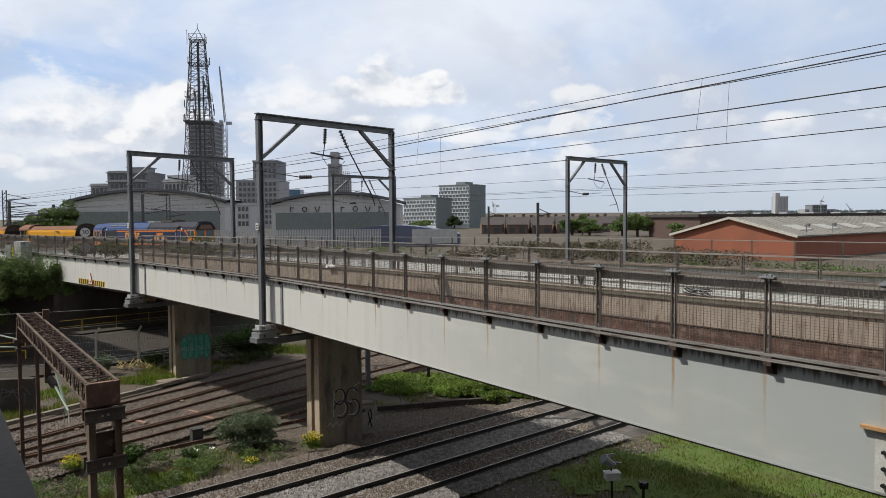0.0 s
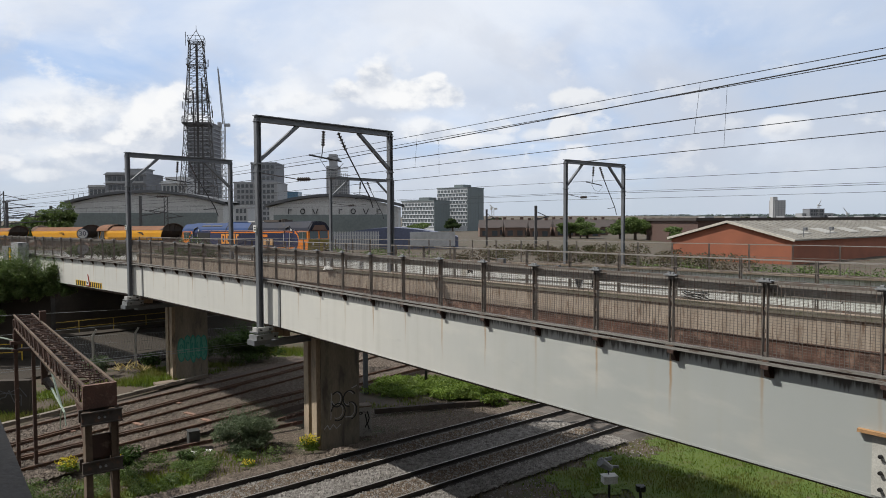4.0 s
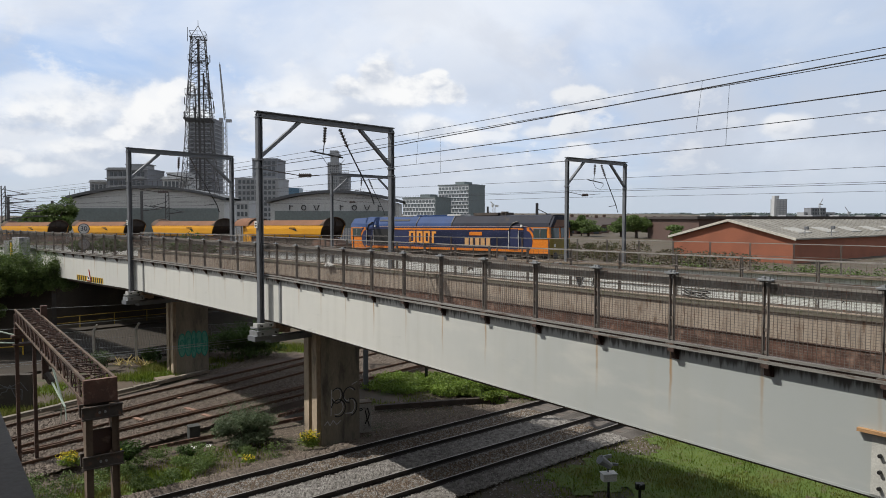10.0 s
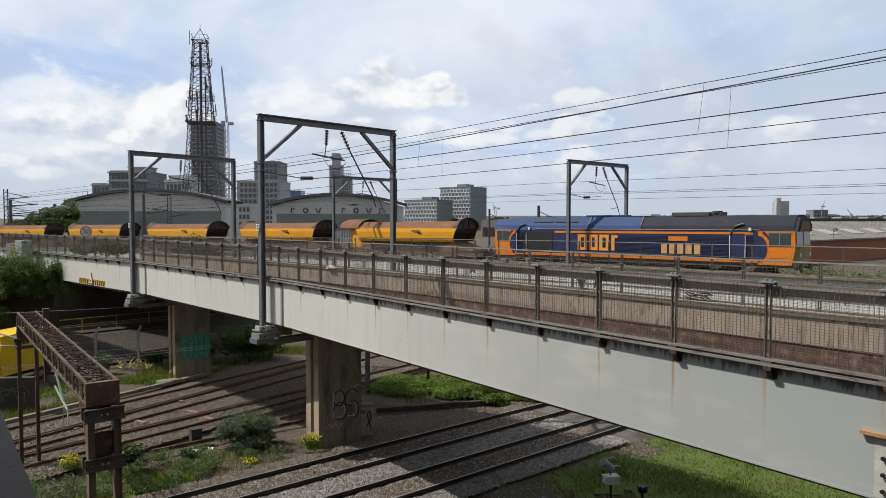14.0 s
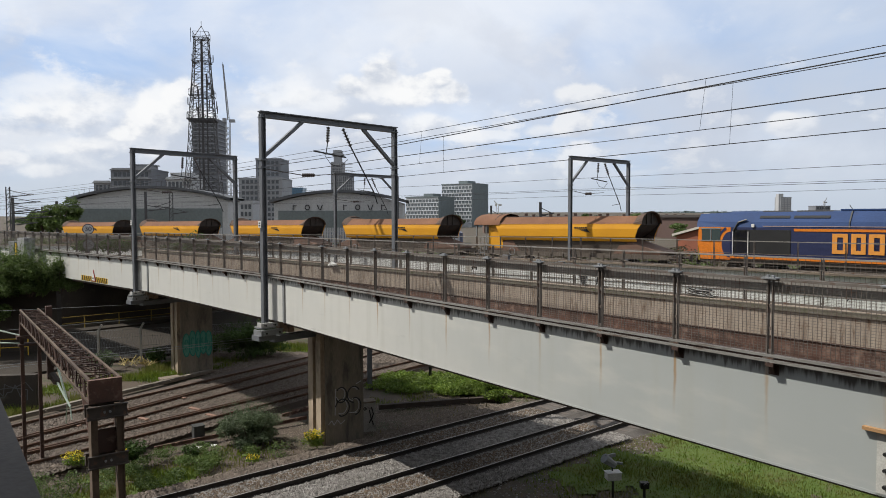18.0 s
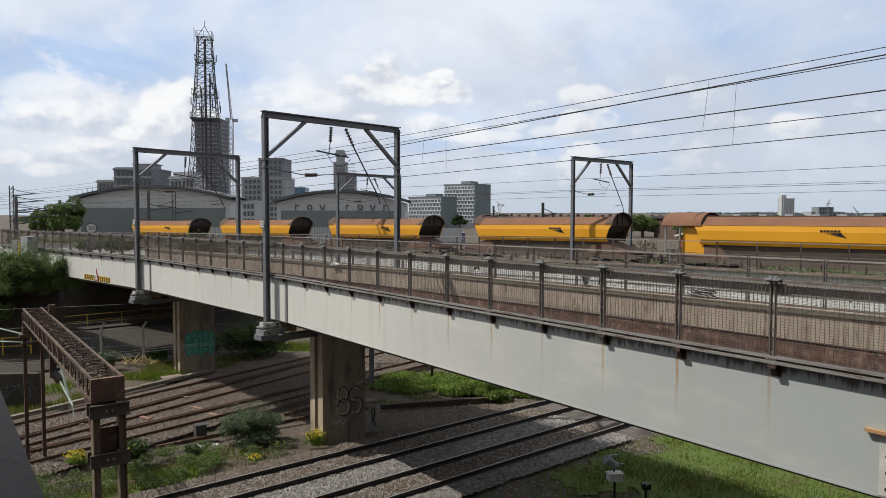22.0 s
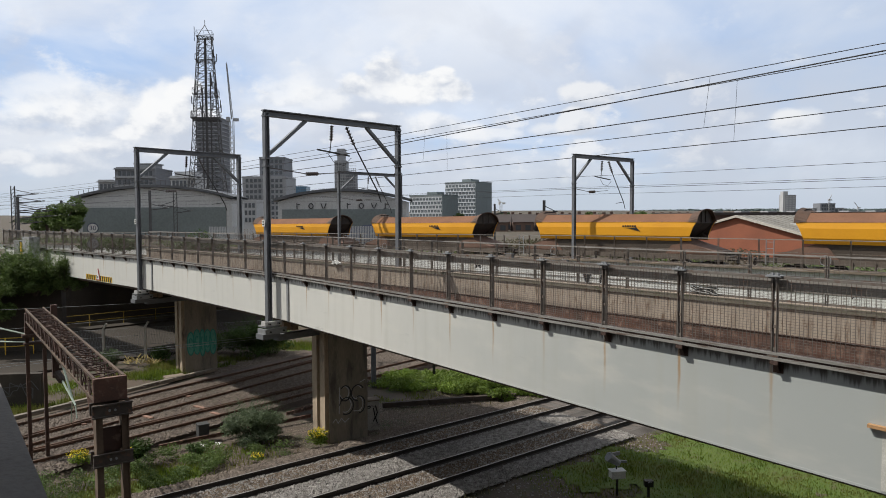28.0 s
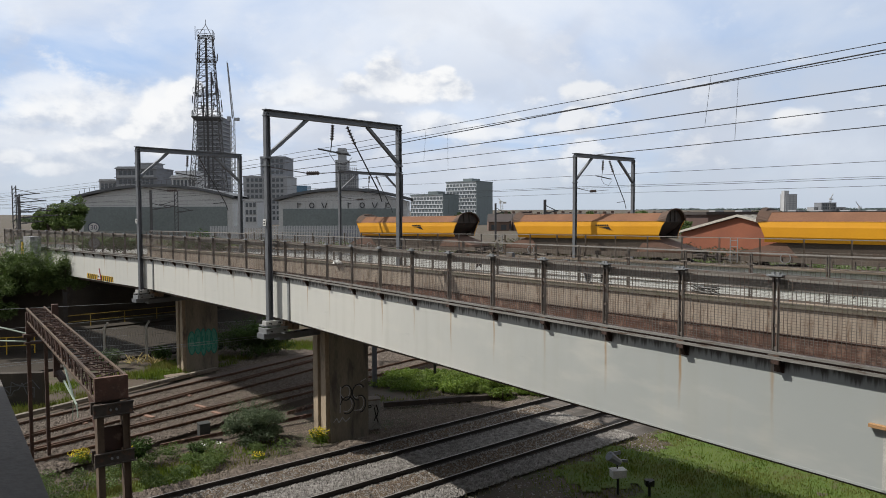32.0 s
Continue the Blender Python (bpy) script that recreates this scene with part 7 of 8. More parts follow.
# fittings on the far parapet fence
fr, n = line_frame(K1, K0)
for f, w, h, z, label in ((0.188, 0.34, 0.40, 7.68, "grey junction box on the far parapet fence"), (0.263, 0.26, 0.18, 7.66, "small grey junction box on the far parapet fence"), (0.62, 0.24, 0.20, 7.66, "small grey junction box on the far parapet fence")):
    jb = thing("junction_box", label, "junction box", "junction boxes", fr @ pose(n * f, 0.235, z))
    part("body", Shape().box((0, 0, 0), (w, 0.12, h)), GREY_STEEL, jb)
    part("lid", Shape().box((0, -0.066, 0), (w * 0.9, 0.014, h * 0.88)), FENCE, jb)
    part("conduit", Shape().tube((0, 0.0, -h / 2), (0, 0.0, 7.0 - z), 0.016, 6), GALV, jb, "pale conduit")
guard = thing("climbing_guard", "dark pointed wire guard with a pale rim on the far parapet", "guard", "", fr @ pose(n * 0.29, 0.235, 6.98))
for k in range(9):
    x = -0.24 + 0.06 * k
    part("wire", Shape().bar((x, 0, 0.55), (x * 0.25, 0, 0.04), 0.022, 0.02), BLACK, guard)
for e in (-1, 1):
    part("rim", Shape().bar((e * 0.29, -0.01, 0.58), (e * 0.06, -0.01, 0.02), 0.025, 0.03), GALV, guard, "pale steel rim")
rj = random.Random(31)
tangle = Shape()
for k in range(9):
    pts = [(rj.uniform(-0.45, 0.45), rj.uniform(-0.03, 0.03), rj.uniform(0.0, 0.22)) for _ in range(4)]
    tangle.sweep(pts, 0.022, 5)
solid("cable_tangle", tangle, BLACK, "tangle of black cable lying along the far parapet", "cable", at=fr @ pose(n * 0.408, 0.22, 6.98))


# ---- far buildings ----
def bx(u, d):
    """Sideways place of a bearing u (in 1/1200 of the distance) at distance d."""
    return (u - 782) / 1200 * d


def bz(v, d):
    return 9.3 + (387 - v) / 1200 * d


SHED = mat("shed_cladding", (0.50, 0.505, 0.50), (0.43, 0.435, 0.435), 0.6, 0, 0.1, 3, 0.05)
SHED_BAND = mat("shed_band", (0.17, 0.20, 0.20), (0.14, 0.165, 0.165), 0.5, 0, 0.1, 3, 0.03)
SHED_ROOF = mat("shed_roof", (0.10, 0.105, 0.115), (0.08, 0.085, 0.09), 0.6, 0, 0.1, 3, 0.05)
# the next two facade tones are lightened: distance haze is put into them
DARK_TOWER = mat("dark_tower", (0.19, 0.20, 0.222), (0.155, 0.163, 0.182), 0.7, 0, 0.05, 2, 0.05)
GREY_FLAT = mat("grey_facade", (0.33, 0.34, 0.36), (0.27, 0.28, 0.295), 0.8, 0, 0.05, 2, 0.05)
PALE_FLAT = mat("pale_facade", (0.46, 0.47, 0.485), (0.38, 0.39, 0.40), 0.8, 0, 0.05, 2, 0.05)
GREEN_SIDE = mat("green_grey_cladding", (0.16, 0.195, 0.205), (0.13, 0.16, 0.17), 0.6, 0, 0.05, 2, 0.05)
WHITE_GRID = mat("white_grid", (0.60, 0.625, 0.65), (0.52, 0.54, 0.565), 0.7, 0, 0.05, 2, 0.05)
BLUE_GLASS = mat("blue_glass", (0.10, 0.20, 0.30), (0.08, 0.16, 0.25), 0.3, 0, 0.05, 2, 0)
WINDOW = glass("far_window", (0.06, 0.07, 0.08))
GREY_PANE = glass("grey_pane", (0.13, 0.15, 0.165))
TOWER_STEEL = mat("tower_steel", (0.10, 0.098, 0.10), (0.07, 0.068, 0.07), 0.7, 0.2, 0.5, 5, 0.05)
ORANGE_BRICK = mat("orange_brick", (0.29, 0.10, 0.055), (0.22, 0.078, 0.045), 0.85, 0, 0.4, 14, 0.2, (0.2, 0.08, 0.05), 0.64)
ASBESTOS = mat("cement_roof", (0.24, 0.23, 0.205), (0.17, 0.162, 0.145), 0.9, 0, 0.25, 6, 0.3, (0.14, 0.13, 0.115), 0.6)


def shed(u0, u1, v_eave, v_peak, d, deep, band, letters):
    a, b = bx(u0, d), bx(u1, d)
    w = b - a
    ze, zp = bz(v_eave, d), bz(v_peak, d)
    g = thing("warehouse", "grey clad warehouse with a shallow arched roof", "warehouse", "arched warehouses", pose(a, d, 4.9))
    ze, zp = ze - 4.9, zp - 4.9
    arc = [(w * i / 20, ze + (zp - ze) * (1 - (2 * i / 20 - 1) ** 2)) for i in range(21)]
    front = [(0, 0)] + arc + [(w, 0)]
    n = len(front)
    s = Shape().add([(x, 0, z) for x, z in front] + [(x, deep, z) for x, z in front], [tuple(range(n)), tuple(range(2 * n - 1, n - 1, -1))] + [(i, n + i, n + (i + 1) % n, (i + 1) % n) for i in range(n)])
    wall = part("wall", s, SHED, g, "grey profiled cladding")
    over = [(x + (x / w - 0.5) * 1.4, z + 0.05) for x, z in arc]
    m = len(over)
    pts = [(x, y, z + dz) for dz in (0, 0.5) for y in (-1.0, deep + 1) for x, z in over]
    fs = []
    for i in range(m - 1):
        fs += [(i, i + 1, m + i + 1, m + i), (2 * m + i, 3 * m + i, 3 * m + i + 1, 2 * m + i + 1), (i, 2 * m + i, 2 * m + i + 1, i + 1), (m + i, m + i + 1, 3 * m + i + 1, 3 * m + i)]
    part("roof", Shape().add(pts, fs), SHED_ROOF, g, "dark overhanging arched roof edge")
    part("glazing_band", Shape().box((w / 2, -0.1, band), (w * 0.93, 0.2, band * 1.72)), SHED_BAND, g, "dark glazed band")
    for i in range(1, 24):
        part("cladding_joint", Shape().box((w * i / 24, -0.03, ze * 0.5), (0.08, 0.06, ze * 0.98)), SHED, wall)
    if letters:
        for i in range(8):
            if i == 3:
                continue
            x = bx(515 + i * 22.3, d) - a
            z = bz(368.5, d) - 4.9
            s = Shape()
            if i in (1, 5):
                for k in range(10):
                    a0, a1 = math.tau * k / 10, math.tau * (k + 1) / 10
                    s.bar((x + 0.42 * math.cos(a0), -0.16, z + 0.47 * math.sin(a0)), (x + 0.42 * math.cos(a1), -0.16, z + 0.47 * math.sin(a1)), 0.17, 0.1, (0, 1, 0))
            elif i in (2, 6):
                s.bar((x - 0.5, -0.16, z + 0.5), (x - 0.1, -0.16, z - 0.5), 0.17, 0.1, (0, 1, 0)).bar((x + 0.5, -0.16, z + 0.5), (x + 0.1, -0.16, z - 0.5), 0.17, 0.1, (0, 1, 0))
            else:
                s.box((x - 0.28, -0.16, z), (0.17, 0.1, 1.05)).box((x + 0.1, -0.16, z + 0.3), (0.5, 0.1, 0.17))
            part("sign_block", s, mat("sign_dark", (0.05, 0.05, 0.055), None, 0.6), g, "dark block of the roof sign")
    return g, w, ze


shed(478, 706, 361, 343, 130, 8, 3.1, True)
sg, w, ze = shed(121, 396, 356, 335, 135, 8, 3.4, False)
rail = Shape()
for i in range(30):
    x = w * (0.02 + 0.96 * i / 29)
    z = ze + (bz(335, 135) - bz(356, 135)) * (1 - (2 * x / w - 1) ** 2) + 0.5
    rail.bar((x, -0.5, z), (x, -0.5, z + 1.0), 0.06, 0.06)
part("roof_railing", rail, TOWER_STEEL, sg)


def facade(name, u0, u1, v_top, d, deep, cols, rows, wall, label, v_base=392, win=0.62, group="far buildings", depth_side=None, winmat=None, margin=0.06, bands=None):
    a, b = bx(u0, d), bx(u1, d)
    z1, z0 = bz(v_top, d), min(bz(v_base, d), 7)
    g = thing(name, label, "building", group, pose(a, d, 0))
    w, h = b - a, z1 - z0
    part("wall", Shape().box((w / 2, deep / 2, z1 / 2 + 2), (w, deep, z1 - 4)), wall, g)
    part("parapet", Shape().box((w / 2, deep / 2, z1 + 0.3), (w + 0.4, deep + 0.4, 0.7)), wall, g)
    cw, rh = w * (1 - 2 * margin) / cols, h / rows
    if bands:
        edge = Shape().box((w / 2, -0.4, 0), (w + 0.8, 1.4, 0.35)).box((w / 2, -1.05, 0.6), (w * 0.9, 0.08, 0.9)).mesh("balcony")
        for k in range(rows + 1):
            part("balcony", edge, bands, g, m=pose(0, 0, z0 + rh * k))
    pane = Shape().box((0, 0, 0), (cw * win, 0.3, rh * 0.62)).mesh("window")
    for i in range(cols):
        for k in range(rows):
            part("window", pane, winmat or WINDOW, g, m=pose(w * margin + cw * (i + 0.5), -0.06, z0 + rh * (k + 0.45)))
    return g, w, z1


# tower under construction, with its floor slabs and mast crane
g, w, z1 = facade("high_rise", 336, 377, 213, 400, 19, 5, 22, DARK_TOWER, "tall dark tower block under construction", winmat=SHED_ROOF, win=0.6)
slabm = Shape().box((w / 2, 9.5, 0), (w + 1.2, 20.4, 0.5)).mesh("floor_edge")
for k in range(22):
    part("floor_edge", slabm, GREY_FLAT, g, m=pose(0, 0, 14 + k * (z1 - 14) / 22))
part("hoist_mast", Shape().box((w + 1.2, -1, z1 / 2 + 4), (1.2, 1.2, z1 - 12)), DARK_TOWER, g)
facade("apartment_building", 416, 493, 318, 340, 22, 9, 8, GREY_FLAT, "grey apartment block with a regular window grid", winmat=WINDOW)
facade("apartment_building", 447, 491, 284, 352, 18, 5, 11, DARK_TOWER, "dark apartment tower behind the block")
facade("apartment_building", 190, 262, 302, 360, 22, 8, 6, DARK_TOWER, "stepped grey apartment block with balconies", bands=GREY_FLAT)
solid("roof_storey", Shape().box((0, 0, 0), (11, 9, 3.4)).box((0, 0, 2.0), (12.4, 10.4, 0.5)), GREY_FLAT, "set-back top storey of the grey apartment block", "building", at=pose(bx(236, 362), 372, bz(298, 362)))
facade("apartment_building", 160, 192, 324, 362, 22, 4, 4, GREY_FLAT, "pale lower wing of the apartment block", bands=PALE_FLAT)
facade("apartment_building", 288, 334, 318, 330, 18, 6, 4, PALE_FLAT, "pale terraced apartment block", bands=WHITE_GRID)
facade("apartment_building", 296, 330, 309, 338, 12, 4, 3, PALE_FLAT, "pale penthouse storeys of the terraced block")
facade("office_building", 417, 440, 360, 240, 12, 3, 3, PALE_FLAT, "small pale rendered building")
facade("office_building", 510, 529, 335, 500, 14, 4, 3, BLUE_GLASS, "small blue glass block in the distance", winmat=BLUE_GLASS)
g, w, z1 = facade("high_rise", 580, 600, 290, 520, 14, 3, 12, GREY_FLAT, "grey tower wrapped in scaffolding", winmat=DARK_TOWER)
part("neck", Shape().box((w * 0.5, 6, z1 + 3.2), (w * 0.62, 8, 6)), GREY_FLAT, g)
part("top_storey", Shape().box((w * 0.5, 6, z1 + 6.6), (w * 0.95, 10, 1.6)).box((w * 0.5, 6, z1 + 8.6), (w * 0.7, 8, 2.4)), GREY_FLAT, g)
part("side_block", Shape().box((w * 1.4, 8, z1 * 0.43), (w * 0.8, 12, z1 * 0.84)), DARK_TOWER, g)
sc = Shape()
for i in range(6):
    sc.box((w * 1.0 + i * w * 0.17, -0.8, z1 * 0.45), (0.25, 0.25, z1 * 0.9))
    sc.box((w * 0.17 * i, -0.9, z1 * 0.5), (0.22, 0.22, z1))
for k in range(20):
    sc.box((w * 0.95, -0.8, 8 + k * z1 * 0.043), (w * 1.9, 0.3, 0.3))
part("scaffolding", sc, PALE_FLAT, g)


def office(u_left, u_mid, u_right, v_top, d, turn, cols, rows, label):
    """A block seen on its corner: a gridded white face running off to one side and a clad flank to the other."""
    g = thing("office_building", label, "building", "far buildings", pose(bx(u_mid, d), d, 0, 0, 0, turn))
    ca, sa = math.cos(radians(turn)), math.sin(radians(turn))
    x0, top = bx(u_mid, d), bz(v_top, d)
    kl, kr = (u_left - 782) / 1200, (u_right - 782) / 1200
    long_ = (x0 - kl * d) / (sa + kl * ca)
    wide = (kr * d - x0) / (ca - kr * sa)
    part("wall", Shape().box((wide / 2, long_ / 2, top / 2 + 2), (wide, long_, top - 4)), WHITE_GRID, g)
    flank = part("flank", Shape().box((wide / 2, -0.1, top / 2 + 2.2), (wide, 0.3, top - 3.6)), GREEN_SIDE, g, "green-grey clad flank")
    part("parapet", Shape().box((wide / 2, long_ / 2, top + 0.2), (wide + 0.5, long_ + 0.5, 0.5)), GREEN_SIDE, g)
    part("plant_room", Shape().box((wide * 0.55, long_ * 0.45, top + 1.0), (wide * 0.5, long_ * 0.3, 1.6)), GREEN_SIDE, g)
    for i in range(1, 6):
        part("cladding_joint", Shape().box((wide * i / 6, -0.27, top / 2 + 2.2), (0.12, 0.06, top - 3.8)), SHED_BAND, flank)
    base = 7.0
    rh, cw = (top - base - 0.6) / rows, long_ / cols
    pane = Shape().box((0, 0, 0), (0.2, cw * 0.4, rh * 0.66)).mesh("window")
    slim = Shape().box((0, 0, 0), (0.2, cw * 0.2, rh * 0.66)).mesh("window")
    rim = Shape().box((-0.12, long_ / 2, 0), (0.25, long_, rh * 0.1)).mesh("floor_band")
    for k in range(rows):
        part("floor_band", rim, WHITE_GRID, g, m=pose(0, 0, base + rh * k))
        for i in range(cols):
            off = 0.24 if (i + k) % 2 else -0.2
            part("window", pane, GREY_PANE, g, m=pose(-0.02, cw * (i + 0.5), base + rh * (k + 0.55)))
            part("window", slim, GREY_PANE, g, m=pose(-0.015, cw * (i + 0.5 + off * 1.5), base + rh * (k + 0.55)))
    return g


office(775, 828, 856, 328, 300, 55, 18, 10, "pale gridded office block with a green-grey flank")
office(712, 769, 796, 351, 290, 55, 20, 6, "low pale gridded wing of the office block")
facade("high_rise", 1372, 1391, 353, 900, 16, 3, 10, GREY_FLAT, "distant hazy grey tower", winmat=PALE_FLAT)
solid("lift_core", Shape().box((bx(1370, 905), 905, 22), (6, 8, 36)), PALE_FLAT, "pale lift core of the distant tower", "building")
facade("office_building", 1434, 1460, 368, 1000, 20, 5, 4, DARK_TOWER, "distant dark brick block")
facade("office_building", 1421, 1476, 376, 1010, 20, 7, 2, GREY_FLAT, "distant low grey block")
facade("office_building", 1500, 1530, 382, 1100, 20, 5, 1, PALE_FLAT, "distant low pale block")
facade("office_building", 1534, 1566, 383, 1200, 20, 5, 1, GREY_FLAT, "distant low grey block")


def crane(u, v_top, v_cab, d, lean, material, label):
    g = thing("tower_crane", label, "crane", "cranes", pose(bx(u, d), d, 0))
    z1, z2 = bz(v_cab, d), bz(v_top, d)
    s = Shape()
    h = 5.0
    for x, y in ((-1, -1), (1, -1), (1, 1), (-1, 1)):
        s.bar((x, y, 3), (x, y, z1), 0.3, 0.3)
    k = int((z1 - 4) / 3)
    for i in range(k):
        s.bar((-1, -1, 4 + i * 3), (1, -1, 7 + i * 3), 0.2, 0.2).bar((-1, 1, 7 + i * 3), (1, 1, 4 + i * 3), 0.2, 0.2).bar((-1, -1, 4 + i * 3), (-1, 1, 7 + i * 3), 0.2, 0.2)
    part("mast", s, material, g)
    part("cab", Shape().box((-1.4, -1.5, z1 + 0.6), (1.8, 2.0, 2.4)).box((2.4, 0, z1 + 0.5), (3.0, 1.6, 1.6)), material, g)
    j = Shape().bar((0, -0.5, z1 + 1), (lean, -0.3, z2), 0.35, 0.35).bar((0, 0.5, z1 + 1), (lean, 0.3, z2), 0.35, 0.35).bar((0.9, 0, z1 + 1), (lean + 0.3, 0, z2), 0.3, 0.3)
    for i in range(16):
        a, b = i / 16, (i + 1) / 16
        j.bar((lean * a, -0.5, z1 + 1 + (z2 - z1) * a), (lean * b + 0.8 * (1 - b), 0, z1 + 1 + (z2 - z1) * b), 0.18, 0.18)
    part("jib", j, material, g)


crane(399, 118, 218, 385, -2.4, GREY_FLAT, "grey luffing tower crane beside the tower block")
crane(1449, 352, 362, 1000, 4.0, PALE_FLAT, "distant pale tower crane")
crane(1500, 366, 376, 1100, -6.0, PALE_FLAT, "distant pale tower crane")
crane(873, 358, 366, 600, -3.0, WHITE, "distant white crane above the houses")


def radio_mast():
    d = 165
    g = thing("radio_mast", "dark steel lattice radio mast with platforms and aerials", "mast", "", pose(bx(355, d), d, 4.2, 0, 0, 12))
    levels = [(0, 5.2), (5, 4.7), (9.5, 4.25), (14, 3.8), (18, 3.45), (21.5, 3.15), (25, 2.9), (28.7, 2.75), (31.5, 2.6), (34.4, 2.4), (37.2, 2.2), (40, 2.0), (42.6, 1.85), (45.4, 1.7), (48.2, 1.55)]
    for sx, sy in ((-1, -1), (1, -1), (1, 1), (-1, 1)):
        s = Shape()
        s.sweep([(sx * r, sy * r, z) for z, r in levels], 0.1, 5)
        part("leg", s, TOWER_STEEL, g)
    for (z0, r0), (z1, r1) in zip(levels, levels[1:]):
        for a in range(4):
            ca, sa = math.cos(a * math.pi / 2), math.sin(a * math.pi / 2)

            def at(x, r, z):
                return (x * ca + r * sa, x * sa - r * ca, z)

            s = Shape().bar(at(-r0, r0, z0), at(r1, r1, z1), 0.085, 0.085).bar(at(r0, r0, z0), at(-r1, r1, z1), 0.085, 0.085).bar(at(-r1, r1, z1), at(r1, r1, z1), 0.1, 0.1)
            zm, rm = (z0 + z1) / 2, (r0 + r1) / 2
            brace = part("bracing", s, TOWER_STEEL, g)
            part("sub_bracing", Shape().bar(at(-rm, rm, zm), at(0, r1, z1), 0.07, 0.07).bar(at(rm, rm, zm), at(0, r1, z1), 0.07, 0.07).bar(at(-rm, rm, zm), at(rm, rm, zm), 0.07, 0.07), TOWER_STEEL, brace)
    part("central_duct", Shape().box((0, 0, 24), (0.5, 0.5, 48)).box((1.0, 0.4, 20), (0.3, 0.3, 40)).box((-0.8, -0.5, 18), (0.25, 0.25, 36)), TOWER_STEEL, g, "dark cable duct")
    for z, r in ((28.7, 3.2), (34.4, 2.8), (42.6, 2.1), (48.2, 1.8)):
        s = Shape()
        for q in (-1, -0.33, 0.33, 1):
            s.bar((-r, q * r, z), (r, q * r, z), 0.12, 0.3 if z < 30 else 0.12)
            s.bar((q * r, -r, z), (q * r, r, z), 0.12, 0.3 if z < 30 else 0.12)
        for a in range(4):
            ca, sa = math.cos(a * math.pi / 2), math.sin(a * math.pi / 2)
            for q in (-1, 0, 1):
                x, y = q * r * ca + r * sa, q * r * sa - r * ca
                s.bar((x, y, z), (x, y, z + 1.2), 0.07, 0.07)
            s.bar((-r * ca + r * sa, -r * sa - r * ca, z + 1.3), (r * ca + r * sa, r * sa - r * ca, z + 1.3), 0.07, 0.07)
        part("platform", s, TOWER_STEEL, g)
    rnd = random.Random(6)
    for i in range(26):
        z = rnd.choice((29.0, 30.5, 31.5, 32.4, 34.6, 36.5, 42.6))
        r = 3.4 if z < 34 else 2.6
        a = rnd.choice((0, 1.571, 3.1416, 4.712)) + rnd.uniform(-0.7, 0.7)
        x, y = r * math.cos(a), r * math.sin(a)
        part("aerial", Shape().box((x, y, z + 0.9), (0.2, 0.15, 1.7)).bar((x, y, z), (x * 0.8, y * 0.8, z), 0.1, 0.1), TOWER_STEEL, g)
    part("spire", Shape().bar((-1.5, -1.5, 48.2), (0, 0, 51.2), 0.12, 0.12).bar((1.5, 1.5, 48.2), (0, 0, 51.2), 0.12, 0.12).bar((1.5, -1.5, 48.2), (0, 0, 51.2), 0.12, 0.12).bar((0, 0, 51), (0, 0, 52.4), 0.1, 0.1).bar((-2.2, -1.6, 47), (-2.2, -1.6, 50.3), 0.12, 0.12), TOWER_STEEL, g)


radio_mast()

# brick building with a gable, its long roof running off behind the line
fr, n = line_frame((33.7, 65.0), (33.7 + 60 * 0.77, 65.0 + 60 * 0.64))
bb = thing("brick_building", "low orange brick building with a grey sheet roof", "building", "", fr)
gw, ev, rg = 12.9, 7.3, 8.98
part("wall", Shape().add([(0, 0, 4.5), (n, 0, 4.5), (n, gw, 4.5), (0, gw, 4.5), (0, 0, ev), (n, 0, ev), (n, gw, ev), (0, gw, ev), (0, gw / 2, rg), (n, gw / 2, rg)],
                         [(0, 1, 5, 4), (2, 3, 7, 6), (3, 0, 4, 8, 7), (1, 2, 6, 9, 5), (0, 3, 2, 1), (4, 5, 9, 8), (8, 9, 6, 7)]), ORANGE_BRICK, bb, "orange brick wall")
for y0, z0, y1, z1 in ((-0.35, ev - 0.02, gw / 2, rg + 0.12), (gw + 0.35, ev - 0.02, gw / 2, rg + 0.12)):
    part("roof_slope", Shape().add([(-0.25, y0, z0), (n, y0, z0), (n, y1, z1), (-0.25, y1, z1), (-0.25, y0, z0 + 0.14), (n, y0, z0 + 0.14), (n, y1, z1 + 0.14), (-0.25, y1, z1 + 0.14)],
                                   [(3, 2, 1, 0), (4, 5, 6, 7), (0, 1, 5, 4), (1, 2, 6, 5), (2, 3, 7, 6), (3, 0, 4, 7)]), ASBESTOS, bb, "weathered grey cement-sheet roof")
    part("verge", Shape().bar((-0.3, y0, z0 + 0.06), (-0.3, y1, z1 + 0.06), 0.1, 0.24), mat("pale_verge", (0.55, 0.52, 0.46), None, 0.8), bb, "pale verge board")
    for i in range(1, 40):
        part("roof_batten", Shape().bar((i * 1.5, y0, z0 + 0.16), (i * 1.5, y1, z1 + 0.16), 0.08, 0.05), ASBESTOS, bb)
for i in range(6):
    f = part("rooflight", Shape().add([(4 + i * 7, 1.2, ev + 0.62), (7.2 + i * 7, 1.2, ev + 0.62), (7.2 + i * 7, 3.0, ev + 1.11), (4 + i * 7, 3.0, ev + 1.11), (4 + i * 7, 1.2, ev + 0.5), (7.2 + i * 7, 1.2, ev + 0.5), (7.2 + i * 7, 3.0, ev + 1.0), (4 + i * 7, 3.0, ev + 1.0)], [(0, 1, 2, 3), (7, 6, 5, 4), (0, 4, 5, 1), (1, 5, 6, 2), (2, 6, 7, 3), (3, 7, 4, 0)]), mat("rooflight", (0.38, 0.37, 0.34), None, 0.6), bb)
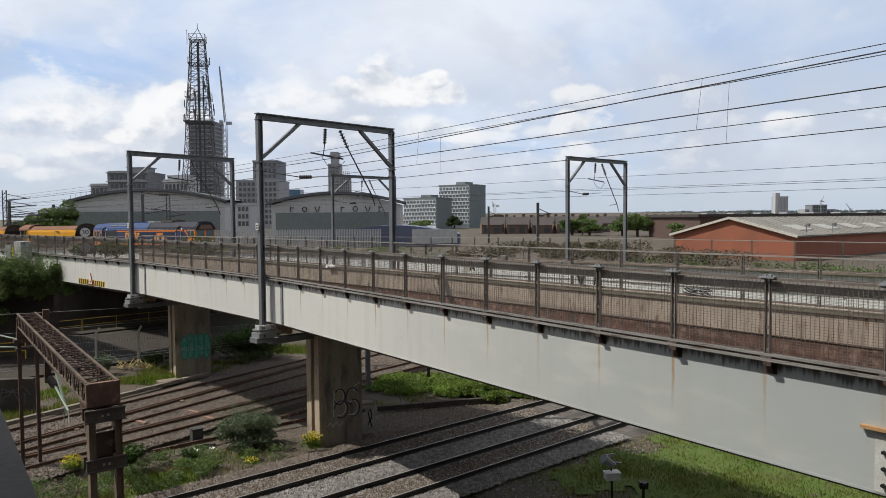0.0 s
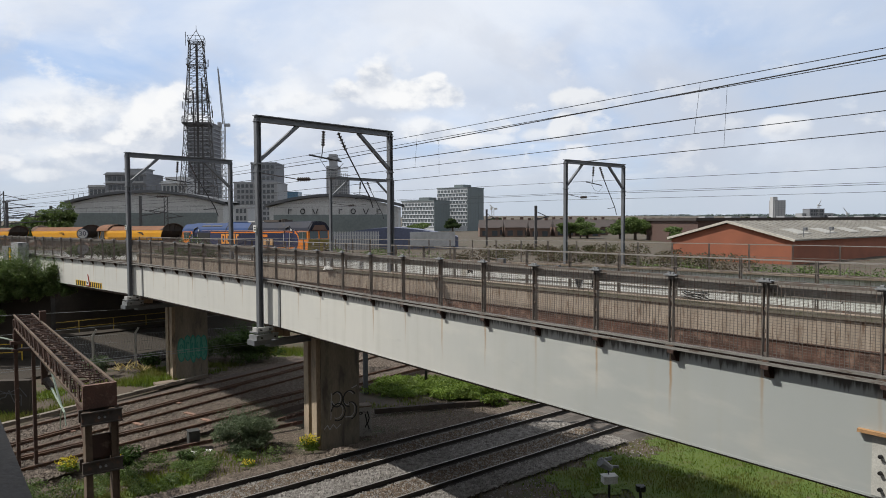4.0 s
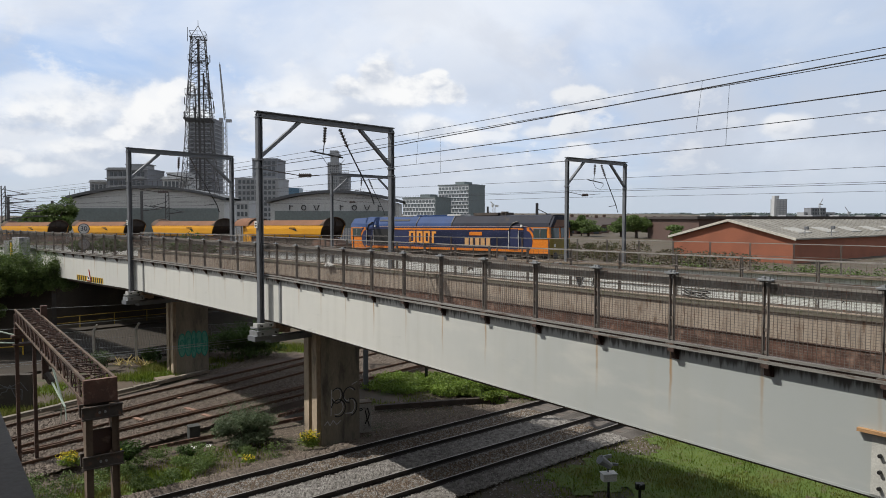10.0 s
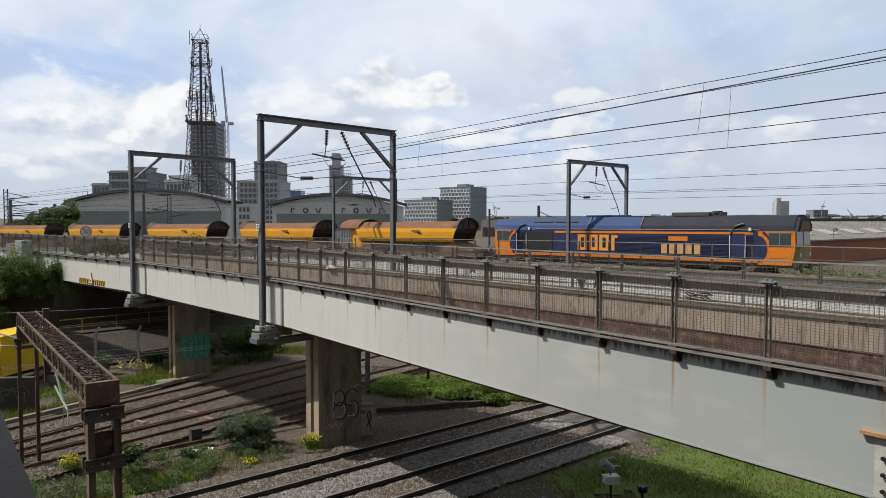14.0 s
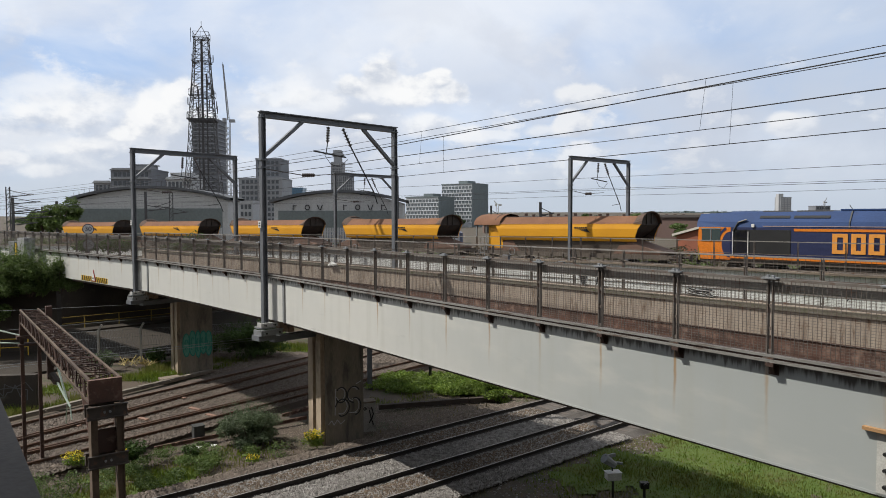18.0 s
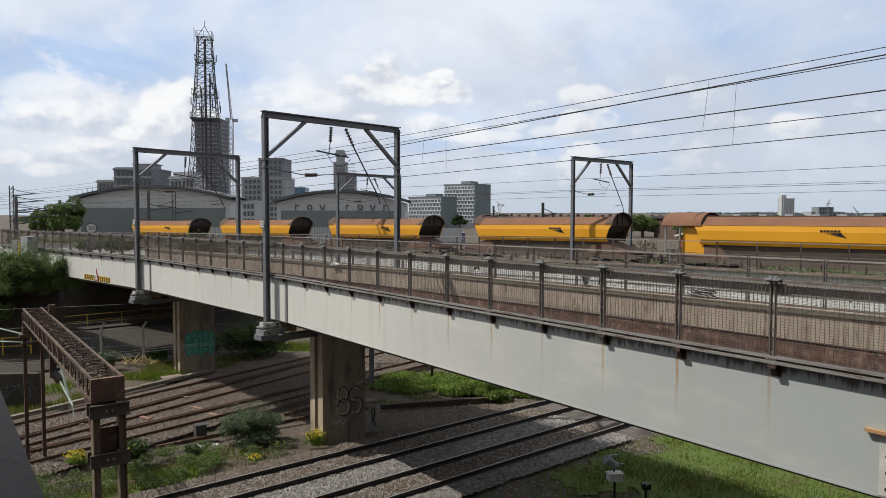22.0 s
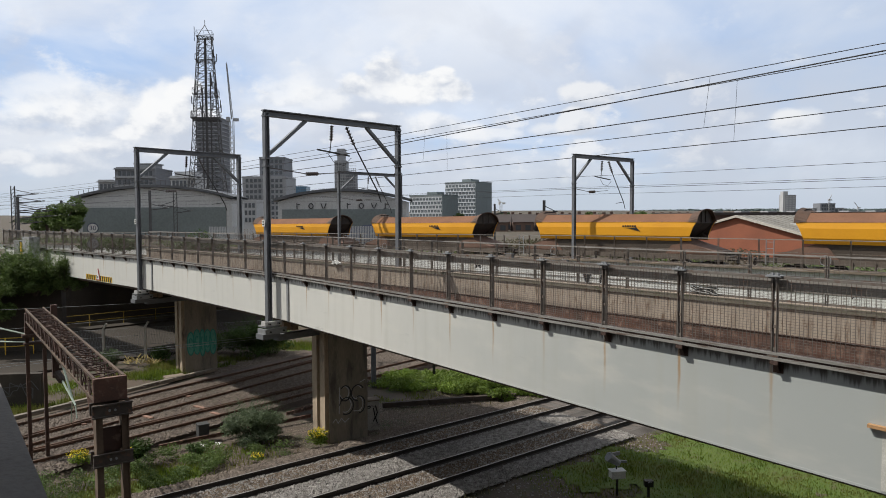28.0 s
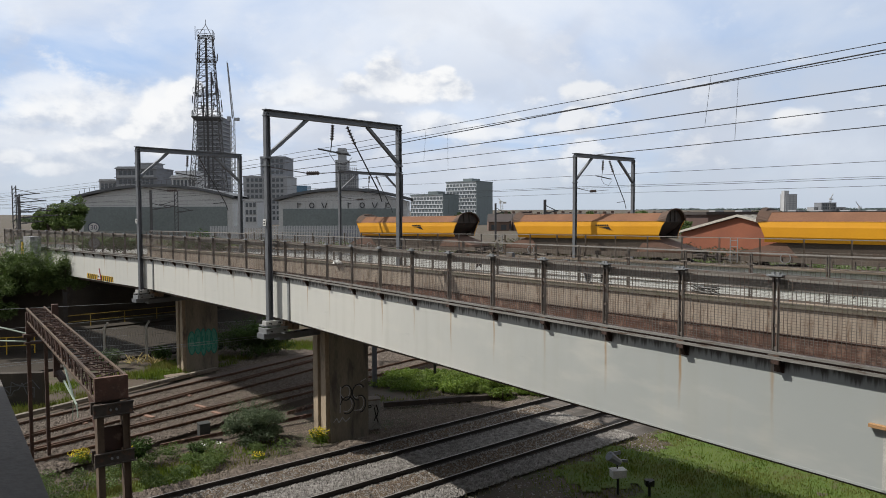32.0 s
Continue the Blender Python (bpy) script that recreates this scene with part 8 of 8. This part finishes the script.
for i, x in enumerate((3.0, 9.5)):
    part("wall_lamp", Shape().bar((x, 0.2, ev + 0.1), (x, 0.2, ev + 1.0), 0.06, 0.06).box((x + 0.1, 0.1, ev + 1.1), (0.4, 0.3, 0.3)), GREY_STEEL, bb)
dk = thing("dark_building", "long low building with a dark brown roof", "building", "", pose(bx(1236, 120), 120, 0))
part("wall", Shape().box((30, 15, 6.6), (60, 30, 5.4)), mat("brown_wall", (0.10, 0.06, 0.05), None, 0.8), dk)
part("roof", Shape().box((30, 15, 9.5), (61, 31, 0.5)), mat("brown_roof", (0.055, 0.045, 0.042), None, 0.8), dk)
for i in range(12):
    part("roof_vent", Shape().box((3 + i * 4.8, 4, 9.85), (1.6, 3, 0.3)), GREY_FLAT, dk)
tn = thing("low_shed", "low shed with a dark blue curved roof", "shed", "", pose(bx(572, 105), 105, 5))
prof = [(21 * i / 12, 1.9 + 1.45 * math.sin(math.pi * i / 12)) for i in range(13)]
s = Shape().add([(x, 0, z) for x, z in [(0, 0)] + prof + [(21, 0)]] + [(x, 12, z) for x, z in [(0, 0)] + prof + [(21, 0)]], [tuple(range(15)), tuple(range(29, 14, -1))] + [(i, 15 + i, 15 + (i + 1) % 15, (i + 1) % 15) for i in range(15)])
part("body", s, mat("shed_blue", (0.10, 0.12, 0.2), (0.08, 0.09, 0.14), 0.5), tn)
part("end_panel", Shape().box((17, -0.1, 1.6), (7, 0.2, 2.2)), PALE_FLAT, tn)

# white palisade behind the line, and lineside vegetation
pal = thing("palisade_fence", "pale grey palisade fence behind the freight line", "fence", "", pose(bx(360, 105), 104, 5.0))
rod = Shape().box((0, 0, 1.4), (0.16, 0.05, 2.8)).mesh("pale")
for i in range(110):
    part("pale", rod, PALE_FLAT, pal, m=pose(i * 0.25, 0, 0))
part("rail", Shape().bar((0, 0.06, 0.7), (27.5, 0.06, 0.7), 0.05, 0.06).bar((0, 0.06, 2.2), (27.5, 0.06, 2.2), 0.05, 0.06), PALE_FLAT, pal)

# ---- terraces, trees and the wooded horizon ----
SLATE = mat("slate", (0.07, 0.055, 0.052), (0.05, 0.042, 0.04), 0.8, 0, 0.3, 6, 0.2)
HOUSE = mat("house_brick", (0.17, 0.11, 0.085), (0.12, 0.08, 0.065), 0.9, 0, 0.3, 6, 0.1)


def house(x, y, w, h):
    g = thing("terraced_house", "terraced house with a dark slate roof and chimney", "house", "terraced houses", pose(x, y, 3.5))
    part("wall", Shape().box((0, 0, h / 2), (w, 8, h)), HOUSE, g)
    part("roof", Shape().add([(-w / 2, -4.4, h), (w / 2, -4.4, h), (w / 2, 4.4, h), (-w / 2, 4.4, h), (-w / 2, 0, h + 2.2), (w / 2, 0, h + 2.2)], [(0, 1, 5, 4), (2, 3, 4, 5), (1, 2, 5), (3, 0, 4), (3, 2, 1, 0)]), SLATE, g)
    part("chimney", Shape().box((w / 2 - 0.5, 0.3, h + 2.2), (0.9, 0.6, 1.4)), HOUSE, g)
    for i in (-1, 1):
        part("window", Shape().box((i * w * 0.24, -4.02, h * 0.62), (w * 0.26, 0.1, 1.4)), WINDOW, g)
    return g


H0 = house(bx(866, 190), 190, 5.6, 4.0)
for i in range(1, 14):
    copy_thing(H0, pose(bx(866 + i * 14.5, 190 + (i % 3) * 14), 190 + (i % 3) * 14, 3.3 + 0.25 * (i % 2)))
for i in range(8):
    copy_thing(H0, pose(bx(1085 + i * 15, 230), 230, 3.4))
rt = random.Random(17)
for u, v, w, d, sd in ((1125, 377, 9, 150, 61), (1098, 385, 7, 160, 62), (1150, 384, 8, 155, 63), (1028, 376, 4, 170, 64), (1040, 388, 9, 165, 65), (1010, 388, 8, 168, 66), (975, 386, 6, 210, 67), (1180, 380, 9, 190, 68), (1212, 395, 7, 105, 69), (1245, 380, 8, 260, 70), (740, 388, 8, 170, 72), (802, 380, 7, 280, 73), (880, 380, 8, 320, 75),
                      (66, 364, 4.5, 120, 76), (98, 347, 6, 118, 77), (120, 360, 5, 122, 78), (52, 370, 4, 126, 79), (1330, 380, 10, 300, 80), (1345, 379, 10, 310, 81), (1405, 380, 12, 400, 82), (1555, 381, 12, 420, 83)):
    h = bz(v, d) - 4.9
    tree(bx(u, d), d, 4.9, w, h, 6000, 0.2 if d < 200 else 0.45, "green leafy tree beyond the railway", sd, IVY if d < 200 else FAR_LEAF)
lf = []
for i in range(190):
    u = rt.uniform(850, 1580) if i < 150 else rt.uniform(20, 140)
    d = rt.uniform(420, 900)
    r = rt.uniform(4, 8.5)
    lf.append(((bx(u, d), d, 3.6 + rt.uniform(0.2, 0.5) * r), (r * 1.5, r, r * 0.5), 420))
tagged(quick("far_woods", *leaves(lf, 0.6, 91), FAR_LEAF), "hazy belt of trees along the horizon", "woods", "", "stuff")
# distance haze is put into the hill's leaf colour
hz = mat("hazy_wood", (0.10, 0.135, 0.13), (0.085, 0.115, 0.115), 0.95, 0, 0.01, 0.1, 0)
lf = []
for i in range(160):
    d = rt.uniform(2300, 2700)
    u = rt.uniform(1120, 1600) if i < 110 else rt.uniform(860, 1120)
    lf.append(((bx(u, d), d, 9 + rt.uniform(0, 14 if u > 1120 else 4)), (70, 40, 9), 330))
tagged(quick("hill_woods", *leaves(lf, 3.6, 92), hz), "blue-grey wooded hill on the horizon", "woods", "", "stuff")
lf = []
for i in range(170):
    x, y, _ = on_track(rt.uniform(-16, 62), rt.uniform(13, 46))
    if x > 25:
        continue
    r = rt.uniform(0.6, 1.5)
    lf.append(((x, y, 5.0 + 0.5 * r), (r * 1.3, r, r * 0.75), 420))
tagged(quick("scrub", *leaves(lf, 0.13, 94), leaf_mat("scrub_leaf", (0.06, 0.07, 0.028), (0.11, 0.105, 0.05), 0.7, (0.10, 0.075, 0.05))), "brown-green scrub on the waste ground behind the line", "scrub", "", "stuff")
lf = []
for i in range(60):
    x, y, _ = on_track(rt.uniform(-95, -12), rt.uniform(7, 13))
    lf.append(((x, y, 5.3 + rt.uniform(0, 0.5)), (rt.uniform(1, 2), 1.0, rt.uniform(0.5, 1.0)), 300))
for i in range(30):
    x, y, _ = on_track(rt.uniform(8, 40), rt.uniform(8, 14))
    lf.append(((x, y, 5.2 + rt.uniform(0, 0.4)), (1.8, 1.2, 0.7), 320))
tagged(quick("lineside_scrub", *leaves(lf, 0.09, 93), IVY), "low green scrub behind the freight line", "scrub", "", "stuff")
for i, (s, off, w, h) in enumerate(((-31, -4.2, 4.6, 3.0), (-34, -4.6, 4.0, 2.2), (-46, -4.3, 4.4, 2.6), (-52, -4.6, 4.2, 1.8))):
    x, y, _ = on_track(s, off)
    bush(x, y, 5.2, w, 1.6, h, 2400, 0.12, LEAF, "green weeds growing beside the freight line", 120 + i)


# ---- far masts ----
def ole_mast(x, y, top, arms, label, lattice=False, w=0.34):
    g = thing("overhead_line_mast", label, "mast", "overhead line masts", pose(x, y, 5.0))
    h = top - 5.0
    if lattice:
        s = Shape()
        for a in (-0.3, 0.3):
            s.bar((a, 0, 0), (a, 0, h), 0.12, 0.12)
        for k in range(int(h / 0.7)):
            s.bar((-0.3, 0, k * 0.7), (0.3, 0, k * 0.7 + 0.7), 0.06, 0.06)
        part("post", s, TOWER_STEEL, g)
    else:
        part("post", Shape().box((0, 0, h / 2), (w, w, h)), TOWER_STEEL, g)
    for z, n in arms:
        part("cantilever", Shape().tube((0, 0, z), (n, 0, z + 0.4), 0.08, 5).tube((0, 0, z + 1.1), (n * 0.8, 0, z + 0.4), 0.055, 5).box((n * 0.25, 0, z + 0.1), (0.6, 0.24, 0.24)).box((n * 0.8, 0, z + 0.35), (0.5, 0.2, 0.2)), TOWER_STEEL, g)
    return g


for u, v, d, arms, lat in ((7, 331, 105, ((6.5, 5.0), (5.0, 6.0), (7.6, 4.0)), True), (15, 350, 112, ((4.2, 6.5), (5.4, 5.0), (3.2, 4.0)), False), (93, 357, 118, ((5.0, -3.0), (6.0, 2.5)), False), (67, 366, 160, ((4.0, -4.0),), False), (251, 340, 116, ((5.5, 3.5),), False), (296, 342, 118, ((6.0, -3.0), (5.0, 3.0)), True), (949, 360, 90, ((4.5, 1.8),), False), (862, 366, 120, ((4.5, 1.6),), False)):
    ole_mast(bx(u, d), d, bz(v, d), arms, "dark steel overhead line mast with cantilever arms", lat)


# ---- wires ----
def wire(name, pts, r, label, sag=0.0, material=WIRE):
    line = []
    for p, q in zip(pts, pts[1:]):
        p, q = Vector(p), Vector(q)
        k = 8 if sag else 1
        for i in range(k):
            c = p.lerp(q, i / k)
            c.z -= sag * 4 * (i / k) * (1 - i / k)
            line.append(c)
    line.append(Vector(pts[-1]))
    s = Shape().sweep(line, r)
    return tagged(part(name, s, material), label, "wire", "overhead wires")


def deck_line(f, z):
    """Along the bridge at a share f of its width."""
    a, b, c, d = (between(p, q, f) for p, q in ((J0, K0), (J1, K1), (J2, K2), (J3, K3)))
    e = between(a, b, -0.3)
    far = between(c, d, 3.2)
    return [(*e, z[0]), (*b, z[1]), (*c, z[1] - 0.25), (*far, z[1] - 0.7)]


LINES = {"messenger": (0.46, 12.76, 12.22, 0.009), "feeder": (0.5, 13.01, 11.89, 0.015), "earth": (0.48, 12.65, 12.01, 0.009), "return": (0.42, 11.86, 11.43, 0.013), "contact": (0.46, 11.52, 11.14, 0.009), "second": (0.52, 11.23, 10.79, 0.01)}
for f, z0, z1, r in LINES.values():
    wire("overhead_wire", deck_line(f, (z0, z1)), r, "dark overhead line wire above the bridge")
for k, top, low in ((0.524, "messenger", "contact"), (0.51, "feeder", "second"), (0.832, "messenger", "contact"), (0.806, "feeder", "second")):
    ends = []
    for key, dk_ in ((top, 0), (low, 0.004)):
        f, z0, z1, r = LINES[key]
        ends.append((*between(between(J0, K0, f), between(J1, K1, f), k + dk_), z0 + (z1 - z0) * (k + 0.3) / 1.3))
    wire("dropper", ends, 0.004, "thin dropper wire hanging between overhead wires", 0)
for off, z, r in ((-0.4, 11.9, 0.012), (0.1, 11.1, 0.012), (0.5, 10.75, 0.01), (1.2, 11.25, 0.01)):
    wire("overhead_wire", [(*on_track(s, off)[:2], z) for s in (48, 8, -24, -60, -100, -150)], r, "dark overhead line wire above the freight line", 0.08)
# wires across the lower tracks
for (ax, ay, az), (bx_, by, bz_) in (((-24, 26, 2.9), (6, 46, 3.4)), ((-24, 26.3, 2.75), (6, 46.4, 3.2)), ((-30, 38, 2.6), (-8, 47, 3.6)), ((-30, 38, 3.9), (-8, 47.4, 4.1))):
    wire("lower_wire", [(ax, ay, az), (bx_, by, bz_)], 0.011, "thin pale wire above the sidings", 0.12, GALV)
# cables looped along the far parapet
for p, q, z0 in ((K1, K0, 0.98), (K2, K1, 0.98), (K1, K0, 0.72)):
    fr, n = line_frame(p, q)
    bays = int(round(n / 1.95))
    s = Shape()
    rnd = random.Random(int(n * 10 + z0 * 100))
    for k in range(bays):
        d = rnd.uniform(0.02, 0.12)
        for i in range(6):
            a, b = i / 6, (i + 1) / 6
            s.tube(((k + a) * n / bays, 0.24, LEDGE - 0.08 + z0 - d * 4 * a * (1 - a)), ((k + b) * n / bays, 0.24, LEDGE - 0.08 + z0 - d * 4 * b * (1 - b)), 0.008, 4, caps=False)
    tagged(part("looped_cable", s, FENCE, None, m=fr), "pale cable looped along the far parapet fence", "cable")


# ---- things that move ----
# seconds and place of the train along its line
TRAIN = ((0, -55.5), (1.5, -48.6), (3.5, -39.5), (5.5, -30.5), (7, -24.0), (9, -15.7), (11, -7.5), (13, 0.0), (14.5, 5.5), (16.5, 12.97), (19, 22.12), (21.5, 31.1), (25.5, 45.55), (28, 54.9), (30.5, 64.05), (32, 69.55))


def train_at(t):
    for (t0, s0), (t1, s1) in zip(TRAIN, TRAIN[1:]):
        if t <= t1:
            return s0 + (s1 - s0) * (t - t0) / (t1 - t0)


def vehicle_rows(offset, half):
    rows = []
    for t in range(0, 33):
        s = train_at(t) + offset
        ax, ay, _ = on_track(s - half)
        bx, by, _ = on_track(s + half)
        az, bz_ = line_drop(s - half), line_drop(s + half)
        rows.append((t, pose((ax + bx) / 2, (ay + by) / 2, RAIL + (az + bz_) / 2, 0, -math.degrees(math.atan2(bz_ - az, 2 * half)), math.degrees(math.atan2(by - ay, bx - ax)))))
    return rows


def motions():
    walk(LOCO, vehicle_rows(9.76, 6))
    for i, w in enumerate(WAGONS):
        walk(w, vehicle_rows(-4.2 - 5.25 - 16.62 * i, 5))
    road = ((0, -17.0, 75.8), (10.2, -17.0, 75.8), (10.9, -18.6, 72.6), (11.2, -20.2, 69.8), (11.5, -21.2, 66.6), (12.1, -21.35, 59.8), (12.4, -21.6, 56.3), (13.0, -22.75, 48.6),
            (13.6, -24.2, 42.0), (14.2, -25.4, 35.8), (15.0, -27.0, 27.6), (16.0, -29.0, 17.4), (17.2, -30.4, 10.5), (18.4, -30.8, 8.5), (32, -30.8, 8.5))
    rows = []
    for k, (t, x, y) in enumerate(road):
        p, q = road[max(k - 1, 1)], road[min(k + 1, len(road) - 2)]
        rows.append((t, pose(x, y, 0.03, 0, 0, math.degrees(math.atan2(q[2] - p[2], q[1] - p[1])))))
    walk(VAN, rows)


motions()
